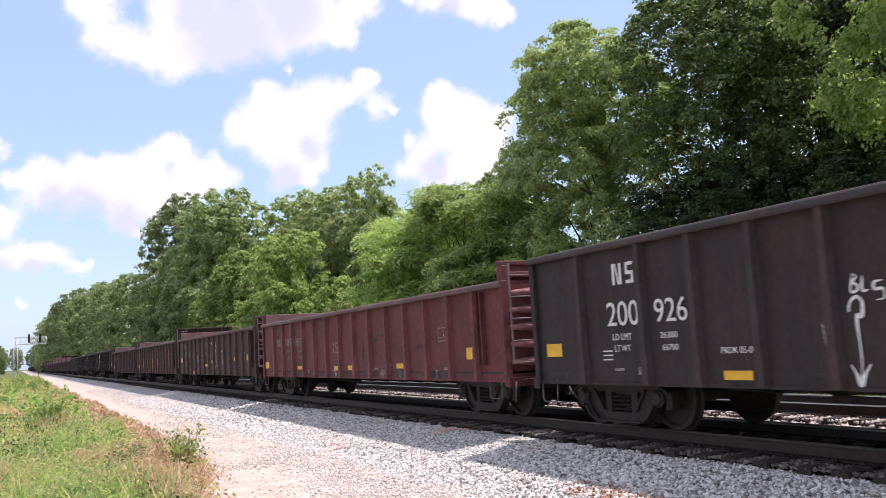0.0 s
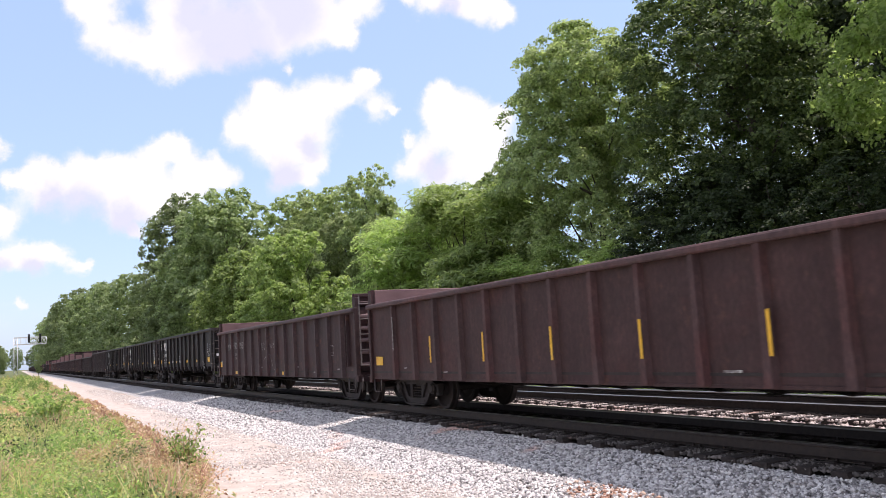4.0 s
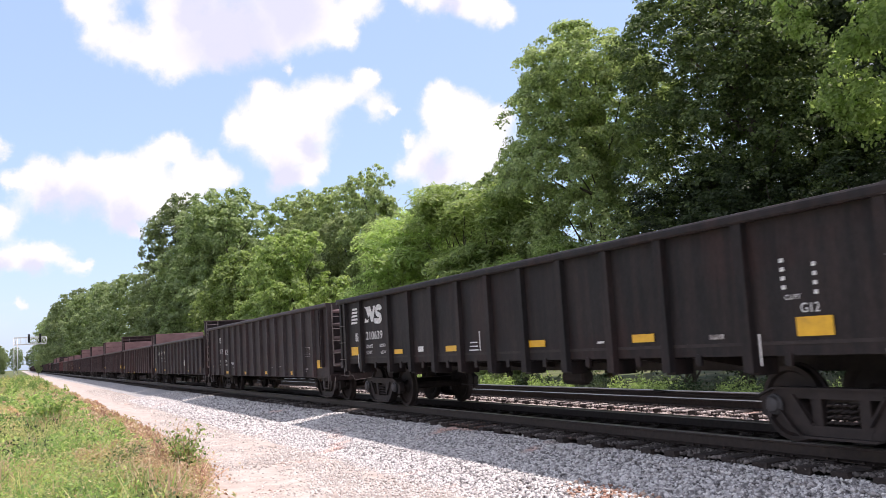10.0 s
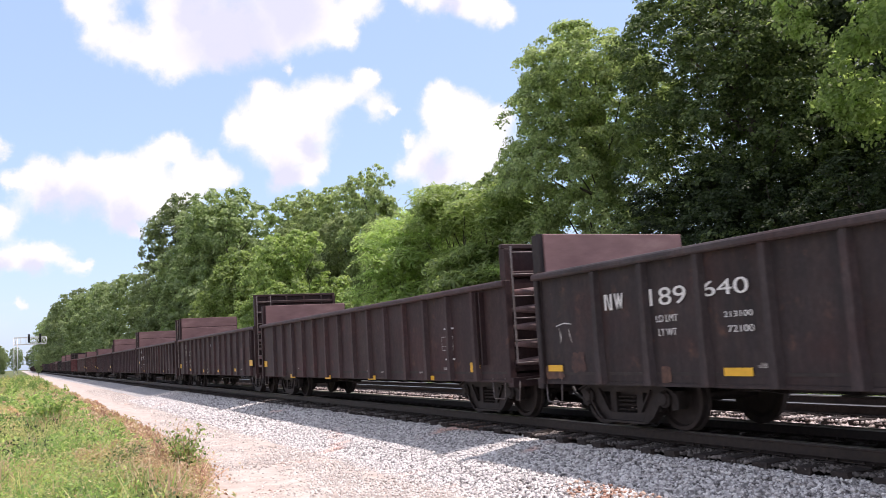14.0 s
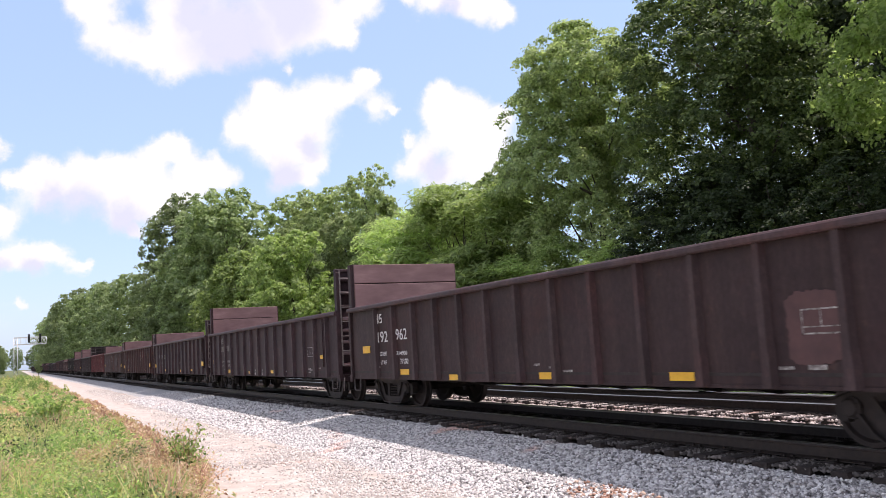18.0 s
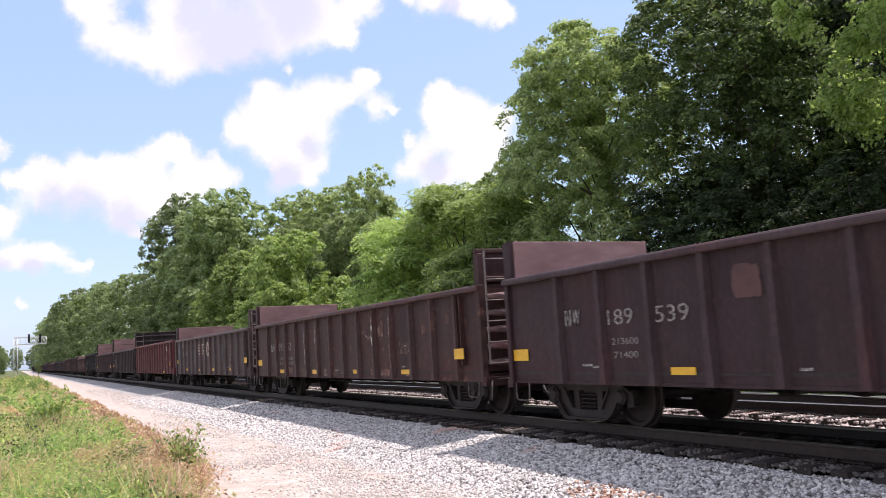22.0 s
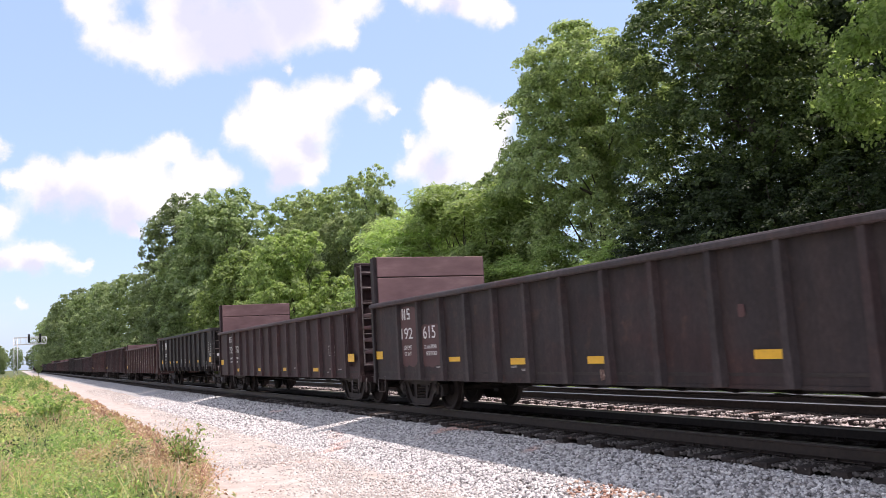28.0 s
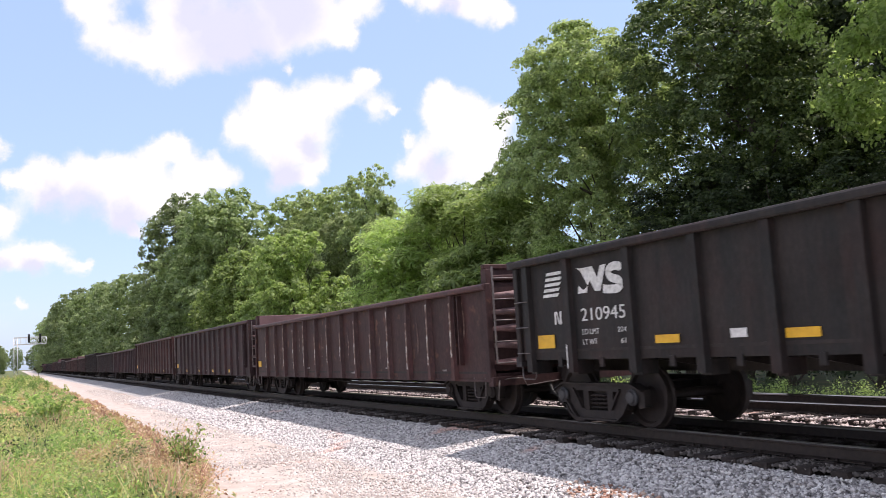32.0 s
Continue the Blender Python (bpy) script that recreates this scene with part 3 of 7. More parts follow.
# kind, colour, rust, top of sides, top of front bulkhead, top of rear bulkhead (0: none), lattice front, numbers
CARS = [
    ("mill", GREY, 0.1, TALL, 0, 0, False, ("200", "926"), "dark grey gondola car with white numbers and chalk drawings"),
    ("mill", RED, 0.15, LOW, 2.80, 2.78, False, ("189", "859"), "oxide red gondola car with white numbers"),
    ("mill", BROWN, 0.9, LOW, 2.80, 2.80, False, ("190", "248"), "rusty brown gondola car covered in faded spray paint"),
    ("mill", BROWN, 0.3, LOW, 3.09, 2.80, True, ("", ""), "brown gondola car with yellow stripes on its posts"),
    ("mill", (0.045, 0.0262, 0.0285), 0.6, LOW, 2.80, 2.82, False, ("190", "198"), "rusty brown gondola car with scrawled spray paint"),
    ("coal", BLACK, 0.0, TALL, 0, 0, False, ("211028", ""), "clean black gondola car with white lettering and yellow reflectors"),
    ("coal", BLACK, 0.0, TALL, 0, 0, False, ("211038", ""), "clean black gondola car with white lettering and yellow reflectors"),
    ("coal", BLACK, 0.0, TALL, 0, 0, False, ("210639", ""), "clean black gondola car with white lettering and yellow reflectors"),
    ("mill", GREY, 0.15, TALL, 0, 0, False, ("2017", "62"), "dark grey gondola car with worn white numbers"),
    ("mill", GREY, 0.35, LOW, 3.10, 3.10, False, ("189", "640"), "dark grey gondola car with rusty patches and raised ends"),
    ("mill", DARK, 0.3, LOW, 3.08, 3.10, False, ("", ""), "dark brown gondola car with raised ends"),
    ("mill", DARK, 0.3, LOW, 3.57, 3.57, True, ("192", "527"), "dark brown gondola car with tall boarded ends"),
    ("mill", DARK, 0.2, LOW, 3.55, 3.56, False, ("192", "962"), "dark brown gondola car with tall boarded ends"),
    ("mill", PURPLE, 0.3, LOW, 3.57, 3.58, False, ("193", "930"), "dark brown gondola car with tall boarded ends"),
    ("mill", PURPLE, 0.25, LOW, 3.12, 3.10, False, ("189", "539"), "dark brown gondola car with raised ends"),
    ("mill", (0.0515, 0.0248, 0.0252), 0.95, LOW, 3.12, 3.12, False, ("991", "12"), "very rusty brown gondola car with raised ends"),
    ("mill", (0.070, 0.052, 0.052), 0.3, LOW, 3.09, 3.11, False, ("99", "749"), "grey-brown gondola car with a flaking white emblem"),
    ("mill", MAROON, 0.35, 2.52, 0, 0, False, ("", ""), "maroon gondola car with a worn white emblem"),
    ("mill", GREY, 0.2, LOW, 3.57, 3.57, True, ("192", "615"), "dark grey gondola car with tall boarded ends"),
    ("mill", DARK, 0.2, LOW, 3.55, 3.59, False, ("192", "752"), "dark brown gondola car with tall boarded ends"),
    ("coal", (0.0225, 0.0222, 0.0228), 0.0, TALL, 0, 0, False, ("210945", ""), "clean black gondola car with white lettering and yellow reflectors"),
    ("mill", BROWN, 0.8, LOW, 2.80, 2.80, False, ("", ""), "rusty brown gondola car with worn white streaks on its posts"),
]
FAR = [(DARK, TALL, 0), (BROWN, TALL, 0), (PURPLE, LOW, 0), (GREY, LOW, 0), (BLACK, TALL, 0), (DARK, LOW, 2.8), (BROWN, LOW, 2.8), (BROWN, LOW, 0), (GREY, TALL, 0), (DARK, LOW, 3.1)]
while len(CARS) < len(REAR):
    c, z, b = FAR[(len(CARS) - 22) % len(FAR)]
    CARS.append(("mill", c, 0.3, z, b, b, False, ("", ""), "weathered gondola car far down the train"))


def shared(cache={}):
    """Meshes that every car uses again."""
    if cache:
        return cache
    bm = bmesh.new()
    r = WHEEL_R
    for s in (-1, 1):
        prof = [(0.07, s * 0.62), (0.13, s * 0.66), (r * 0.72, s * 0.70), (r * 0.86, s * 0.67), (r + 0.028, s * 0.665), (r + 0.028, s * 0.70), (r, s * 0.715), (r - 0.006, s * 0.80), (r * 0.86, s * 0.805), (r * 0.80, s * 0.76), (0.16, s * 0.745), (0.12, s * 0.83), (0.07, s * 0.83)]
        lathe(bm, prof, 28)
    lathe(bm, [(0.075, -0.9), (0.08, -0.5), (0.08, 0.5), (0.075, 0.9)], 10)
    cache["wheelset"] = mesh_of("wheelset", bm, M["wheel"])
    # cast side frame of a truck: arch bar outline with two windows round the springs
    bm = bmesh.new()
    shapes = [[(-1.12, 0.57), (-0.88, 0.665), (0.88, 0.665), (1.12, 0.57), (1.12, 0.50), (0.72, 0.54), (-0.72, 0.54), (-1.12, 0.50)],
              [(-0.36, 0.10), (0.36, 0.10), (0.42, 0.24), (-0.42, 0.24)]]
    for m in (1, -1):
        shapes += [[(m * a, b) for a, b in q] for q in ([(0.30, 0.10), (0.50, 0.11), (0.64, 0.20), (0.92, 0.52), (0.60, 0.60), (0.36, 0.27)], [(0.25, 0.20), (0.39, 0.20), (0.39, 0.60), (0.25, 0.60)],
                                                        [(0.66, 0.28), (0.77, 0.28), (0.79, 0.58), (0.66, 0.58)], [(0.99, 0.30), (1.13, 0.33), (1.13, 0.57), (0.99, 0.58)])]
    for k, poly in enumerate(shapes):
        prism(bm, poly, 1, -0.075 + 0.0035 * k, 0.075 - 0.0035 * k)
    # raised flanges along the edges of the casting
    rims = [[(-1.12, 0.548), (-0.88, 0.643), (0.88, 0.643), (1.12, 0.548), (1.12, 0.572), (0.88, 0.667), (-0.88, 0.667), (-1.12, 0.572)], [(-0.48, 0.097), (0.48, 0.097), (0.50, 0.125), (-0.50, 0.125)]]
    for m in (1, -1):
        rims += [[(m * a, b) for a, b in q] for q in ([(0.49, 0.105), (0.52, 0.11), (0.655, 0.195), (0.925, 0.515), (0.895, 0.53), (0.635, 0.215)], [(0.37, 0.27), (0.395, 0.26), (0.62, 0.57), (0.595, 0.585)])]
    for k, poly in enumerate(rims):
        prism(bm, poly, 1, -0.125 + 0.003 * k, -0.06)
    cache["side_frame"] = mesh_of("side_frame", bm, M["steel"])
    bm = bmesh.new()
    tube(bm, [(0.05 * math.cos(q), 0.05 * math.sin(q), 0.235 + 0.25 * q / (8 * math.pi)) for q in np.linspace(0, 8 * math.pi, 40)], 0.015, 4)
    cache["spring"] = mesh_of("spring", bm, M["steel"])
    bm = bmesh.new()
    box(bm, -0.27, 0.27, -0.95, 0.95, 0.485, 0.60)
    box(bm, -0.18, 0.18, -0.7, 0.7, 0.40, 0.50)
    cache["bolster"] = mesh_of("bolster", bm, M["steel"])
    bm = bmesh.new()
    lathe(bm, [(0.125, 0.0), (0.125, -0.03), (0.10, -0.045), (0.085, -0.07), (0.03, -0.075)], 14)
    cache["bearing_cap"] = mesh_of("bearing_cap", bm, M["cap"])
    cache["plain_cap"] = cache["bearing_cap"].copy()
    cache["plain_cap"].materials[0] = M["steel"]
    bm = bmesh.new()
    prism(bm, [(0, 0.60), (0.42, 0.63), (0.42, 0.87), (0, 0.90)], 1, -0.11, 0.11)
    prism(bm, [(0.40, -0.14), (0.62, -0.17), (0.70, -0.10), (0.66, 0.02), (0.74, 0.10), (0.66, 0.17), (0.40, 0.14)], 2, 0.60, 0.88)
    cache["coupler"] = mesh_of("coupler", bm, M["steel"])
    bm = bmesh.new()
    tube(bm, [(0.0, -0.32, 0.70), (0.12, -0.33, 0.62), (0.25, -0.34, 0.42), (0.42, -0.32, 0.33), (0.56, -0.30, 0.40)], 0.028, 6)
    cache["air_hose"] = mesh_of("air_hose", bm, M["black"])
    return cache


def plate_mesh(name, w, h, mat, cache={}):
    key = (name, round(w, 3), round(h, 3), mat.name)
    if key not in cache:
        bm = bmesh.new()
        box(bm, -w / 2, w / 2, -0.004, 0.0, -h / 2, h / 2)
        cache[key] = mesh_of(name, bm, mat)
    return cache[key]


def letters_mesh(text, size, mat, cache={}):
    """Flat stencil lettering that faces -y, its lower left corner at the origin."""
    key = (text, size, mat.name)
    if key not in cache:
        cu = bpy.data.curves.new("lettering", "FONT")
        cu.body, cu.size, cu.extrude = text, size, 0.0015
        ob = bpy.data.objects.new("lettering", cu)
        scene.collection.objects.link(ob)
        dg = bpy.context.evaluated_depsgraph_get()
        me = bpy.data.meshes.new_from_object(ob.evaluated_get(dg))
        bpy.data.objects.remove(ob)
        me.transform(Matrix.Rotation(math.pi / 2, 4, "X"))
        me.materials.clear()
        me.materials.append(mat)
        cache[key] = me
    return cache[key]


# how far the side posts of single cars stand forward or back of their class
POST_SHIFT = {2: -0.08, 3: -0.06, 4: -0.17, 9: 0.05, 11: -0.02, 12: 0.20, 13: 0.42, 14: 0.02, 15: 0.06, 16: -0.03, 19: 0.02, 5: 0.22, 6: 0.14, 7: 0.27}


def post_places(kind, L, i):
    """Where the side posts of car i stand, measured forward from the rear end."""
    shift = POST_SHIFT.get(i, 0.0)
    if kind == "mill":
        if i == 0:
            first, pitch = [0.4, 1.43], (2.87, 1.01)
        elif i == 8:
            first, pitch = [0.4], (1.14, 1.01)
        else:
            first, pitch = [], (0.57 + shift, 1.086)
        return first + [q for q in (pitch[0] + pitch[1] * k for k in range(16)) if q < L - 0.35]
    if i == 20:
        return [0.55, 1.72, 3.22, 4.55, 5.74, 6.93, 8.12, 9.30, 10.48, 11.67, 12.86, 14.25, L - 0.47]
    return [0.55, 1.62] + [q + shift for q in (3.15, 4.33, 5.51, 6.70, 7.88, 9.05, 10.24, 11.42, 12.60, 14.02)] + [L - 0.47]


def body_meshes(kind, L, top, i, cache={}):
    key = (kind, round(L, 2), top)
    if key in cache:
        return cache[key]
    out = {}
    sill = 0.70 if kind == "mill" else 1.05
    # side sheet, slightly uneven between the posts, with a folded lower sill
    bm = bmesh.new()
    nx, nz = 30, 4
    rng = random.Random(int(L * 100) + int(top * 10))
    grid = [[bm.verts.new((-L * i / nx, -PLATE + rng.uniform(0, 0.012), sill + (top - 0.1 - sill) * j / nz)) for j in range(nz + 1)] for i in range(nx + 1)]
    for i in range(nx):
        for j in range(nz):
            bm.faces.new((grid[i][j], grid[i + 1][j], grid[i + 1][j + 1], grid[i][j + 1])).smooth = True
    box(bm, -L, 0, -PLATE + 0.014, -PLATE + 0.026, sill, top - 0.1)
    if kind == "mill":
        box(bm, -L, 0, -PLATE - 0.010, -PLATE + 0.06, sill - 0.025, sill + 0.02)
    else:
        for q in post_places(kind, L, i):
            x = -L + q + 0.6
            if x < -0.8:
                box(bm, x - 0.05, x + 0.05, -PLATE - 0.012, -PLATE + 0.02, sill - 0.11, sill + 0.03)
    out["side"] = mesh_of("side_sheet", bm, M["paint"])
    bm = bmesh.new()
    h = 0.115 if kind == "mill" else 0.13
    prism(bm, [(-HALF - 0.02, top - h), (-HALF - 0.035, top - h + 0.02), (-HALF - 0.035, top - 0.062), (-HALF - 0.029, top - 0.035), (-HALF - 0.010, top - 0.012), (-HALF + 0.03, top), (-PLATE + 0.06, top), (-PLATE + 0.07, top - h)], 0, -L - 0.03, 0.03)
    out["top_chord"] = mesh_of("top_chord", bm, M["paint"])
    bm = bmesh.new()
    if kind == "mill":
        # hat-section post that broadens into a gusset at its foot
        lo, hi = sill - 0.01, top - 0.11
        rings = []
        for z, w, f in ((lo, 0.105, 0.07), (lo + 0.22, 0.10, 0.062), (lo + 0.5, 0.085, 0.05), (hi, 0.08, 0.046)):
            rings.append([bm.verts.new(p) for p in ((-w, -PLATE + 0.01, z), (-f, -HALF, z), (f, -HALF, z), (w, -PLATE + 0.01, z))])
        for a, b in zip(rings, rings[1:]):
            for k in range(3):
                bm.faces.new((a[k], a[k + 1], b[k + 1], b[k]))
        bm.faces.new(rings[0][::-1]), bm.faces.new(rings[-1])
    else:
        prism(bm, [(-0.085, -PLATE + 0.01), (-0.075, -HALF), (0.075, -HALF), (0.085, -PLATE + 0.01)], 2, sill - 0.19, top - 0.12)
        prism(bm, [(-0.085, -PLATE + 0.3), (-0.085, -PLATE), (0.085, -PLATE), (0.085, -PLATE + 0.3)], 2, sill - 0.22, sill - 0.02)
    bmesh.ops.recalc_face_normals(bm, faces=bm.faces)
    out["post"] = mesh_of("side_post", bm, M["paint"])
    bm = bmesh.new()
    box(bm, -0.03, 0, -PLATE + 0.03, PLATE - 0.03, sill, top)
    box(bm, -0.04, 0.12, -PLATE - 0.05, PLATE + 0.05, sill - 0.10, sill + 0.06)
    if kind != "mill":
        box(bm, -0.05, 0.14, -HALF - 0.03, HALF + 0.03, top - 0.13, top)
        box(bm, 0.0, 0.06, -0.45, PLATE - 0.1, sill + 0.1, top - 0.3)
    out["end"] = mesh_of("end_wall", bm, M["paint"])
    bm = bmesh.new()
    box(bm, -0.07, 0.05, -0.06, 0.06, sill - 0.03, top - 0.005)
    out["corner_post"] = mesh_of("corner_post", bevelled(bm, 0.012), M["paint"])
    # rolled end stiffener
    bm = bmesh.new()
    if kind == "mill":
        # rolled tube whose ends are pressed to a wedge beside the corner posts
        rings = []
        for yy, f in ((-PLATE + 0.07, 0.12), (-PLATE + 0.34, 0.55), (-PLATE + 0.62, 1.0), (PLATE - 0.62, 1.0), (PLATE - 0.34, 0.55), (PLATE - 0.07, 0.12)):
            rings.append([bm.verts.new((0.145 * f * math.sin(q), yy, -0.088 * math.cos(q) * (0.35 + 0.65 * f))) for q in np.linspace(0, math.pi, 9)])
        for a, b in zip(rings, rings[1:]):
            for k in range(8):
                bm.faces.new((a[k], a[k + 1], b[k + 1], b[k])).smooth = True
        bm.faces.new(rings[0]), bm.faces.new(rings[-1])
        bmesh.ops.recalc_face_normals(bm, faces=bm.faces)
    else:
        prism(bm, [(0.0, -0.05), (0.10, -0.05), (0.10, 0.05), (0.0, 0.05)], 1, -PLATE + 0.08, PLATE - 0.08)
    out["stiffener"] = mesh_of("end_stiffener", bm, M["paint"])
    bm = bmesh.new()
    box(bm, -L, 0, -PLATE, PLATE, sill + 0.12, sill + 0.16)
    out["floor"] = mesh_of("floor", bm, M["steel"])
    bm = bmesh.new()
    foot = 0.52 if kind == "mill" else 0.80
    prism(bm, [(-0.22, foot), (0.22, foot), (0.22, sill + 0.12), (-0.22, sill + 0.12)], 0, -L, 0)
    out["frame"] = mesh_of("centre_sill", bm, M["steel"])
    bm = bmesh.new()
    keel = 0.50 if kind == "mill" else 0.86
    prism(bm, [(-PLATE + 0.05, sill + 0.03), (-0.25, keel), (0.25, keel), (PLATE - 0.05, sill + 0.03), (PLATE - 0.05, sill + 0.12), (-PLATE + 0.05, sill + 0.12)], 0, -0.03, 0.03)
    out["crossbearer"] = mesh_of("crossbearer", bm, M["steel"])
    cache[key] = out
    return out


def bulkhead(car, x, top, side_top, front, lattice, colour):
    """A raised end wall; the front one shows its frame, the rear one its lining boards."""
    if front:
        bm = bmesh.new()
        box(bm, -0.03, 0.0, -PLATE + 0.03, PLATE - 0.03, side_top - 0.02, top - 0.03)
        ob = part("front_bulkhead", bm, M["paint"], car)
        ob.color, ob.location.x = colour, x
        bars = [("bulkhead_rail", (-0.06, 0.06, -PLATE - 0.03, PLATE + 0.03, top - 0.085, top))]
        for y in (-PLATE + 0.04, PLATE - 0.04):
            bars.append(("bulkhead_post", (-0.10, 0.11, y - 0.055, y + 0.055, side_top - 0.5, top - 0.085)))
        for y in ((-0.98, -0.33, 0.33, 0.98) if lattice else ()):
            bars.append(("bulkhead_post", (0.0, 0.09, y - 0.035, y + 0.035, side_top + 0.30 if top > 3.3 else side_top, top - 0.085)))
        z = side_top + 0.10
        while z < top - 0.22:
            bars.append(("bulkhead_rail", (0.0, 0.10, -PLATE + 0.09, PLATE - 0.09, z - 0.05, z + 0.05)))
            z += 0.37
        for name, b in bars:
            bm = bmesh.new()
            box(bm, *b)
            o = part(name, bevelled(bm, 0.014), M["paint"], ob)
            o.color = colour
        return ob
    bm = bmesh.new()
    box(bm, -0.07, 0.0, -PLATE + 0.02, PLATE - 0.02, side_top - 0.9, top)
    ob = part("rear_bulkhead", bm, M["paint"], car)
    ob.color, ob.location.x = colour, x
    for y in (-PLATE + 0.04, PLATE - 0.04):
        bm = bmesh.new()
        box(bm, -0.16, 0.03, y - 0.045, y + 0.045, side_top - 0.9, top - 0.02)
        o = part("bulkhead_post", bm, M["paint"], ob)
        o.color = colour
    n = 2 if top > 3.3 else 1
    if n == 2:
        spans = ((side_top - 0.6, top - 0.50), (top - 0.49, top))
    else:
        spans = ((side_top - 0.5, top),)
    for a, b in spans:
        bm = bmesh.new()
        box(bm, 0.0, 0.06, -PLATE + 0.09, PLATE - 0.02, a + 0.006, b - 0.006)
        part("lining_board", bevelled(bm, 0.01), M["panel"], ob, "smooth purple-brown steel lining")
    return ob


def ladder(car, x, y, z0, z1, colour, step=0.40, width=0.46):
    bm = bmesh.new()
    for k in (0, 1):
        box(bm, x - 0.014, x + 0.014, y + width * k - 0.014, y + width * k + 0.014, z0, z1)
    ob = part("ladder", bm, M["bare"], car)
    ob.color = colour
    z = z0 + 0.01
    while z < z1 - 0.1:
        bm = bmesh.new()
        tube(bm, [(x + 0.01, y, z), (x + 0.01, y + width, z)], 0.0125, 5)
        r = part("rung", bm, M["bare"], ob)
        z += step
    return ob


def ribbon(pts, width, mat, name="chalk_mark"):
    """A flat painted stroke on the near side along a curve through points (along, height), tapered at its ends."""
    ctl = [Vector((p[0], 0, p[1])) for p in pts]
    ctl = [ctl[0] * 2 - ctl[1]] + ctl + [ctl[-1] * 2 - ctl[-2]]
    path = []
    for k in range(1, len(ctl) - 2):
        a, b, c, d = ctl[k - 1:k + 3]
        for u in (0.0, 0.2, 0.4, 0.6, 0.8):
            path.append(0.5 * (2 * b + (c - a) * u + (2 * a - 5 * b + 4 * c - d) * u ** 2 + (3 * b - a - 3 * c + d) * u ** 3))
    path.append(ctl[-2])
    bm, prev, n = bmesh.new(), None, len(path)
    for i, p in enumerate(path):
        d = path[min(i + 1, n - 1)] - path[max(i - 1, 0)]
        d = d.normalized() if d.length > 1e-6 else Vector((1, 0, 0))
        w = width * (0.75 + 0.5 * noise.noise((p.x * 6.0, p.z * 6.0, 2.0))) * min(1.0, 0.35 + 2.5 * min(i, n - 1 - i) / n)
        side, out = Vector((-d.z, 0, d.x)) * w * 0.5, Vector((0, -0.003 - 0.00012 * i, 0))
        row = [bm.verts.new(p + side + out), bm.verts.new(p - side + out)]
        if prev:
            bm.faces.new((prev[0], row[0], row[1], prev[1]))
        prev = row
    bmesh.ops.recalc_face_normals(bm, faces=bm.faces)
    if sum(f.normal.y for f in bm.faces) > 0:
        bmesh.ops.reverse_faces(bm, faces=bm.faces)
    return mesh_of(name, bm, mat)


def patch_mesh(x0, x1, z0, z1, mat, seed, ragged=0.12, name="worn_patch"):
    """A flat patch of other paint on the side with a worn, wandering edge."""
    bm = bmesh.new()
    n = 64
    cx, cz, w, h = (x0 + x1) / 2, (z0 + z1) / 2, (x1 - x0) / 2, (z1 - z0) / 2
    vs = []
    for k in range(n):
        a = 2 * math.pi * k / n
        c, d = math.cos(a), math.sin(a)
        f = 1 / (abs(c) ** 5 + abs(d) ** 5) ** 0.2
        px, pz = c * f * w, d * f * h
        f = 1 - ragged * (0.55 + 0.9 * noise.noise((px * 4.0 + seed * 0.37, pz * 4.0, seed * 0.11)) + 0.6 * noise.noise((px * 17.0, pz * 17.0, seed * 0.23)))
        vs.append(bm.verts.new((cx + px * f, -0.0025, cz + pz * f)))
    f = bm.faces.new(vs)
    f.normal_update()
    if f.normal.y > 0:
        f.normal_flip()
    return mesh_of(name, bm, mat)


def block_mark(x, z, w, h, slant=0.0):
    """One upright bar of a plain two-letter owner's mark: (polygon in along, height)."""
    return [(x, z), (x + w, z), (x + w + slant * h, z + h), (x + slant * h, z + h)]


def flat_shape(polys, mat, name):
    bm = bmesh.new()
    for poly in polys:
        f = bm.faces.new([bm.verts.new((p[0], -0.003, p[1])) for p in poly])
        f.normal_update()
        if f.normal.y > 0:
            f.normal_flip()
    return mesh_of(name, bm, mat)


def owner_mark(frame_box, second):
    """Plain upright, level and slanted bars in the size of the stencilled initials."""
    x0, x1, z0, z1 = frame_box
    w, h = x1 - x0, z1 - z0
    unit = [block_mark(0, 0, 0.11, 1), block_mark(0.32, 0, 0.11, 1), [(0.11, 1), (0.18, 1), (0.32, 0), (0.25, 0)]]
    if second == "W":
        for k in range(4):
            a, b = 0.55 + 0.1 * k, 0.65 + 0.1 * k
            z = (1, 0) if k % 2 == 0 else (0, 1)
            unit.append([(a, z[0]), (a + 0.085, z[0]), (b + 0.085, z[1]), (b, z[1])])
    else:
        unit += [block_mark(0.62, 0, 0.34, 0.16), block_mark(0.62, 0.42, 0.34, 0.16), block_mark(0.62, 0.84, 0.34, 0.16), block_mark(0.86, 0.16, 0.1, 0.26), block_mark(0.62, 0.58, 0.1, 0.26)]
    return [[(x0 + a * w, z0 + b * h) for a, b in p] for p in unit]


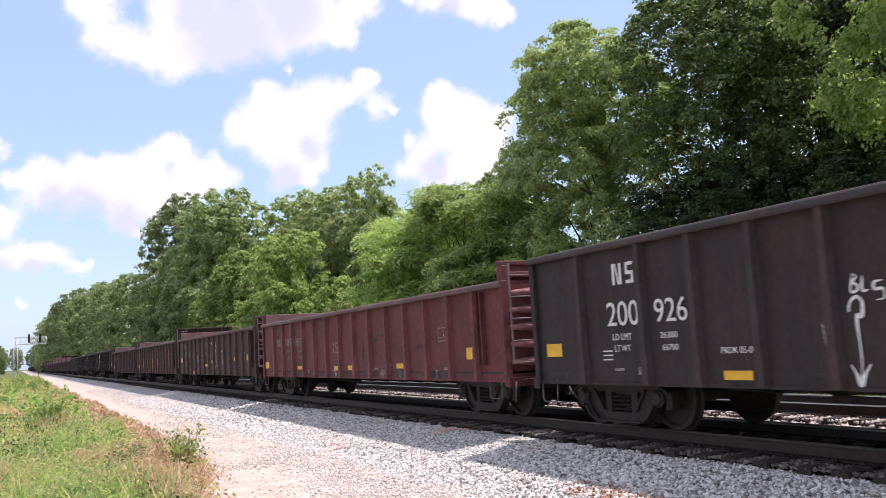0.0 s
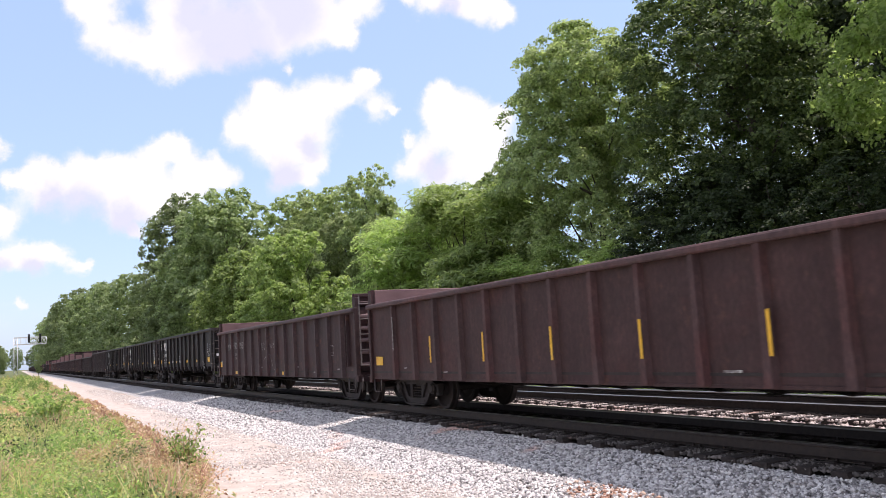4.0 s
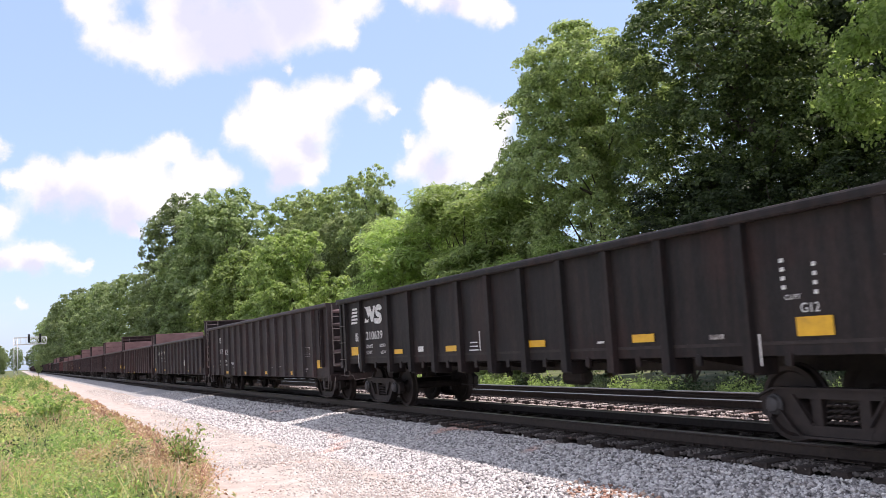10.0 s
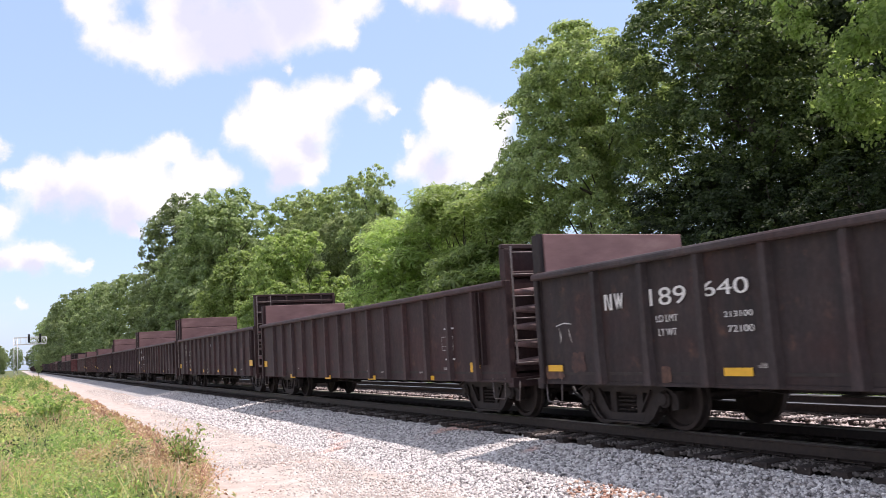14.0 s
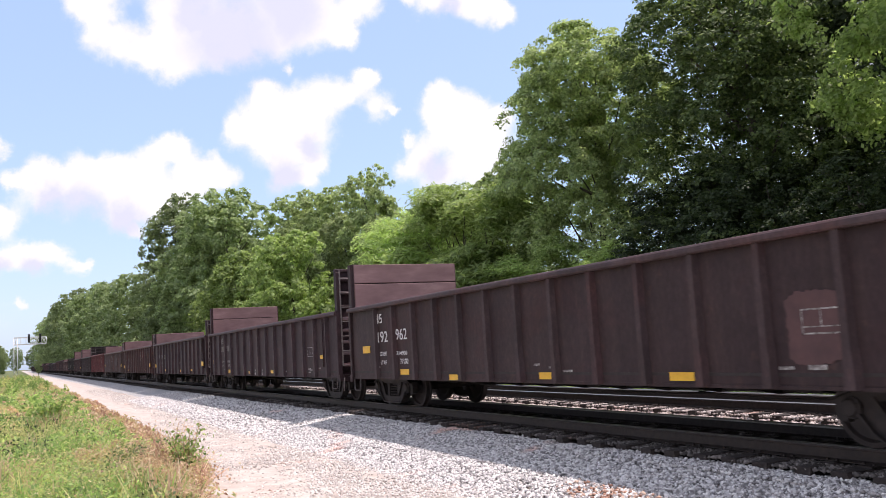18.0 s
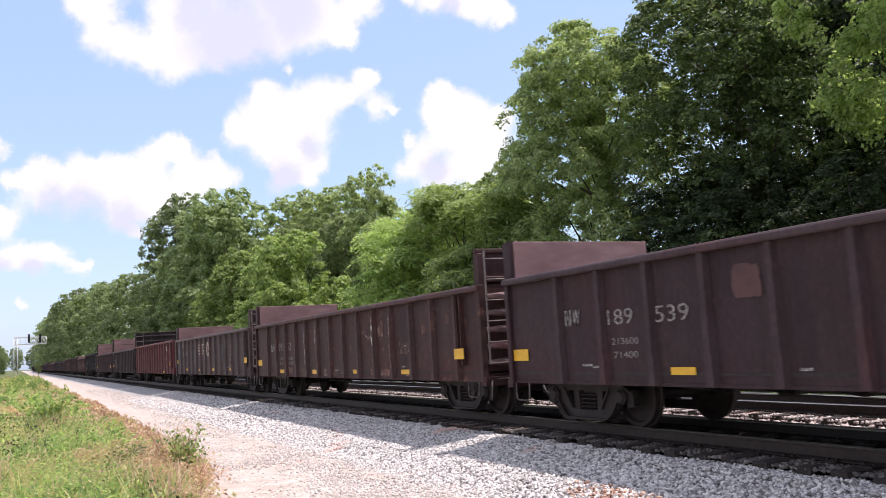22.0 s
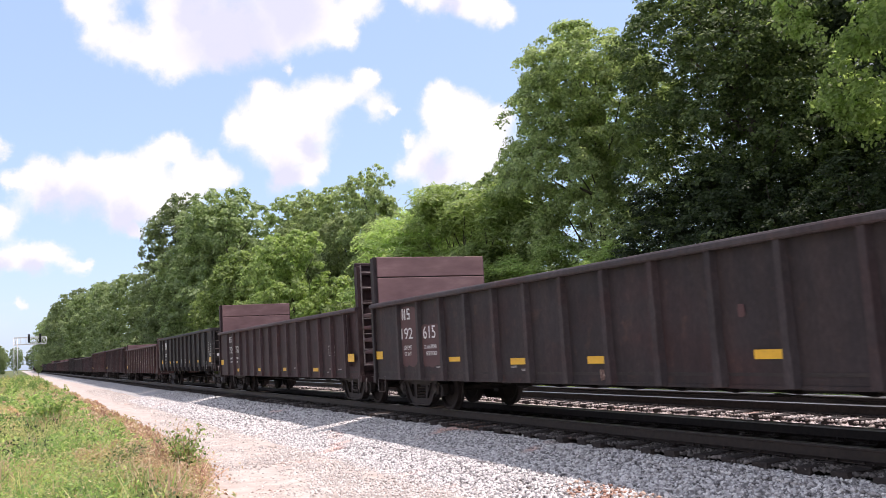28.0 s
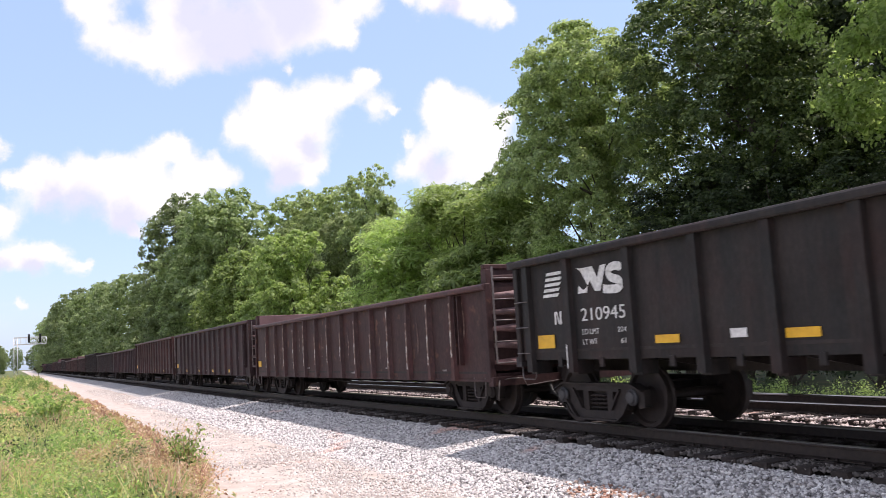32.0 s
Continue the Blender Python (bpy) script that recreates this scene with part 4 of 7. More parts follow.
def emblem_shapes():
    """Slanted stripes, a wedge and bold strokes of the black cars' emblem, about 2.2 m long."""
    stripes = [[(0.0 + 0.03 * k, 0.085 * k), (0.56 - 0.035 * (4 - k), 0.085 * k), (0.58 - 0.035 * (3 - k), 0.085 * k + 0.05), (0.02 + 0.03 * k, 0.085 * k + 0.05)] for k in range(5)]
    o = 0.0
    bold = [[(0.054, 0.357), (0.358, 0.361), (0.469, 0.185), (0.548, 0.354), (0.693, 0.358), (0.525, -0.013), (0.393, -0.012), (0.281, 0.156), (0.219, 0.078), (0.057, 0.316)], [(-0.049, -0.019), (-0.015, 0.098), (0.108, 0.025), (0.219, 0.078), (0.19, -0.017)], [(-0.052, 0.371), (0.054, 0.357), (0.057, 0.316)]]
    path = [(1.032, 0.243), (0.994, 0.297), (0.835, 0.307), (0.734, 0.246), (0.793, 0.157), (0.954, 0.106), (1.005, 0.039), (0.924, -0.013), (0.709, -0.008), (0.553, 0.015)]
    pts = [Vector(p) for p in path]
    pts = [pts[0] * 2 - pts[1]] + pts + [pts[-1] * 2 - pts[-2]]
    curve = []
    for k in range(1, len(pts) - 2):
        for u in np.linspace(0, 1, 5)[:-1]:
            a, b, c, d = pts[k - 1:k + 3]
            curve.append(0.5 * (2 * b + (c - a) * u + (2 * a - 5 * b + 4 * c - d) * u ** 2 + (3 * b - a - 3 * c + d) * u ** 3))
    edge = []
    for k, p in enumerate(curve):
        d = (curve[min(k + 1, len(curve) - 1)] - curve[max(k - 1, 0)]).normalized()
        s = Vector((-d.y, d.x)) * 0.062
        edge.append((p + s, p - s))
    for (a, b), (c, d) in zip(edge, edge[1:]):
        bold.append([(o + q.x, q.y) for q in (a, c, d, b)])
    return stripes, bold


SHIFT = {5: 0.02, 7: 0.12, 20: 0.4, 13: 0.42}       # cars whose stencils and reflectors stand further forward or back
COAL_SHIFT = {5: -0.19, 6: -0.28, 7: -0.10}       # how far posts and stencils of the black cars stand back


def gondola(i):
    kind, colour, rust, top, fb, rb, lattice, numbers, label = CARS[i]
    front = (REAR[i - 1] - END_GAP) if i else REAR[0] + 16.6
    L = front - REAR[i]
    car = thing("gondola_car", label, "gondola car", "cars of the freight train", at=(front, TRACK[0], 0))
    near = i < 24
    cut_f, cut_r = (0.36, 0.20) if kind == "coal" else (-0.08, 0.28 if i == 1 else 0.13)
    B, S = body_meshes(kind, L - cut_f - cut_r, top, i), shared()
    col = (*colour, rust)
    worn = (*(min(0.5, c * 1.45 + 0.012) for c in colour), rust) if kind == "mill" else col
    # side posts a little paler than the sheets between them
    post_tone = (*(c * 1.22 + 0.009 for c in colour), rust * 0.6) if kind == "mill" else col
    if i == 1:
        worn = (0.150, 0.098, 0.090, 0.2)
    # end stiffeners: dust, and strong light on the tubes painted in as paler colour
    dusty_lit = (*(c * 1.8 + a for c, a in zip(colour, (0.125, 0.100, 0.102))), 0.0) if kind == "mill" else col
    sill = 0.70 if kind == "mill" else 1.05

    def put(name, me, loc=(0, 0, 0), rz=0.0, parent=car, label=""):
        ob = part(name, me, None, parent, label)
        ob.location, ob.rotation_euler = loc, (0, 0, rz)
        ob.color = col
        return ob
    for s in (0, 1):
        off, rz = ((-cut_f, 0, 0), 0.0) if s == 0 else ((-L + cut_r, 0, 0), math.pi)
        side = put("side", B["side"], off, rz)
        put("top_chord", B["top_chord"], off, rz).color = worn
        for q in post_places(kind, L, i):
            if kind == "mill" and q < 0.9:
                continue
            put("side_post", B["post"], (-L + q, 0, 0), rz).color = post_tone
        wall = put("end_wall", B["end"], off, rz)
        # same black paint as the sides; sunlight on the end is put in as grey
        if kind == "coal":
            wall.color = (0.044, 0.043, 0.046, 0.0)
        for y in (-PLATE, PLATE):
            put("corner_post", B["corner_post"], (0, y, 0), 0, wall)
        if near:
            n = 5 if kind == "mill" else 4
            for k in range(n):
                put("stiffener", B["stiffener"], (0, 0, sill + 0.32 + k * (top - sill - 0.42) / (n - 0.6)), 0, wall).color = dusty_lit
    put("floor", B["floor"], (-cut_f, 0, 0))
    spine = put("centre_sill", B["frame"], (-cut_f, 0, 0))
    for q in post_places(kind, L, i):
        if near and 2.9 < q < L - 2.9:
            put("crossbearer", B["crossbearer"], (-L + q + cut_f, 0, 0), 0, spine)
    for x in (-1.62, -L + 1.62):
        tr = put("truck", S["bolster"], (x, 0, 0))
        for y in (-0.99, 0.99):
            put("side_frame", S["side_frame"], (0, y, 0), 0, tr)
            if near:
                for dx in (-0.15, -0.05, 0.05, 0.15) if y < 0 else ():
                    put("spring", S["spring"], (dx, y, 0), 0, tr)
                for dx in (-0.888, 0.888):
                    put("bearing_cap", S["bearing_cap" if kind == "coal" else "plain_cap"], (dx, y - 0.07 if y < 0 else y + 0.07, WHEEL_R + 0.01), 0 if y < 0 else math.pi, tr)
    for x in (-1.62 + 0.888, -1.62 - 0.888, -L + 1.62 + 0.888, -L + 1.62 - 0.888):
        w = put("wheelset", S["wheelset"], (x, 0, WHEEL_R))
        if near:
            WHEELS.append((w, x, front))
    put("coupler", S["coupler"], (-0.12, 0, 0))
    put("coupler", S["coupler"], (-L + 0.12, 0, 0), math.pi)
    if fb:
        bulkhead(car, 0.0, fb, top, True, lattice, col)
    if rb:
        bulkhead(car, -L + 0.20, rb, top, False, False, col)
    if near:
        details(car, i, kind, L, top, fb, numbers, col, put)
    return car


# yellow reflectors, forward from the rear end: (along, height, width, tall)
REFLECTORS = {}
REFLECTORS[0] = ((0.62, 1.2, 0.42, 0.2), (4.5, 0.83, 0.46, 0.11), (7.8, 0.83, 0.46, 0.11))
REFLECTORS[1] = ((0.62, 1.05, 0.49, 0.21), (4.42, 0.96, 0.45, 0.1), (7.84, 0.94, 0.47, 0.11), (8.93, 0.95, 0.47, 0.11), (12.15, 0.98, 0.47, 0.11), (15.6, 1.2, 0.5, 0.22))
REFLECTORS[2] = ((0.82, 1.38, 0.47, 0.21), (4.28, 0.77, 0.45, 0.11), (7.4, 1.1, 0.6, 0.11), (8.74, 1.26, 0.4, 0.11), (13.22, 1.32, 0.52, 0.11), (15.4, 1.35, 0.52, 0.21))
REFLECTORS[3] = ((0.6, 1.1, 0.4, 0.2),)
REFLECTORS[4] = ((0.26, 1.11, 0.49, 0.19), (3.17, 0.79, 0.45, 0.1), (9.88, 0.79, 0.47, 0.1))
REFLECTORS[8] = ((0.96, 1.02, 0.48, 0.19), (3.62, 0.8, 0.47, 0.1), (6.82, 0.78, 0.47, 0.1), (9.82, 0.8, 0.45, 0.11), (13.0, 0.8, 0.46, 0.11), (15.7, 1.05, 0.45, 0.22))
REFLECTORS[9] = ((0.49, 0.92, 0.4, 0.1), (4.38, 0.87, 0.46, 0.1), (9.14, 0.82, 0.22, 0.14), (12.29, 0.85, 0.44, 0.1), (15.65, 0.91, 0.4, 0.14))
REFLECTORS[10] = ((0.4, 1.1, 0.4, 0.2), (3.64, 0.71, 0.5, 0.11), (7.04, 0.7, 0.46, 0.11), (10.35, 0.71, 0.5, 0.1), (13.65, 0.73, 0.43, 0.09), (15.67, 0.94, 0.39, 0.18))
REFLECTORS[11] = ((0.3, 1.09, 0.5, 0.21), (3.21, 0.9, 0.44, 0.11), (6.66, 0.85, 0.44, 0.12), (9.93, 0.85, 0.47, 0.1), (13.14, 0.89, 0.45, 0.11), (15.9, 1.15, 0.45, 0.2))
REFLECTORS[12] = ((1.14, 1.38, 0.48, 0.17), (3.42, 0.85, 0.47, 0.12), (5.8, 0.75, 0.37, 0.11), (9.17, 0.8, 0.48, 0.11), (12.33, 0.81, 0.46, 0.11), (15.7, 1.2, 0.45, 0.2))
REFLECTORS[13] = ((0.8, 1.22, 0.46, 0.19), (3.76, 0.84, 0.48, 0.12), (7.16, 0.8, 0.45, 0.09), (10.33, 0.83, 0.45, 0.1), (15.75, 1.25, 0.5, 0.11))
REFLECTORS[14] = ((0.41, 1.14, 0.51, 0.19), (4.4, 0.88, 0.46, 0.1), (9.44, 0.84, 0.45, 0.13), (12.79, 0.88, 0.38, 0.09), (15.94, 1.18, 0.48, 0.19))
REFLECTORS[15] = ((0.48, 1.14, 0.53, 0.2), (3.26, 0.85, 0.46, 0.11), (6.74, 0.84, 0.5, 0.12), (10.12, 0.85, 0.46, 0.1), (13.22, 0.85, 0.46, 0.1), (15.9, 1.2, 0.4, 0.2))
REFLECTORS[16] = ((0.26, 1.31, 0.47, 0.18), (3.16, 0.91, 0.46, 0.1), (6.52, 0.89, 0.45, 0.1), (9.72, 0.91, 0.46, 0.1), (13.2, 0.92, 0.46, 0.11), (16.0, 1.25, 0.40, 0.21))
REFLECTORS[17] = ((10.19, 0.74, 0.5, 0.13), (12.81, 0.78, 0.48, 0.13), (15.27, 1.25, 0.42, 0.24))
REFLECTORS[18] = ((0.33, 1.23, 0.5, 0.18), (4.29, 1.1, 0.47, 0.09), (6.68, 1.04, 0.49, 0.11), (8.95, 1.04, 0.5, 0.11), (12.21, 1.07, 0.45, 0.11), (15.5, 1.16, 0.52, 0.21))
REFLECTORS[19] = ((0.47, 1.2, 0.47, 0.2), (3.44, 0.89, 0.47, 0.11), (6.67, 0.9, 0.45, 0.1), (9.92, 0.91, 0.46, 0.1), (13.1, 0.9, 0.46, 0.1), (16.2, 1.2, 0.45, 0.2))
REFLECTORS[21] = ((0.5, 1.1, 0.4, 0.2),)
# stencilled marks: boxes (from, to, foot, head) of the initials, the two number groups and the two weights
MARKS = {}
MARKS[0] = ((2.24, 2.73, 2.09, 2.39), (2.05, 2.76, 1.51, 1.85), (3.09, 3.72, 1.52, 1.83), (3.17, 3.5, 1.31, 1.39), (3.2, 3.5, 1.15, 1.23))
MARKS[1] = ((1.9, 2.4, 1.64, 1.87), (2.93, 3.59, 1.63, 1.87), (3.96, 4.71, 1.61, 1.85), (4.29, 4.74, 1.41, 1.48), (4.4, 4.75, 1.22, 1.3))
MARKS[4] = ((1.72, 2.19, 1.67, 1.9), (2.78, 3.3, 1.69, 1.95), (3.76, 4.34, 1.69, 1.94), None, None)
MARKS[2] = ((1.59, 2.01, 1.97, 2.2), (1.72, 2.25, 1.5, 1.79), (2.74, 3.41, 1.53, 1.77), None, None)
MARKS[8] = ((2.06, 2.52, 2.0, 2.22), (1.84, 2.81, 1.54, 1.75), (3.24, 3.74, 1.51, 1.72), (3.23, 3.56, 1.2, 1.29), (3.29, 3.58, 1.05, 1.14))
MARKS[9] = ((1.89, 2.31, 1.74, 1.97), (2.89, 3.6, 1.74, 1.97), (3.9, 4.66, 1.79, 1.98), (4.23, 4.69, 1.52, 1.59), (4.28, 4.69, 1.34, 1.42))
MARKS[11] = ((1.76, 2.17, 1.96, 2.16), (1.76, 2.39, 1.57, 1.84), (2.83, 3.48, 1.57, 1.79), (2.87, 3.45, 1.25, 1.35), (2.99, 3.49, 1.07, 1.18))
MARKS[12] = ((1.85, 2.24, 1.98, 2.19), (1.93, 2.52, 1.53, 1.78), (3.01, 3.63, 1.56, 1.8), (3.01, 3.6, 1.22, 1.31), (3.2, 3.63, 1.02, 1.14))
MARKS[13] = ((2.29, 2.65, 1.96, 2.18), (2.26, 2.7, 1.63, 1.85), (3.28, 3.77, 1.63, 1.87), (3.33, 3.83, 1.18, 1.28), (3.45, 3.87, 1.02, 1.12))
MARKS[14] = ((1.82, 2.21, 1.56, 1.8), (2.9, 3.47, 1.53, 1.75), (3.94, 4.59, 1.52, 1.74), (2.96, 3.55, 1.25, 1.34), (2.99, 3.53, 1.06, 1.15))
MARKS[15] = ((2.01, 2.46, 1.5, 1.73), (2.93, 3.48, 1.49, 1.75), (4.05, 4.36, 1.5, 1.74), (4.03, 4.55, 1.2, 1.29), (4.08, 4.61, 1.06, 1.15))
MARKS[16] = ((1.86, 2.38, 1.99, 2.22), (1.94, 2.41, 1.56, 1.81), (2.76, 3.5, 1.56, 1.78), None, None)
MARKS[18] = ((1.82, 2.26, 1.98, 2.22), (1.75, 2.34, 1.56, 1.8), (2.89, 3.48, 1.54, 1.8), (2.91, 3.5, 1.33, 1.41), (2.99, 3.5, 1.19, 1.28))
COAL_REFLECTORS = ((0.95, 1.36, 0.48, 0.21), (3.75, 1.30, 0.46, 0.10), (6.39, 1.31, 0.46, 0.11), (9.55, 1.32, 0.48, 0.11), (12.25, 1.32, 0.46, 0.11), (15.1, 1.36, 0.48, 0.21))
LATE_REFLECTORS = ((0.99, 1.34, 0.48, 0.21), (3.89, 1.30, 0.47, 0.11), (6.09, 1.30, 0.47, 0.11), (10.17, 1.30, 0.48, 0.11), (12.34, 1.30, 0.47, 0.11), (15.15, 1.35, 0.48, 0.21))
WEIGHTS = {1: ("214400", "71600"), 8: ("21200", "56800"), 13: ("215700", "69300"), 14: ("213600", "71400"), 15: ("217100", "83900"), 0: ("26300", "66700"), 5: ("22430", "6170"), 6: ("22420", "6180"), 7: ("22380", "6220"), 9: ("213100", "72100"), 12: ("214900", "71100"), 11: ("215700", "70700"), 19: ("214200", "71700"), 18: ("216700", "69300"), 20: ("22420", "6180")}


def details(car, i, kind, L, top, fb, numbers, col, put):
    sill = 0.70 if kind == "mill" else 1.05
    S = shared()
    y = -PLATE - 0.003
    rng = random.Random(900 + i)

    def on_side(name, me, q, z, label="", dy=0.0):
        return put(name, me, (-L + q, y + dy, z), 0.0, car, label)
    put("air_hose", S["air_hose"])
    if kind == "coal":
        # narrow ladder beside the corner, with its upright and foot
        ladder(car, -0.24, -PLATE + 0.02, sill + 0.02, top - 0.10, col, 0.36, 0.50)
        for b in ((-0.34, -0.20, -PLATE - 0.02, -PLATE + 0.03, sill - 0.05, top - 0.13), (-0.36, -0.16, -PLATE, -PLATE + 0.60, sill + 0.0, sill + 0.05), (-0.36, -0.30, -0.90, -0.84, sill, top - 0.14), (-0.36, -0.30, 0.84, 0.90, sill, top - 0.14)):
            bm = bmesh.new()
            box(bm, *b)
            put("end_brace", mesh_of("end_brace", bm, M["paint"])).color = (0.05, 0.05, 0.053, 0.0)
    else:
        ladder(car, 0.24, -PLATE + 0.04, sill + 0.30, (fb or top) - 0.06, col, 0.38 if fb else 0.33, 0.50)
    # uncoupling rod, drop handle, stirrup steps and grab irons in bare worn steel
    bm = bmesh.new()
    tube(bm, [(0.17, -PLATE + 0.02, sill - 0.02), (0.20, -1.25, sill + 0.02), (0.24, -0.95, sill + 0.02), (0.25, -0.88, sill - 0.12), (0.30, -0.15, sill - 0.06)], 0.0095, 5)
    put("uncoupling_rod", mesh_of("uncoupling_rod", bm, M["rod"]))
    bm = bmesh.new()
    tube(bm, [(0.19, -PLATE + 0.08, sill + 0.0), (0.21, -PLATE + 0.06, sill - 0.12), (0.19, -PLATE + 0.05, sill - 0.36)], [0.02, 0.013, 0.010], 5)
    put("drop_handle", mesh_of("drop_handle", bm, M["rod"]))
    for x0 in (-0.18, -L + 0.62):
        bm = bmesh.new()
        tube(bm, [(x0, -PLATE + 0.01, sill + 0.05), (x0 - 0.02, -PLATE, sill - 0.27), (x0 - 0.06, -PLATE, sill - 0.31), (x0 - 0.38, -PLATE, sill - 0.31), (x0 - 0.42, -PLATE, sill - 0.27), (x0 - 0.44, -PLATE + 0.01, sill + 0.05)], 0.012, 5)
        put("stirrup_step", mesh_of("stirrup_step", bm, M["rod"]))
    if kind == "mill":
        # thin plates added beside the foremost post to deepen the shade there
        bm = bmesh.new()
        box(bm, -L + 16.10, -L + 16.13, -HALF - 0.01, -PLATE + 0.01, sill + 0.28, top - 0.15)
        box(bm, -L + 15.93, -L + 15.945, -HALF + 0.01, -PLATE + 0.01, sill + 0.28, top - 0.15)
        put("stake_channel", mesh_of("stake_channel", bm, M["paint"]))
    for k in range(3 if kind == "coal" else 0):
        z = sill + 0.12 + 0.42 * k
        for x0 in (-0.10, -L + 0.58):
            bm = bmesh.new()
            tube(bm, [(x0, -PLATE, z), (x0, -HALF - 0.03, z), (x0 - 0.34, -HALF - 0.03, z), (x0 - 0.34, -PLATE, z)], 0.009, 4)
            put("grab_iron", mesh_of("grab_iron", bm, M["rod"]))
    # brake rigging under the floor
    bm = bmesh.new()
    for a, b in ((-L * 0.30, -L * 0.70), (-2.6, -L * 0.32)):
        tube(bm, [(a, -0.62, 0.52), ((a + b) / 2, -0.60, 0.47), (b, -0.55, 0.53)], 0.014, 4)
    put("brake_rod", mesh_of("brake_rod", bm, M["steel"]))
    bm = bmesh.new()
    lathe(bm, [(0.03, -0.33), (0.10, -0.32), (0.135, -0.28), (0.145, -0.22), (0.145, 0.22), (0.135, 0.28), (0.10, 0.32), (0.03, 0.33)], 16)
    bm.transform(Matrix.Translation((-L * 0.46, -0.30, 0.70)) @ Matrix.Rotation(math.pi / 2, 4, "Z"))
    put("air_reservoir", mesh_of("air_reservoir", bm, M["steel"]))
    coal = LATE_REFLECTORS if i == 20 else [(q + SHIFT.get(i, 0.0), *rest) for q, *rest in COAL_REFLECTORS]
    for q, z, w, h in (coal if kind == "coal" else REFLECTORS.get(i, ((0.5, 1.1, 0.45, 0.2), (3.4, 0.85, 0.46, 0.11), (6.7, 0.85, 0.46, 0.11), (9.9, 0.85, 0.46, 0.11), (13.2, 0.85, 0.46, 0.11)))):
        # at the mill cars' front end the plate stands out over the added flanges
        over = kind == "mill" and 15.75 < q < 16.45
        on_side("reflector", plate_mesh("reflector", w, h, M["yellow"]), q + (0.12 if over else 0.0), z, dy=-0.088 if over else -0.004)
    ink = M["white"] if i in (0, 5, 6, 7, 8, 9, 12, 18, 19, 20) else M["faded"]

    def words(text, size, q, z, mat=ink, label="white stencilled lettering"):
        return on_side("lettering", letters_mesh(text, size, mat), q, z, label, -0.004)

    def fit_words(text, b, mat=ink):
        """Lettering stretched to its stencil's box (from, to, foot, head)."""
        me = letters_mesh(text, 1.0, mat)
        xs, zs = [v.co.x for v in me.vertices], [v.co.z for v in me.vertices]
        sx, sz = (b[1] - b[0]) / (max(xs) - min(xs)), (b[3] - b[2]) / (max(zs) - min(zs))
        ob = on_side("lettering", me, b[0] - min(xs) * sx, b[2] - min(zs) * sz, "white stencilled lettering", -0.004)
        ob.scale = (sx, 1, sz)
        return ob

    def bars(q, z, w, h, mat=ink, name="stencil_bar"):
        return on_side(name, plate_mesh(name, w, h, mat), q, z)
    if kind == "coal":
        stripes, bold = emblem_shapes()
        d = COAL_SHIFT.get(i, 0.0)
        on_side("emblem_stripes", flat_shape(stripes, M["white"], "emblem_stripes"), 0.98 + d, 2.04, "white slanted stripes")
        on_side("emblem", flat_shape(bold, M["white"], "emblem"), 2.0 + d, 2.055, "bold white emblem")
        on_side("owner_mark", flat_shape(owner_mark((1.27 + d, 1.72 + d, 1.60, 1.80), "S"), M["white"], "owner_mark"), 0, 0)
        fit_words(numbers[0], (2.0 + d, 3.06 + d, 1.62, 1.81))
        fit_words("LD LMT", (2.0 + d, 2.42 + d, 1.42, 1.50))
        fit_words("LT WT", (2.0 + d, 2.36 + d, 1.27, 1.35))
        fit_words(WEIGHTS[i][0], (2.86 + d, 3.2 + d, 1.43, 1.50))
        fit_words(WEIGHTS[i][1], (2.92 + d, 3.2 + d, 1.27, 1.34))
        words("G12", 0.15, 15.05, 1.51)
        words("CU FT", 0.08, 14.85, 1.66)
        for k in range(4):
            bars(14.85, 1.80 + 0.10 * k, 0.06, 0.045)
            bars(15.28, 1.72 + 0.10 * k, 0.05, 0.045)
        for q, z in ((1.47, 1.10), (7.80, 1.42), (14.45, 1.12)):
            on_side("jack_mark", plate_mesh("jack_mark", 0.025, 0.36, M["white"]), q + SHIFT.get(i, 0.0) * 0.5, z, dy=-HALF + PLATE - 0.004)
        bars(5.03 + SHIFT.get(i, 0.0) * 0.3, 1.33, 0.26, 0.11)
        for k in range(3):
            bars(8.74 if i == 20 else 7.34 + SHIFT.get(i, 0.0), 1.26 + 0.07 * k, 0.36 - 0.04 * k, 0.022)
        bars(11.4, 1.29, 0.16, 0.03)
        bars(13.75, 1.29, 0.24, 0.06, M["faded"])
        if i == 20 or i == 6:
            bm = bmesh.new()
            ring = [(0.06, -0.15 + 0.24 * math.cos(a), 2.08 + 0.24 * math.sin(a)) for a in np.linspace(0, 2 * math.pi, 19)]
            tube(bm, ring, 0.018, 5)
            for a in (0.3, 1.87, 3.44, 5.0):
                tube(bm, [(0.04, -0.15, 2.08), (0.06, -0.15 + 0.24 * math.cos(a), 2.08 + 0.24 * math.sin(a))], 0.012, 4)
            tube(bm, [(-0.32, -0.15, 2.08), (0.05, -0.15, 2.08)], 0.03, 6)
            box(bm, -0.31, -0.12, -0.32, 0.02, 1.90, 2.26)
            tube(bm, [(-0.2, -0.15, 1.92), (-0.18, -0.2, 1.6), (-0.2, -0.12, 1.2)], 0.025, 5)
            put("brake_wheel", mesh_of("brake_wheel", bm, M["bare"]))
        bm = bmesh.new()
        box(bm, -0.30, 0.12, -0.80, 0.85, sill + 0.06, sill + 0.10)
        put("brake_platform", mesh_of("brake_platform", bm, M["steel"]))
        bm = bmesh.new()
        box(bm, -0.20, -0.195, -PLATE + 0.10, -PLATE + 0.36, sill + 0.44, sill + 0.56)
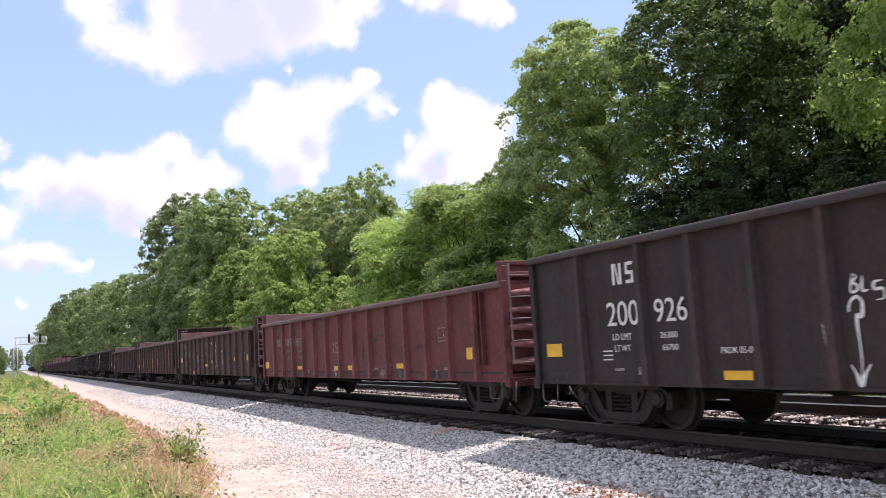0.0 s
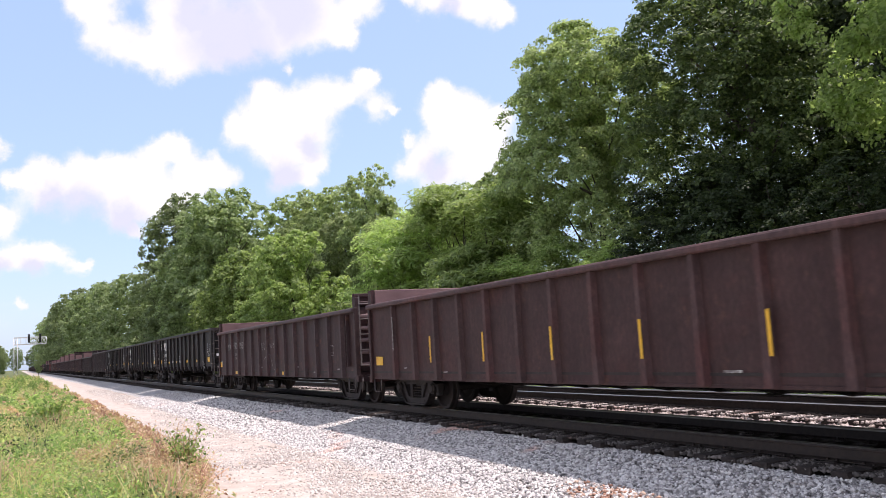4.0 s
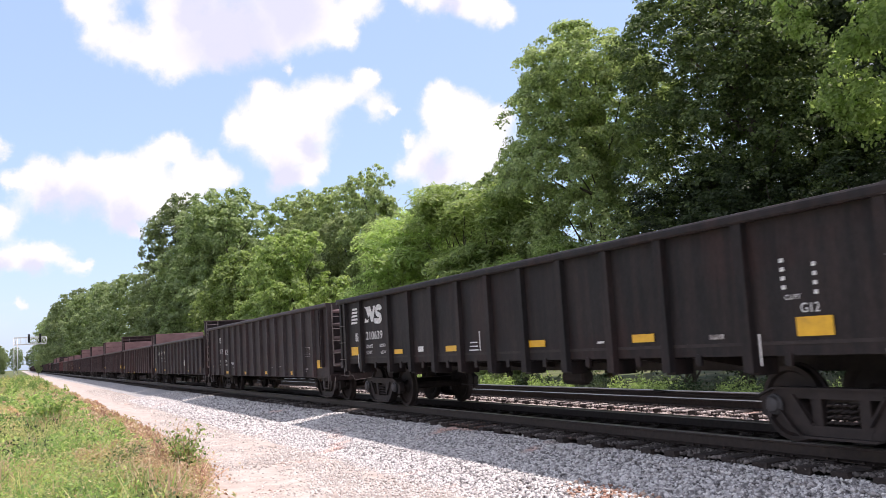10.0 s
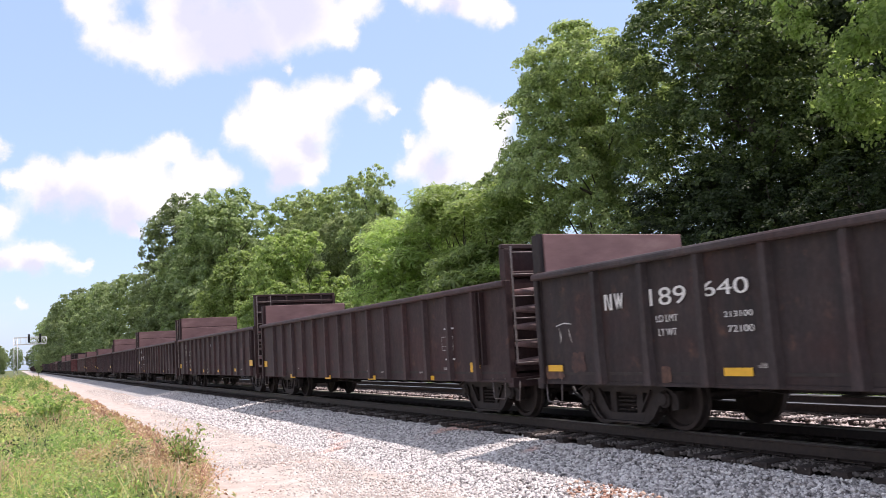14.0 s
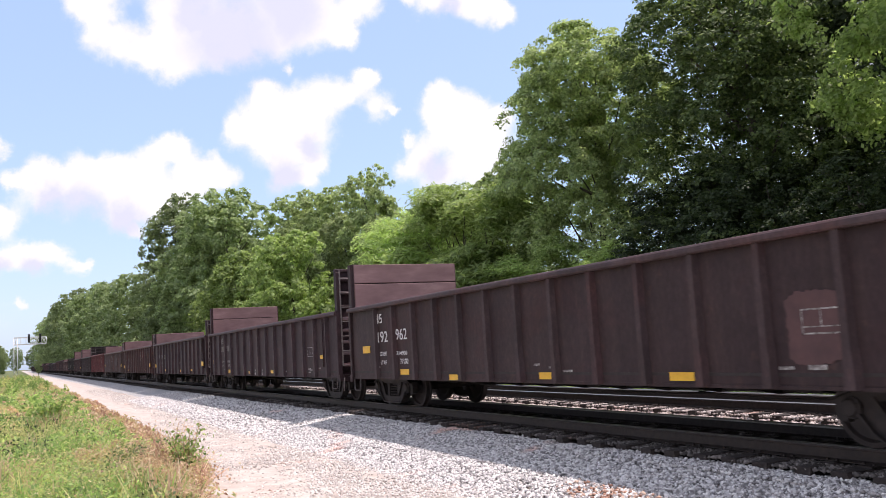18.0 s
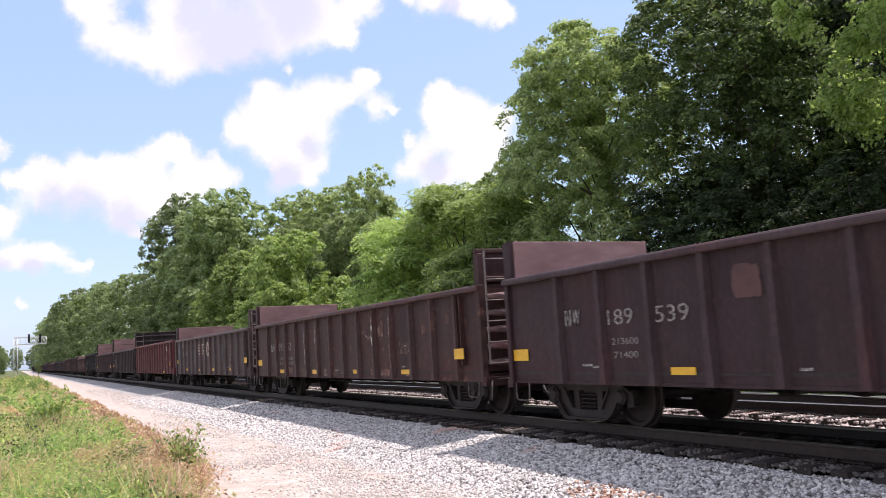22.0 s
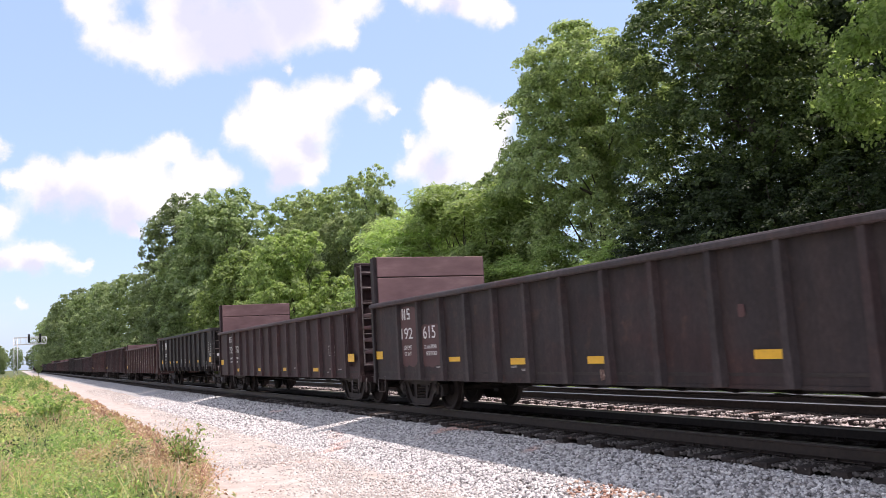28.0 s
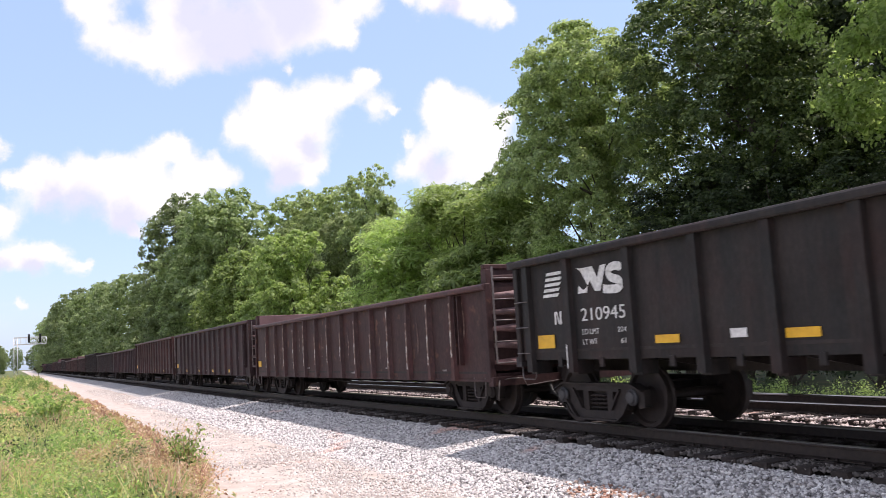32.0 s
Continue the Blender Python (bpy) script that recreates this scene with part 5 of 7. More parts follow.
        put("end_placard", mesh_of("end_placard", bm, M["white"]))
        return
    # lettering of the mill gondolas
    second = "W" if i in (1, 2, 4, 9, 14, 15, 16) else "S"
    if i in MARKS:
        initials, first, last, w1, w2 = MARKS[i]
        on_side("owner_mark", flat_shape(owner_mark(initials, second), ink, "owner_mark"), 0, 0, dy=-0.004)
        fit_words(numbers[0], first)
        fit_words(numbers[1], last)
        q0, z = first[0] + 0.1, first[2]
        if w1:
            fit_words(WEIGHTS[i][0], w1)
            fit_words(WEIGHTS[i][1], w2)
            z1, z2 = w1[2], w2[2]
        else:
            z1, z2 = z - 0.25, z - 0.40
        if i != 14:
            fit_words("LD LMT", (q0, q0 + 0.42, z1, z1 + 0.09))
            fit_words("LT WT", (q0 + 0.03, q0 + 0.38, z2, z2 + 0.09))
    elif numbers[0]:
        sh = SHIFT.get(i, 0.0)
        on_side("owner_mark", flat_shape(owner_mark((1.88 + sh, 2.28 + sh, 1.98, 2.2), second), ink, "owner_mark"), 0, 0, dy=-0.004)
        words(numbers[0], 0.36, 1.85 + sh, 1.55)
        words(numbers[1], 0.36, 2.95 + sh, 1.56)
        words("LD LMT", 0.105, 2.0 + sh, 1.31)
        words("LT WT", 0.105, 2.0 + sh, 1.16)
        if i in WEIGHTS:
            words(WEIGHTS[i][0], 0.105, 3.05 + sh, 1.31)
            words(WEIGHTS[i][1], 0.105, 3.05 + sh, 1.16)
    if i == 1:
        fit_words("15", (7.57, 7.93, 1.34, 1.62), M["faded"])
    if i == 8:
        fit_words("PRDK 10-00", (4.35, 4.95, 1.10, 1.19))
    if i not in (0, 3, 11, 15, 21):
        bx, bz = (14.14, 1.46) if i == 1 else ((12.93, 1.03) if i == 16 else (14.3, 1.27))
        on_side("stencil_box", flat_shape([block_mark(0, 0, 0.52, 0.018), block_mark(0, 0.26, 0.52, 0.018), block_mark(0, 0, 0.018, 0.27), block_mark(0.5, 0, 0.018, 0.27), block_mark(0.25, 0.08, 0.014, 0.18), block_mark(0.02, 0.075, 0.48, 0.014)], M["faded"], "stencil_box"), bx, bz)
        bars(14.45, 0.92, 0.24, 0.055, M["faded"])
    for k in range(5):
        bars(rng.uniform(1.5, 15.5), rng.uniform(0.82, 1.0), rng.uniform(0.1, 0.3), 0.035, M["faded"])

    strokes = [0]

    def stroke(pts, w, mat=M["faded"], name="chalk_mark"):
        strokes[0] += 1
        on_side(name, ribbon(pts, w, mat, name), 0, 0, dy=-0.001 - 0.0003 * strokes[0])

    def blotch(x0, x1, z0, z1, mat, ragged=0.25, name="worn_patch"):
        on_side(name, patch_mesh(x0, x1, z0, z1, mat, rng.randint(0, 9999), ragged, name), 0, 0)
    if i == 21:
        for k, q in enumerate(post_places(kind, L, i)[1:]):
            lo, hi = 0.85 + 0.3 * rng.random(), 1.7 + 0.6 * rng.random()
            on_side("worn_stripe", plate_mesh("worn_stripe", 0.05, hi - lo, M["flaking"]), q, (lo + hi) / 2, dy=-0.085)
            if k % 2:
                stroke([(q + 0.4, hi), (q + 0.45, hi - 0.4), (q + 0.42, hi - 0.7)], 0.05, M["flake"])
    if i == 1:
        for b in ((9.74, 10.80, 0.69, 0.92), (11.73, 12.36, 0.69, 0.92), (8.0, 9.6, 0.68, 0.84), (6.3, 7.6, 0.68, 0.82), (13.2, 14.6, 0.68, 0.88), (3.4, 5.6, 0.68, 0.80)):
            blotch(*b, M["soot"], 0.14, "grime_patch")
        blotch(10.84, 11.2, 0.69, 0.92, M["flake"], 0.3)
        for a in (7.62, 12.0, 5.2, 13.9):
            blotch(a, a + 0.16, 0.70, 0.90, M["faded"], 0.4)
        for a, b, w, h in ((10.3, 1.55, 0.5, 0.10), (9.75, 1.1, 0.10, 0.5), (11.0, 1.62, 0.22, 0.12), (12.9, 1.3, 0.5, 0.14)):
            blotch(a, a + w, b, b + h, M["soot"], 0.6, "scrape")
    if i == 3:
        on_side("stencil_box", flat_shape([block_mark(0, 0, 0.42, 0.02), block_mark(0, 0.32, 0.42, 0.02), block_mark(0, 0, 0.02, 0.34), block_mark(0.4, 0, 0.02, 0.34), block_mark(0.2, 0.1, 0.016, 0.22), block_mark(0.02, 0.10, 0.38, 0.016)], M["faded"], "stencil_box"), 14.15, 1.36)
        bars(14.37, 0.79, 0.14, 0.06, M["faded"])
        on_side("worn_stripe", plate_mesh("worn_stripe", 0.04, 0.74, M["faded"]), 1.66, 1.70, dy=-0.085)
        for k, q in enumerate((14.82, 12.55, 10.3, 8.1, 5.85, 3.6)):
            lo, hi = (1.05, 1.95) if k == 0 else (1.05, 1.58)
            on_side("yellow_stripe", plate_mesh("yellow_stripe", 0.055, hi - lo, M["yellow"]), q, (lo + hi) / 2, dy=-0.085)
    if i == 0:
        W_ = M["white"]
        stroke([(6.18, 1.86), (6.15, 1.69), (6.22, 1.69), (6.24, 1.74), (6.18, 1.78), (6.23, 1.83), (6.18, 1.87)], 0.035, W_)
        stroke([(6.30, 1.84), (6.29, 1.69), (6.36, 1.69)], 0.035, W_)
        stroke([(6.52, 1.77), (6.43, 1.76), (6.43, 1.69), (6.52, 1.69), (6.53, 1.6), (6.44, 1.58)], 0.035, W_)
        stroke([(6.1, 1.55), (6.10, 1.48), (6.13, 1.58), (6.21, 1.63), (6.27, 1.57), (6.25, 1.43), (6.19, 1.42), (6.2, 1.0), (6.16, 0.72)], 0.045, W_)
        stroke([(6.06, 0.95), (6.12, 0.85), (6.16, 0.74), (6.22, 0.85), (6.30, 0.95)], 0.05, W_)
        stroke([(5.76, 1.40), (5.79, 1.15), (5.86, 0.98)], 0.03)
        words("PRDK 05-00", 0.11, 4.25, 1.09)
        bars(2.75, 0.88, 0.18, 0.10, M["faded"])
        for k in range(3):
            bars(2.0, 1.16 - 0.06 * k, 0.22, 0.02)
    if i == 2:
        F_, O_ = M["faded"], M["flake"]
        for b in ((5.0, 5.6, 0.95, 1.75), (6.15, 6.85, 1.45, 2.15), (6.95, 7.95, 1.55, 2.20), (8.3, 9.1, 1.3, 2.1), (5.9, 7.2, 0.82, 1.3)):
            blotch(*b, M["rust"], 0.35)
        for pts, w in (([(10.60, 1.50), (10.66, 1.63), (10.76, 1.66), (10.84, 1.58), (10.80, 1.47), (10.70, 1.46), (10.62, 1.52), (10.64, 1.64), (10.78, 1.69), (10.90, 1.66), (10.96, 1.48)], 0.022),
                       ([(10.99, 1.66), (11.08, 1.63), (11.12, 1.56), (11.02, 1.47), (11.06, 1.44), (11.16, 1.50)], 0.022),
                       ([(11.16, 1.34), (11.0, 1.42), (10.84, 1.42), (10.68, 1.37), (10.70, 1.30), (10.86, 1.27), (10.88, 1.18), (10.82, 1.15), (11.0, 1.26), (11.25, 1.21)], 0.024), ([(10.08, 2.03), (10.0, 1.90), (9.89, 1.77)], 0.03)):
            stroke(pts, w, M["white"])
        for pts, w, m in (([(9.50, 2.06), (9.57, 1.85), (9.53, 1.67), (9.58, 1.52), (9.55, 1.38), (9.68, 1.20), (9.82, 1.02), (9.94, 0.91)], 0.09, F_), ([(9.36, 1.98), (9.46, 1.72), (9.44, 1.50), (9.54, 1.25), (9.56, 1.08), (9.40, 1.02), (9.23, 1.03), (9.36, 0.95), (9.54, 0.94)], 0.075, F_),
                          ([(9.40, 1.95), (9.60, 1.90), (9.62, 1.74), (9.42, 1.66)], 0.06, M["white"]), ([(8.45, 2.11), (8.66, 2.05), (8.80, 1.93), (8.85, 1.74)], 0.05, M["white"]), ([(6.39, 2.15), (6.24, 2.02), (6.21, 1.87), (6.26, 1.66), (6.38, 1.53), (6.60, 1.56), (6.75, 1.69), (6.70, 1.95)], 0.06, O_),
                          ([(7.01, 2.17), (7.08, 2.0), (7.23, 1.84), (7.40, 1.98), (7.62, 1.92), (7.72, 2.06), (7.87, 2.04)], 0.07, O_), ([(5.09, 1.58), (5.20, 1.50), (5.31, 1.38), (5.44, 1.28), (5.59, 1.14), (5.76, 1.06), (5.94, 0.91)], 0.10, F_), ([(5.16, 1.46), (5.36, 1.52), (5.46, 1.34)], 0.09, F_),
                          ([(6.89, 1.23), (7.0, 1.05), (7.10, 0.84)], 0.05, F_), ([(8.67, 1.38), (8.80, 1.54), (8.96, 1.58), (9.03, 1.40)], 0.06, O_), ([(8.57, 0.97), (8.70, 1.08), (8.79, 1.09), (8.92, 0.94)], 0.05, O_), ([(5.07, 2.09), (5.16, 2.17), (5.26, 2.24)], 0.05, F_),
                          ([(7.58, 1.69), (7.70, 1.90), (7.89, 2.17)], 0.05, F_), ([(7.10, 2.0), (7.30, 2.12), (7.50, 2.02)], 0.08, O_), ([(8.35, 1.72), (8.50, 1.85), (8.58, 1.68), (8.45, 1.60)], 0.05, F_), ([(6.10, 1.20), (6.30, 1.36), (6.52, 1.22), (6.64, 1.02)], 0.07, O_)):
            stroke(pts, w, m)
        for q in range(34):
            a = 5.0 + rng.random() * 4.9
            zz = rng.uniform(0.95, 2.15)
            stroke([(a, zz), (a + rng.uniform(-0.15, 0.15), zz - 0.14), (a + rng.uniform(-0.1, 0.25), zz - rng.uniform(0.2, 0.45))], rng.uniform(0.02, 0.06), F_ if q % 2 else O_)
        blotch(11.74, 12.3, 0.94, 1.47, M["primer"], 0.10)
        blotch(14.95, 15.75, 1.0, 1.28, M["primer"])
        blotch(3.75, 4.6, 1.35, 1.75, M["primer"])
    if i == 4:
        stroke([(7.03, 1.45), (7.08, 1.7), (7.14, 1.8), (7.23, 1.56), (7.32, 1.75), (7.39, 1.82), (7.52, 1.58), (7.6, 1.78), (7.67, 1.85), (7.75, 1.7), (7.87, 1.56)], 0.03)
        stroke([(8.2, 1.82), (8.26, 1.74), (8.4, 1.62), (8.5, 1.74), (8.59, 1.78), (8.7, 1.62), (8.8, 1.85), (9.0, 1.6)], 0.03)
        stroke([(7.3, 1.16), (7.55, 1.32), (7.75, 1.23), (7.8, 1.0), (7.95, 0.9)], 0.03)
        stroke([(8.0, 1.36), (8.2, 1.42), (8.4, 1.2), (8.55, 0.95), (8.8, 0.9)], 0.025)
        for q in range(5):
            blotch(*(lambda a, b: (a, a + rng.uniform(0.2, 0.7), b, b + rng.uniform(0.1, 0.35)))(rng.uniform(2, 15), rng.uniform(0.8, 1.8)), M["rust"], 0.5)
        blotch(0.1, 0.75, 1.0, 1.3, M["faded"], 0.5)
    if i == 9:
        bars(11.0, 1.20, 0.40, 0.19, M["white"], "paper_label")
        bars(10.9, 1.34, 0.22, 0.08, M["white"], "paper_label")
        for b in ((9.80, 10.20, 0.67, 0.98), (7.48, 8.05, 0.72, 1.0), (8.80, 9.15, 0.66, 0.97), (6.47, 6.88, 0.69, 0.99), (3.0, 3.2, 0.72, 0.95), (15.1, 15.6, 0.75, 1.05)):
            blotch(*b, M["ochre"], 0.12)
        blotch(5.9, 6.06, 0.77, 1.15, M["rust"], 0.3)
        blotch(0.95, 1.35, 0.85, 1.18, M["rust"], 0.3)
        blotch(0.15, 0.8, 0.72, 1.0, M["ochre"], 0.35)
        stroke([(0.58, 1.57), (0.80, 1.61), (1.0, 1.59)], 0.035, M["white"])
        stroke([(0.66, 1.55), (0.70, 1.42), (0.68, 1.30)], 0.05)
        stroke([(0.92, 1.55), (0.95, 1.42), (1.0, 1.30)], 0.03)
        stroke([(8.93, 0.95), (8.92, 0.68)], 0.04, M["white"])
        stroke([(8.82, 0.76), (8.92, 0.66), (9.03, 0.76)], 0.035, M["white"])
    if i == 10:
        for zz in (1.7, 1.1):
            bars(14.65, zz, 0.42, 0.03, M["white"])
        bars(14.62, 1.45, 0.16, 0.2, M["faded"])
    if i == 11:
        for k in range(5):
            bars(7.0, 2.1 - 0.13 * k, 0.12, 0.085, M["white"], "chalk_mark")
        stroke([(7.95, 2.12), (8.04, 1.8), (8.1, 1.56)], 0.13, M["white"])
        stroke([(8.25, 2.05), (8.27, 1.9)], 0.05, M["white"])
        stroke([(7.51, 0.98), (7.52, 0.68)], 0.03, M["white"])
        stroke([(7.42, 0.84), (7.52, 0.68), (7.62, 0.86)], 0.03, M["white"])
        blotch(14.0, 14.5, 1.2, 1.75, M["primer"])
    if i == 12:
        blotch(14.05, 14.85, 0.9, 1.76, M["primer"], 0.15)
    if i == 13:
        for a in (7.97, 8.95):
            stroke([(a, 0.92), (a, 0.72)], 0.03, M["white"])
            stroke([(a - 0.08, 0.8), (a, 0.7), (a + 0.08, 0.8)], 0.025, M["white"])
    if i == 14:
        stroke([(9.28, 2.04), (9.22, 1.59), (9.07, 1.38), (9.08, 1.15), (9.2, 1.06), (9.36, 1.16), (9.5, 1.3), (9.52, 1.42), (9.4, 1.5)], 0.025)
        blotch(5.35, 5.85, 1.72, 2.15, M["primer"], 0.18)
        blotch(14.35, 14.65, 1.75, 2.05, M["primer"], 0.18)
    if i == 15:
        for pts, w, m in (([(11.48, 2.12), (11.50, 1.90), (11.48, 1.70), (11.50, 1.46)], 0.08, M["flaking"]), ([(12.57, 2.16), (12.58, 1.85), (12.56, 1.50), (12.58, 1.20), (12.57, 0.92)], 0.10, M["raw"]), ([(12.59, 2.14), (12.57, 1.98), (12.58, 1.85), (12.57, 1.70)], 0.055, M["flaking"]), ([(11.50, 1.46), (11.48, 1.30), (11.49, 1.10), (11.50, 0.95)], 0.06, M["raw"]), ([(7.08, 2.12), (7.10, 1.85), (7.08, 1.70), (7.12, 1.55)], 0.055, M["flaking"]), ([(7.34, 2.13), (7.33, 1.77)], 0.04, M["faded"]),
                          ([(6.03, 2.10), (6.0, 1.75), (6.04, 1.40), (6.01, 1.05)], 0.045, M["faded"]), ([(9.06, 0.92), (9.05, 0.70)], 0.05, M["white"]), ([(11.05, 1.75), (11.25, 1.66), (11.41, 1.68), (11.20, 1.60)], 0.05, M["flake"]), ([(8.20, 1.30), (8.21, 1.10)], 0.05, M["faded"])):
            on_side("chalk_mark", ribbon(pts, w, m), 0, 0, dy=-0.086 if len(pts) > 3 else -0.001)
        for b in ((5.28, 5.90, 0.70, 0.96), (8.3, 8.7, 0.70, 0.86)):
            blotch(*b, M["ochre"], 0.30)
        for b in ((11.08, 11.40, 0.76, 0.95), (11.62, 12.46, 0.74, 0.93), (11.66, 12.05, 1.62, 2.02), (13.2, 13.5, 0.74, 0.90), (4.0, 4.5, 0.74, 1.0)):
            blotch(*b, M["raw"], 0.45)
        blotch(7.46, 7.86, 0.70, 0.95, M["flake"], 0.35)
        for k in range(7):
            a = 12.92 + 0.075 * k
            stroke([(a, 1.28 + 0.02 * (k % 3)), (a + 0.05, 1.50 - 0.03 * (k % 2)), (a + 0.07, 1.36), (a + 0.03, 1.24), (a + 0.11, 1.34)], 0.016, M["flake"])
        stroke([(12.88, 1.46), (13.1, 1.40), (13.3, 1.42), (13.48, 1.33)], 0.018, M["flake"])
    if i == 16:
        blotch(6.15, 8.0, 1.55, 2.2, M["ochre"], 0.12)
        blotch(8.15, 9.2, 1.62, 2.2, M["ochre"], 0.2)
        for k in range(4):
            blotch(6.22, 7.75 + 0.04 * k, 1.60 + 0.135 * k, 1.68 + 0.135 * k, M["flaking"], 0.1, "faded_stripe")
        on_side("faded_emblem", flat_shape([[(a * 1.2 + 7.80, b * 1.5 + 1.60) for a, b in q] for q in emblem_shapes()[1]], M["flaking"], "faded_emblem"), 0, 0)
        for b in ((4.2, 4.75, 1.35, 1.62), (4.9, 5.75, 1.05, 1.9), (0.4, 1.3, 1.35, 2.2), (11.0, 11.9, 1.2, 2.0)):
            blotch(*b, M["slate"], 0.35)
        for q in range(4):
            a = rng.uniform(6.2, 9.0)
            blotch(a, a + 0.3, 1.5, 1.75, M["rust"], 0.5)
    if i == 17:
        # grimy streaks that also paint the deep shading of the bowed, ribbed panels
        for q in post_places(kind, L, i)[1:]:
            for k in range(3):
                a, z0 = q + rng.uniform(0.12, 0.85), rng.uniform(1.2, 2.2)
                stroke([(a, z0), (a + 0.01, z0 - 0.25), (a - 0.01, z0 - rng.uniform(0.4, 0.9))], rng.uniform(0.015, 0.05), M["soot"], "grime_streak")
            stroke([(q + 0.1, 1.0), (q + 0.45, 0.86), (q + 0.95, 0.98)], 0.10, M["soot"], "grime_streak")
        on_side("stencil_box", flat_shape([block_mark(0, 0, 0.42, 0.03), block_mark(0, 0.30, 0.42, 0.03), block_mark(0, 0, 0.03, 0.33), block_mark(0.39, 0, 0.03, 0.33), block_mark(0.19, 0.1, 0.02, 0.22), block_mark(0.02, 0.10, 0.38, 0.02)], M["flaking"], "stencil_box"), 13.75, 1.02)
        stroke([(14.42, 1.83), (14.46, 1.92), (14.35, 2.02), (14.15, 2.02), (14.0, 1.92), (13.93, 1.75), (13.92, 1.58)], 0.13, M["flaking"])
        stroke([(14.38, 1.76), (14.28, 1.86), (14.15, 1.84), (14.08, 1.7), (14.06, 1.56)], 0.04, M["flaking"])
        bars(14.0, 1.52, 0.5, 0.09, M["flaking"])
        for a in (13.7, 13.82, 13.94, 14.06, 14.18):
            bars(a + 0.05, 2.2, 0.07, 0.13, M["flaking"])
        bars(3.8, 1.6, 0.3, 0.4, M["faded"])
        bars(2.4, 1.62, 0.3, 0.3, M["faded"])
    if i == 18:
        blotch(1.66, 2.6, 0.96, 2.28, M["primer"], 0.06)
        blotch(2.72, 3.73, 0.95, 1.85, M["primer"], 0.08)
        blotch(8.95, 9.13, 0.70, 0.97, M["flake"], 0.4)
        blotch(11.78, 11.90, 1.50, 1.67, M["primer"], 0.15)
        words("G72", 0.14, 15.2, 1.36, M["white"])
        words("G72", 0.10, 15.3, 0.78, M["white"])


WHEELS = []
TRAIN = [gondola(i) for i in range(len(CARS))]


# ---- ties and stones ----
def build_ties():
    rng = random.Random(5)
    meshes = []
    for k in range(5):
        bm = bmesh.new()
        w, h = 0.225, 0.17
        n = 7
        rows = []
        for i in range(n):
            y = -1.33 + 2.66 * i / (n - 1)
            rows.append([bm.verts.new((sx * w / 2 + rng.uniform(-0.008, 0.008), y + (rng.uniform(-0.02, 0.02) if i in (0, n - 1) else 0), -0.185 + (0 if sz else -h) + rng.uniform(-0.006, 0.006)))
                         for sx, sz in ((-1, 0), (1, 0), (1, 1), (-1, 1))])
        for a, b in zip(rows, rows[1:]):
            for q in range(4):
                bm.faces.new((a[q], a[(q + 1) % 4], b[(q + 1) % 4], b[q]))
        bm.faces.new(rows[0]), bm.faces.new(rows[-1])
        bmesh.ops.recalc_face_normals(bm, faces=bm.faces)
        meshes.append(mesh_of("tie", bm, M["tie"]))
    plate = bmesh.new()
    box(plate, -0.10, 0.10, -0.18, 0.18, -0.186, -0.168)
    for sx in (-0.06, 0.06):
        for sy in (-0.09, 0.09):
            box(plate, sx - 0.014, sx + 0.014, sy - 0.014, sy + 0.014, -0.17, -0.145)
    plate_me = mesh_of("tie_plate", plate, M["rail"])
    for c in TRACK:
        bed = thing("railway_track", "weathered timber ties with steel plates in ballast", "ties", kind="structure", at=(0, c, 0))
        x = -4.0
        while x > -62:
            ob = part("tie", rng.choice(meshes), None, bed)
            ob.location = (x + rng.uniform(-0.03, 0.03), rng.uniform(-0.06, 0.06), rng.uniform(-0.012, 0.006))
            ob.rotation_euler = (0, rng.uniform(-0.02, 0.02), rng.uniform(-0.012, 0.012))
            if x > -30:
                for s in (-RAIL_Y, RAIL_Y):
                    p = part("tie_plate", plate_me, None, ob)
                    p.location = (0, s, 0)
            x -= 0.5265
        bm = bmesh.new()
        while x > -420:
            box(bm, x - 0.11, x + 0.11, -1.33, 1.33, -0.35, -0.187)
            x -= 0.5265
        far = part("far_ties", bm, M["tie"], bed)
        tagged(far, kind="stuff")


build_ties()


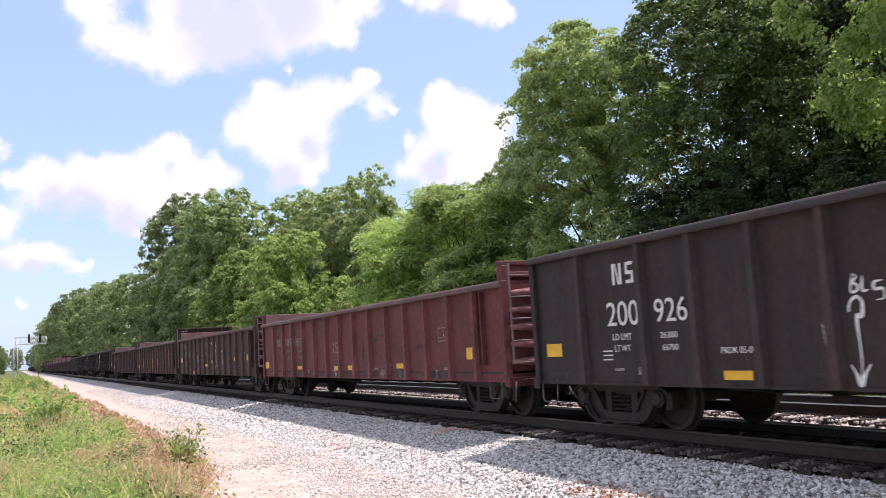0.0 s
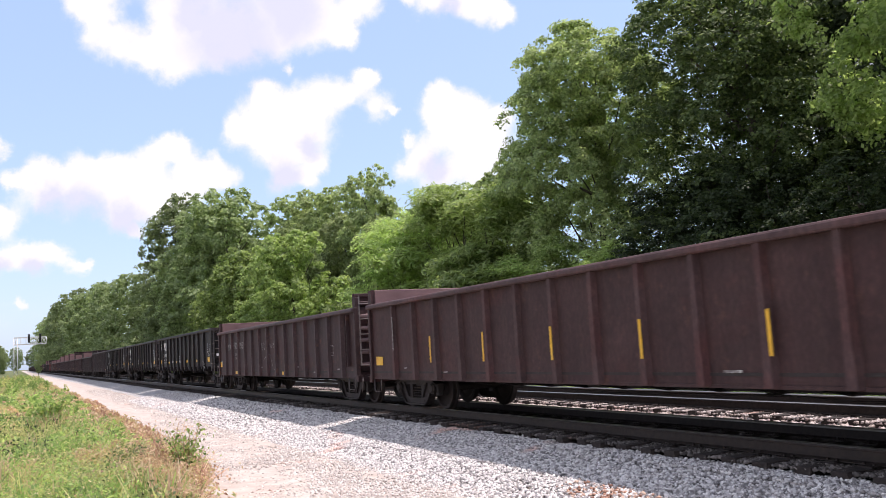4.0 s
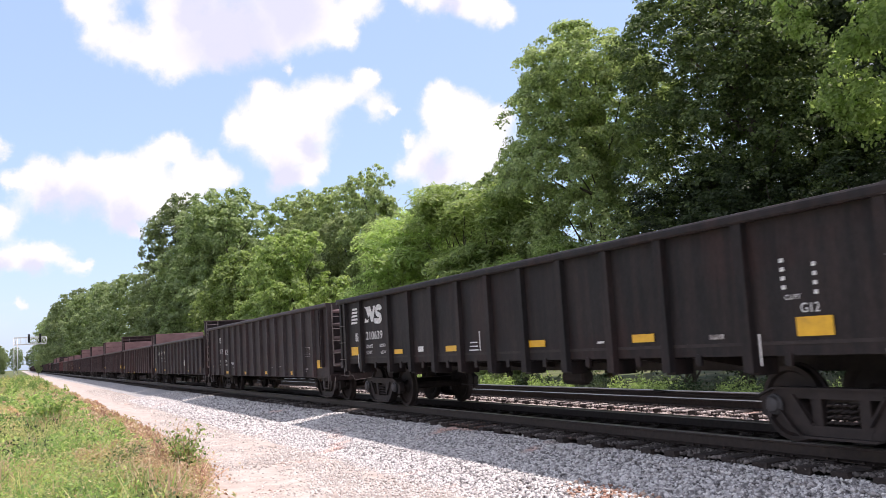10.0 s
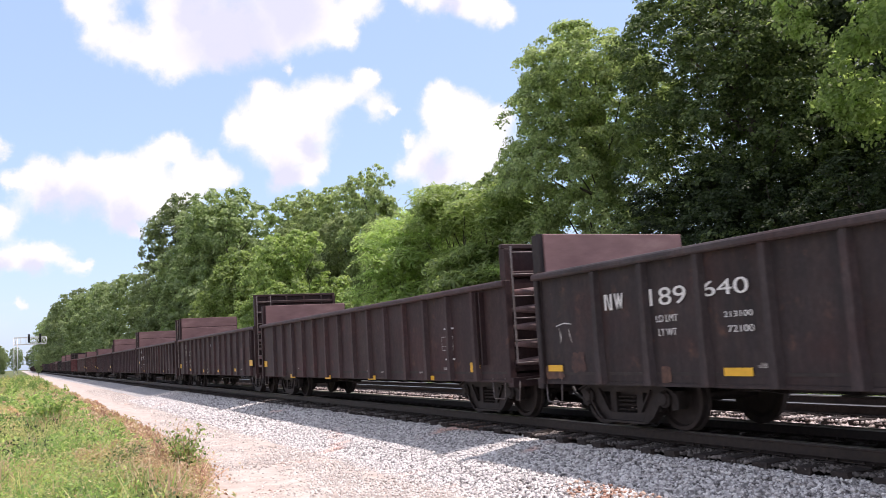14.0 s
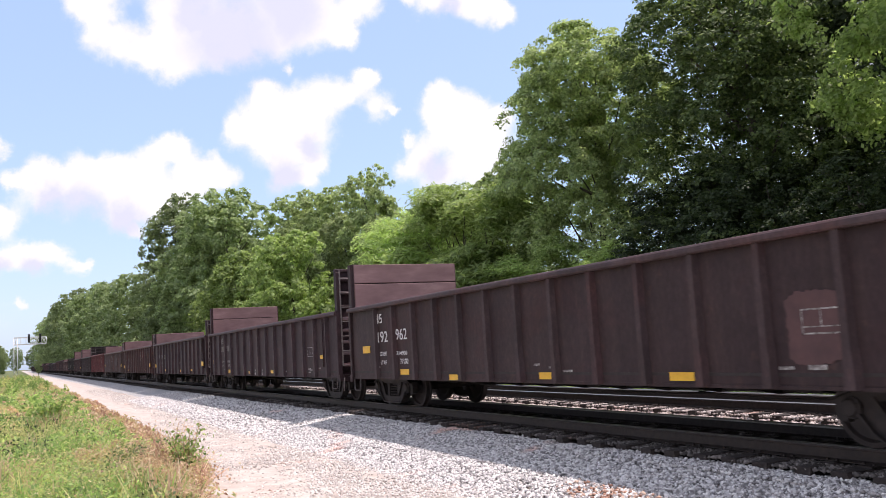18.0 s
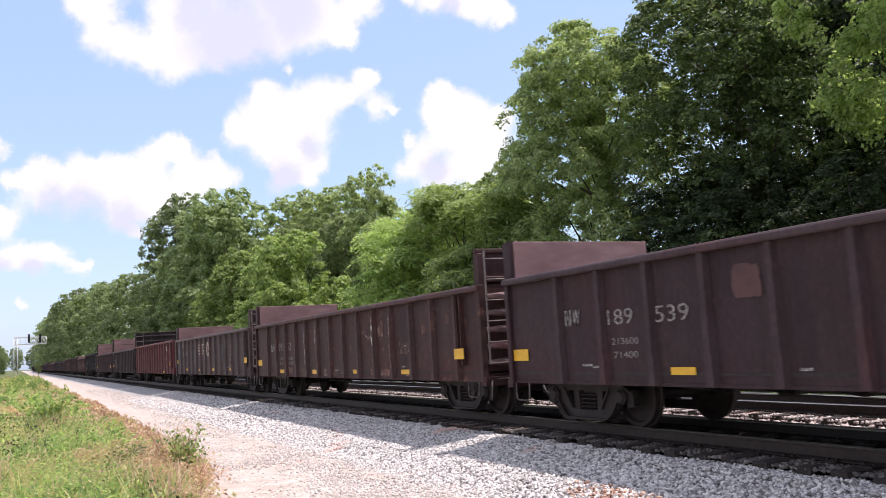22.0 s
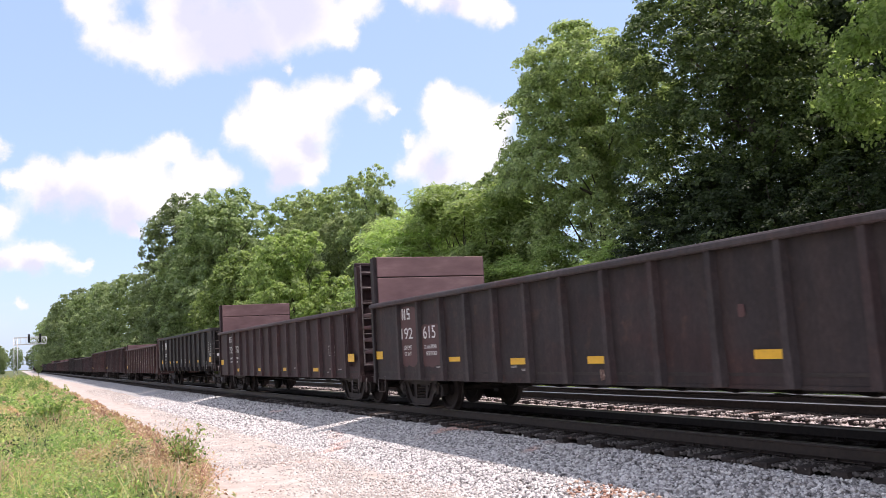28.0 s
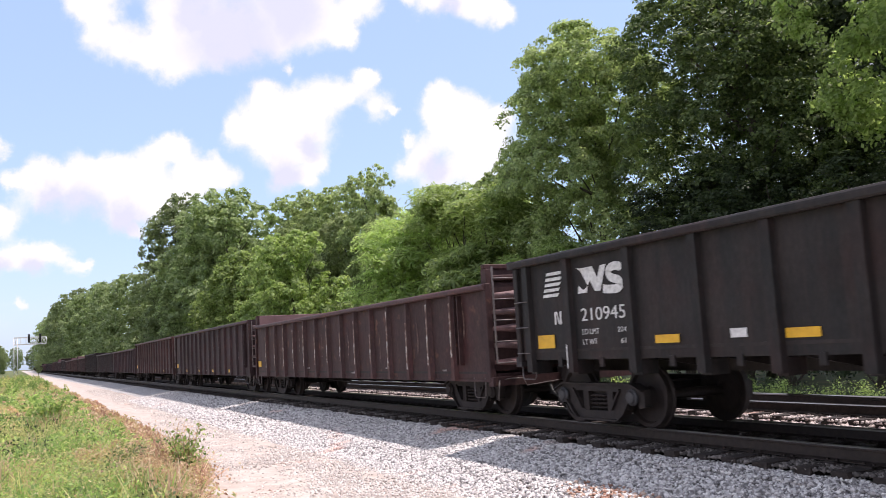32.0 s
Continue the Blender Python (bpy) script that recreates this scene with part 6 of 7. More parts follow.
def stones(name, label, n, area, size, zfun, mat, seed, lift=0.3, fade=(0.0, 0.0), patchy=None):
    """Loose broken stones strewn over an area (x0, x1, y0, y1)."""
    rs = np.random.RandomState(seed)
    x0, x1, y0, y1 = area
    base = np.array([(1, 0, 0), (-1, 0, 0), (0, 1, 0), (0, -1, 0), (0, 0, 1), (0, 0, -1)], dtype=float)
    tri = np.array([(0, 2, 4), (2, 1, 4), (1, 3, 4), (3, 0, 4), (2, 0, 5), (1, 2, 5), (3, 1, 5), (0, 3, 5)])
    px, py = rs.uniform(x0, x1, n), rs.uniform(y0, y1, n)
    # thin out towards the borders and in bare places
    keep = np.ones(n, dtype=bool)
    for q, lo, hi, f in ((px, x0, x1, fade[0]), (py, y0, y1, fade[1])):
        if f:
            keep &= rs.uniform(0, 1, n) < np.clip(np.minimum(q - lo, hi - q) / f, 0, 1)
    if patchy is not None:
        keep &= np.array([noise.noise((a * 0.5, b * 1.4, 4.4)) + 0.5 * noise.noise((a * 2.1, b * 3.1, 1.4)) for a, b in zip(px, py)]) > patchy + rs.uniform(-0.7, 0.7, n)
    px, py = px[keep], py[keep]
    n = len(px)
    pz = np.array([zfun(a, b) for a, b in zip(px, py)])
    s = rs.uniform(size[0], size[1], (n, 1, 1)) * rs.uniform(0.65, 1.25, (n, 6, 1))
    v = base[None] * s
    v[:, :, 2] *= 0.75
    a, b = rs.uniform(0, 6.28, n), rs.uniform(-0.9, 0.9, n)
    ca, sa, cb, sb = np.cos(a)[:, None], np.sin(a)[:, None], np.cos(b)[:, None], np.sin(b)[:, None]
    X, Y, Z = v[:, :, 0], v[:, :, 1], v[:, :, 2]
    X, Z = X * cb + Z * sb, -X * sb + Z * cb
    X, Y = X * ca - Y * sa, X * sa + Y * ca
    V = np.stack([X + px[:, None], Y + py[:, None], Z + (pz + size[1] * lift)[:, None]], axis=2).reshape(-1, 3)
    F = (tri[None] + (np.arange(n) * 6)[:, None, None]).reshape(-1, 3)
    return tagged(new(name, raw_mesh(name, V, F, mat)), label, "stones", kind="stuff")


def bed_height(x, y):
    if y < 7.5:
        return -0.30 - 0.145 * (7.5 - y) ** 1.05
    return -0.30 - 0.12 * max(0.0, min(abs(y - TRACK[0]), abs(y - TRACK[1])) - 1.6)


def build_stones():
    stones("ballast_stones", "loose grey and white crushed ballast stones", 46000, (-24, -4.5, 5.2, 7.86), (0.02, 0.043), bed_height, M["stone"], 1)
    stones("ballast_stones", "loose grey and white crushed ballast stones", 18000, (-50, -22, 5.2, 7.9), (0.035, 0.062), bed_height, M["stone"], 2)
    stones("ballast_stones", "sunlit crushed stones between the two tracks", 12000, (-40, -6, 10.2, 12.1), (0.03, 0.055), bed_height, M["pink"], 3)
    stones("ballast_stones", "pale crushed stones on the far shoulder", 7000, (-45, -6, 14.0, 15.9), (0.035, 0.065), lambda x, y: -0.30 - 0.42 * max(0.0, y - 14.9) - 0.05, M["stone"], 12)
    stones("ballast_stones", "crushed stones between the rails", 9000, (-30, -5, 8.1, 10.2), (0.035, 0.06), lambda x, y: -0.285, M["oily"], 4)
    stones("ballast_stones", "grey crushed stones round the tie ends", 8000, (-26, -4.5, 7.35, 7.88), (0.02, 0.043), lambda x, y: -0.292 + 0.03 * noise.noise((x * 2.3, y * 2.0, 6.0)), M["stone"], 11)
    stones("ballast_stones", "oil-stained ballast stones between the tie ends", 10000, (-32, -4.5, 7.82, 8.35), (0.022, 0.043), lambda x, y: -0.226 + 0.025 * noise.noise((x * 1.9, y * 3.0, 8.0)), M["oily"], 9)
    stones("ballast_stones", "rust-stained stones on the ballast slope", 420, (-9.6, -7.6, 5.9, 6.6), (0.022, 0.042), lambda x, y: bed_height(x, y) + 0.015, M["orange"], 10, 0.3, (0.9, 0.3))
    stones("ballast_stones", "sunlit crushed stones of the second track", 34000, (-42, -4, 11.9, 14.9), (0.026, 0.044), lambda x, y: -0.228, M["pink"], 8)
    stones("road_gravel", "pale loose gravel on the service road", 30000, (-34, -5, 2.6, 6.2), (0.012, 0.026), lambda x, y: ground_z(y), M["gravel"], 5, 0.2, (6, 0.8), -0.05)
    stones("road_gravel", "white crushed stones spilled over the service road", 16000, (-20, -3, 3.6, 6.3), (0.018, 0.036), lambda x, y: ground_z(y), M["gravel"], 6, 0.2, (5, 0.7), -0.2)
    stones("road_gravel", "white crushed stones spilled over the service road", 12000, (-80, -10, 4.4, 6.3), (0.02, 0.045), lambda x, y: ground_z(y), M["gravel"], 7, 0.2, (9, 0.7), -0.1)


build_stones()


# ---- plants ----
def leaves(centres, normals, size, rs, droop=0.2, slim=0.55, lift=0.55):
    """One folded leaf (four corners) at each centre. Returns verts and faces."""
    n = len(centres)
    nrm = normals + rs.normal(0, 0.45, (n, 3))
    nrm[:, 2] += lift
    nrm /= np.linalg.norm(nrm, axis=1, keepdims=True) + 1e-9
    ref = rs.normal(0, 1, (n, 3))
    u = np.cross(nrm, ref)
    u /= np.linalg.norm(u, axis=1, keepdims=True) + 1e-9
    w = np.cross(nrm, u)
    s = (rs.uniform(0.65, 1.3, (n, 1)) * size)
    a = centres - u * s * 0.5
    b = centres + w * s * slim * 0.5 - nrm * s * droop * 0.3
    c = centres + u * s * 0.5 - nrm * s * droop
    d = centres - w * s * slim * 0.5 - nrm * s * droop * 0.3
    V = np.stack([a, b, c, d], axis=1).reshape(-1, 3)
    F = np.arange(4 * n).reshape(-1, 4)
    return V, F


def crown_points(lobes, n, rs, inner=0.15, gap=-0.12, grain=0.55, clump=0.6, each=48, thin=0.0, fronds=0):
    """Places and normals of leaves: rounded tufts crowd the outside of overlapping lobes (x, y, z, rx, ry, rz), broken by gaps.
    With fronds the leaves of a tuft stand along arching stems instead."""
    lobes = np.asarray(lobes, dtype=float)
    size = lobes[:, 3] * lobes[:, 4] + lobes[:, 4] * lobes[:, 5]
    m = int(n / each * 5) + 40
    pick = rs.choice(len(lobes), m, p=size / size.sum())
    d = rs.normal(0, 1, (m, 3)) + np.array([0, 0, 0.25])
    d /= np.linalg.norm(d, axis=1, keepdims=True)
    deep = rs.uniform(0, 1, m) < inner
    rad = np.where(deep[:, None], rs.uniform(0.35, 0.85, (m, 1)), 0.93 + rs.normal(0, 0.06, (m, 1)))
    P = lobes[pick, :3] + d * rad * lobes[pick, 3:6]
    # most tufts grow where the light reaches, outside the other lobes
    buried = (np.linalg.norm((P[:, None, :] - lobes[None, :, :3]) / lobes[None, :, 3:6], axis=2) < 0.78).sum(axis=1)
    keep, zmin, zmax = [], P[:, 2].min(), P[:, 2].max()
    for p, b, dd in zip(P, buried, deep):
        v = Vector(p)
        low = max(0.0, 0.62 - (p[2] - zmin) / (zmax - zmin))
        keep.append((dd or b < 1) and noise.noise(v * grain) + 0.6 * noise.noise(v * grain * 2.7) > gap + thin * low)
    keep = np.array(keep)
    P, d = P[keep][:n // each], d[keep][:n // each]
    k = len(P)
    wide = clump * rs.uniform(0.6, 1.3, (k, 1, 1))
    out = d[:, None, :] * 0.55 + np.array([0, 0, 0.5])
    if fronds:
        a = rs.uniform(0, 6.28, (k, 1)) + np.repeat(np.arange(fronds) * 6.283 / fronds, each // fronds)[None]
        run_out = np.tile(np.linspace(0.15, 1.0, each // fronds), fronds)[None] * rs.uniform(0.85, 1.1, a.shape)
        off = np.stack([np.cos(a) * run_out, np.sin(a) * run_out, 0.55 * run_out - 0.75 * run_out ** 2], axis=2) * wide * 1.5 + rs.normal(0, 0.05, (*a.shape, 3))
        u = np.stack([np.cos(a) * run_out, np.sin(a) * run_out, np.ones(a.shape)], axis=2)
    else:
        u = rs.normal(0, 0.62, (k, each, 3)) + out
        u /= np.linalg.norm(u, axis=2, keepdims=True) + 1e-9
        off = u * wide * rs.uniform(0.45, 1.0, (k, each, 1)) * np.array([1.0, 1.0, 0.72])
    return (P[:, None, :] + off).reshape(-1, 3), u.reshape(-1, 3)


def tree_blobs(rng, height, width, base, n, flat=0.8):
    """Overlapping lobes that fill an uneven crown envelope."""
    out = []
    for k in range(n):
        f = (k + rng.random()) / n
        z = base + (height - base) * (0.10 + 0.82 * f)
        prof = math.sin(math.pi * (0.20 + 0.68 * f)) ** 0.6
        s = width * rng.uniform(0.16, 0.27) * (0.7 + 0.3 * prof)
        r = max(0.0, width * 0.5 * prof - s * 0.75) * rng.uniform(0.45, 1.0)
        a = rng.uniform(0, 2 * math.pi)
        out.append((r * math.cos(a), r * math.sin(a), z, s * rng.uniform(0.85, 1.2), s * rng.uniform(0.85, 1.2), s * flat * rng.uniform(0.75, 1.05)))
    return out


def trunk_bmesh(rng, height, base, blobs, r0, limbs=12):
    bm = bmesh.new()
    lean = Vector((rng.uniform(-0.06, 0.06), rng.uniform(-0.06, 0.06), 1))
    top = height * 0.82
    pts = [Vector((lean.x * z + 0.12 * math.sin(z * 0.7), lean.y * z + 0.12 * math.cos(z * 0.9) - 0.12, z)) for z in np.linspace(-0.3, top, 9)]
    tube(bm, pts, [r0 * (1.25 - 1.12 * i / 8) if i else r0 * 1.6 for i in range(9)], 8)
    for b in rng.sample(blobs, min(limbs, len(blobs))):
        z0 = max(base * 0.6, min(top * 0.9, b[2] - rng.uniform(1.0, 3.0)))
        i = int((z0 + 0.3) / (top + 0.3) * 8)
        p0, p2 = pts[max(0, min(8, i))], Vector(b[:3])
        p1 = p0.lerp(p2, 0.5) + Vector((0, 0, -0.35))
        tube(bm, [p0, p0.lerp(p1, 0.6), p1, p1.lerp(p2, 0.6), p2], [r0 * 0.36, r0 * 0.30, r0 * 0.22, r0 * 0.14, r0 * 0.05], 5)
    return bm


TREES = {}


def tree_kind(key, seed, height, width, base, lobe_count, leaf_count, leaf_size, mat, r0=0.25, inner=0.15, slim=0.72, flat=0.85, gap=-0.12, grain=0.55, lift=0.35, clump=0.6, each=48, thin=0.0, fronds=0, limbs=16):
    rng, rs = random.Random(seed), np.random.RandomState(seed)
    lobes = tree_blobs(rng, height, width, base, lobe_count, flat)
    P, D = crown_points(lobes, leaf_count, rs, inner, gap, grain, clump, each, thin, fronds)
    V, F = leaves(P, D, leaf_size, rs, slim=slim, lift=lift)
    TREES[key] = (mesh_of("trunk", trunk_bmesh(rng, height, base, lobes, r0, limbs), M["bark"]), raw_mesh("crown", V, F, mat))


def tree(key, x, y, turn, scale, label, name="tree", tall=1.0):
    ob = thing(name, label, "tree" if name == "tree" else "bush", "trees along the line" if name == "tree" else "bushes along the line", at=(x, y, ground_z(y) - 0.05))
    ob.rotation_euler = (0, 0, radians(turn))
    ob.scale = (scale, scale, scale * tall)
    t, c = TREES[key]
    part("trunk", t, None, ob)
    part("crown", c, None, ob)
    return ob


def build_trees():
    tree_kind("oak", 11, 27, 15, 2.5, 56, 150000, 0.20, M["leaf_oak"], 0.42, 0.35, gap=-0.24, grain=0.45, clump=0.66, each=66)
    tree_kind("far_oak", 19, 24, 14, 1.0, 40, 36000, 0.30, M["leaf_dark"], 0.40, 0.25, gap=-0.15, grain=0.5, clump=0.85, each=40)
    tree_kind("maple", 12, 18.6, 11.4, 3.2, 46, 120000, 0.17, M["leaf_maple"], 0.24, 0.18, gap=-0.12, grain=0.6, clump=0.58, each=66, thin=0.95, limbs=34)
    tree_kind("linden", 23, 20, 9.5, 4.5, 34, 80000, 0.165, M["leaf_linden"], 0.3, 0.12, gap=0.02, grain=0.55, clump=0.56, each=60)
    tree_kind("sumac", 13, 11, 7.0, 1.0, 24, 28000, 0.33, M["leaf_sumac"], 0.12, 0.12, 0.30, 0.7, gap=0.0, grain=0.9, clump=0.66, each=42, fronds=7)
    tree_kind("poplar", 14, 18.5, 9.0, 2.0, 36, 40000, 0.27, M["leaf_light"], 0.22, 0.28, gap=-0.14, grain=0.7, clump=0.55, each=46)
    tree_kind("elm", 15, 22, 12.5, 1.0, 42, 40000, 0.36, M["leaf_far"], 0.3, 0.28, gap=-0.15, grain=0.5, clump=0.85, each=46)
    tree_kind("round", 16, 12.0, 9.0, 0.2, 30, 30000, 0.27, M["leaf_mid"], 0.18, 0.25, gap=-0.15, grain=0.7, clump=0.6, each=46)
    tree_kind("bush", 17, 4.2, 5.0, 0.1, 14, 8000, 0.18, M["leaf"], 0.07, 0.2, gap=-0.15, grain=0.8, clump=0.45, each=30)
    tree_kind("wood", 18, 25, 17.0, 0.5, 44, 20000, 0.58, M["leaf_far"], 0.4, 0.2, gap=-0.15, grain=0.4, clump=1.3, each=36)
    dark, mid, light = "tall broadleaf tree with a dense dark green crown", "broadleaf tree with a full green crown", "slender tree with pale green leaves"
    # the great trees beside the second track
    tree("oak", -26.2, 28, 0, 0.84, dark, tall=0.86)
    tree("linden", -14.3, 23.6, 80, 1.0, "tall broadleaf tree with sunlit leaves", tall=1.05)
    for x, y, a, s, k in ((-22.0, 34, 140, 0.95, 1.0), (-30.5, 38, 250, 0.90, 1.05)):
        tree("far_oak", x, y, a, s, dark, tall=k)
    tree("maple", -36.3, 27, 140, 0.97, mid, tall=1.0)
    # these lower crowns carry the shade under the oak in their leaf colour
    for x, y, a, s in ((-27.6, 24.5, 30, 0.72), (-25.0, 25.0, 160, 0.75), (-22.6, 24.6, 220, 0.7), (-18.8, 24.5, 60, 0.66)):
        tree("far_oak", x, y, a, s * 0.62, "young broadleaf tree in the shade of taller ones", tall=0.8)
    for x, y, a, s in ((-41.0, 23.5, 0, 1.04), (-45.5, 24, 120, 1.10), (-50.5, 25, 200, 1.16), (-37.6, 22.8, 60, 0.62), (-55, 24, 300, 1.10), (-34.4, 23.8, 140, 0.66), (-31.4, 23.6, 240, 0.60)):
        tree("sumac", x, y, a, s, "small tree with feathery drooping leaves")
    for x, y, a, s in ((-70.8, 28, 0, 0.80), (-79, 28, 100, 0.98), (-87, 28.5, 210, 1.02), (-95, 28.5, 30, 1.10), (-65, 31, 77, 0.76)):
        tree("poplar", x, y, a, s, light, tall=1.22 if x == -70.8 else 1.0)
    for x, y, a, s in ((-58, 30, 15, 0.76), (-62, 26.5, 190, 0.66), (-52, 31, 280, 0.78), (-75, 27, 330, 0.80), (-91, 27, 60, 0.9)):
        tree("poplar", x, y, a, s, light)
    for x, y, a, s in ((-67.0, 20, 0, 0.98), (-77, 20.5, 150, 0.88), (-86, 20, 90, 1.05), (-95, 20.5, 220, 1.0)):
        tree("round", x, y, a, s, "low round tree with bright green leaves")
    for x, y, a, s in ((-104, 23, 10, 1.03), (-113, 22, 130, 1.0), (-127, 20.6, 260, 0.96), (-122, 25, 45, 1.05)):
        tree("elm", x, y, a, s, mid, tall=1.2 if x == -127 else 0.98)
    for x, y, a, s in ((-150, 21, 0, 0.74), (-172, 19.5, 80, 0.74), (-200, 18.5, 160, 0.80), (-235, 17.5, 240, 0.90), (-275, 17.5, 320, 0.98), (-318, 17.2, 40, 1.05), (-365, 17.2, 120, 1.10),
                       (-420, 17.5, 200, 1.18), (-480, 17.5, 280, 1.20), (-560, 17.5, 10, 1.2), (-650, 18, 70, 1.3), (-160, 32, 200, 0.85), (-140, 31, 30, 0.8), (-225, 32, 111, 0.9)):
        tree("wood", x, y, a, s, "woodland tree in full summer leaf")
    for x, y, a, s in ((-330, -6.6, 0, 0.40), (-390, -7.4, 90, 0.46)):
        tree("wood", x, y, a, s, "distant tree on the open side of the line")
    for y, a in ((-30, 20), (-4, 120), (22, 250), (47, 300)):
        tree("wood", -1545, y, a, 1.45, "hazy tree where the line bends out of sight")
    tree("poplar", -275, 5.0, 30, 0.28, "slender young tree far down the line", tall=1.2)
    rng = random.Random(3)
    x = -33.0
    while x > -135:
        tree("bush", x, rng.uniform(18.8, 21.0) if x > -60 else rng.uniform(16.8, 18.6), rng.uniform(0, 360), rng.uniform(0.75, 1.2), "tangled green bush at the wood's edge", "bush")
        x -= rng.uniform(2.6, 4.2)


build_trees()


def blades(name, label, mat, n, area, height, width, seed, edge=None, lean=0.35, dens=None):
    """Grass blades: bent strips of two quads."""
    rs = np.random.RandomState(seed)
    x0, x1, y0, y1 = area
    # thinner with distance
    u = rs.uniform(0, 1, n)
    px = -np.exp(np.log(-x1) + u * (np.log(-x0) - np.log(-x1)))
    py = rs.uniform(y0, y1, n)
    if edge is not None:
        e = np.array([edge(a) for a in px])
        keep = py < e
        px, py = px[keep], py[keep]
    if dens is not None:
        keep = np.array([noise.noise((a * 0.55, b * 0.8, seed)) for a, b in zip(px, py)]) > dens
        px, py = px[keep], py[keep]
    n = len(px)
    grow = 0.75 + 0.5 * np.array([noise.noise((a * 0.3, b * 0.5, 9.1)) for a, b in zip(px, py)]) + rs.uniform(-0.25, 0.35, n)
    h = (height * np.clip(grow, 0.3, 1.6))[:, None]
    w = (width * rs.uniform(0.6, 1.3, n) * np.sqrt(np.maximum(1.0, -px / 22)))[:, None]
    pz = np.array([ground_z(b) + (0.07 * noise.noise((a * 0.35, b * 0.5, 1.3)) if b < 2.6 else 0) for a, b in zip(px, py)])
    P = np.stack([px, py, pz - 0.02], axis=1)
    a = rs.uniform(0, 6.28, n)
    side = np.stack([np.cos(a), np.sin(a), np.zeros(n)], axis=1) * w * 0.5
    fw = np.stack([-np.sin(a), np.cos(a), np.zeros(n)], axis=1) * h * rs.uniform(0.1, 1.0, (n, 1)) * lean
    up = np.array([0, 0, 1.0])[None] * h
    mid, tip = P + up * 0.55 + fw * 0.35, P + up + fw
    V = np.stack([P - side, P + side, mid + side * 0.9, mid - side * 0.9, tip + side * 0.15, tip - side * 0.15], axis=1).reshape(-1, 3)
    k = np.arange(n)[:, None] * 6
    F = np.concatenate([np.concatenate([k, k + 1, k + 2, k + 3], axis=1), np.concatenate([k + 3, k + 2, k + 4, k + 5], axis=1)])
    return tagged(new(name, raw_mesh(name, V, F, mat)), label, "grass", kind="stuff")


def verge(x):
    return 2.75 + verge_bend(x) + 0.28 * noise.noise((x * 0.13, 0, 5)) + 0.16 * noise.noise((x * 0.9, 0, 7))


def leaf_litter(name, label, mat, n, area, reach, size, seed, dens, back=0.0):
    """Small leaves of low weeds, in patches."""
    rs = np.random.RandomState(seed)
    px = -np.exp(rs.uniform(np.log(-area[1]), np.log(-area[0]), n))
    py = rs.uniform(area[2], area[3], n)
    keep = np.array([noise.noise((a * 0.8, b * 1.1, seed)) + 0.5 * noise.noise((a * 2.7, b * 3.1, seed)) for a, b in zip(px, py)]) > dens
    keep &= py < np.array([verge(a) - back for a in px]) + rs.normal(0, 0.12, n)
    px, py = px[keep], py[keep]
    grow = 0.7 + 0.6 * np.array([noise.noise((a * 0.9, b * 1.3, 9.1)) for a, b in zip(px, py)])
    pz = np.array([ground_z(b) for b in py]) + rs.uniform(0.02, 1.0, len(px)) * reach * grow
    V, F = leaves(np.stack([px, py, pz], axis=1), np.tile(np.array([[0, 0, 0.6]]), (len(px), 1)), size * np.clip(-px / 22, 0.55, 1.8)[:, None], rs, slim=0.5)
    tagged(new(name, raw_mesh(name, V, F, mat)), label, "weeds", kind="stuff")


def build_meadow():
    blades("meadow_grass", "rank green and yellow meadow grass", M["blade"], 26000, (-160, -7.5, -5.5, 2.9), 0.36, 0.026, 21, lambda x: verge(x) - 0.5, lean=1.2)
    blades("meadow_grass", "fresh light green grass tufts", M["fresh"], 15000, (-90, -7.5, -5.0, 2.6), 0.36, 0.03, 22, verge, lean=1.2, dens=0.0)
    blades("dry_weeds", "dry reddish brown weeds along the road's edge", M["dry"], 24000, (-110, -12.5, 1.2, 3.1), 0.32, 0.024, 23, verge, lean=1.2, dens=-0.15)
    blades("dry_weeds", "dry straw-coloured stalks in the meadow", M["dry"], 14000, (-90, -9, -4.0, 2.5), 0.46, 0.018, 24, verge, lean=0.8, dens=0.1)
    leaf_litter("leafy_weeds", "low leafy weeds among the grass", M["fresh"], 60000, (-70, -8, -4.5, 2.7), 0.46, 0.085, 31, 0.0, 0.75)
    leaf_litter("leafy_weeds", "yellowish leafy weeds among the grass", M["blade"], 60000, (-70, -8, -4.5, 2.8), 0.42, 0.07, 32, -0.05, 0.6)
    leaf_litter("dry_weeds", "withered brown leaves along the road's edge", M["dry"], 42000, (-90, -8, 1.1, 3.1), 0.40, 0.07, 33, -0.2)
    leaf_litter("dry_weeds", "withered leaves in the meadow", M["dry"], 26000, (-60, -8, -4.0, 2.0), 0.42, 0.065, 34, 0.22)


build_meadow()


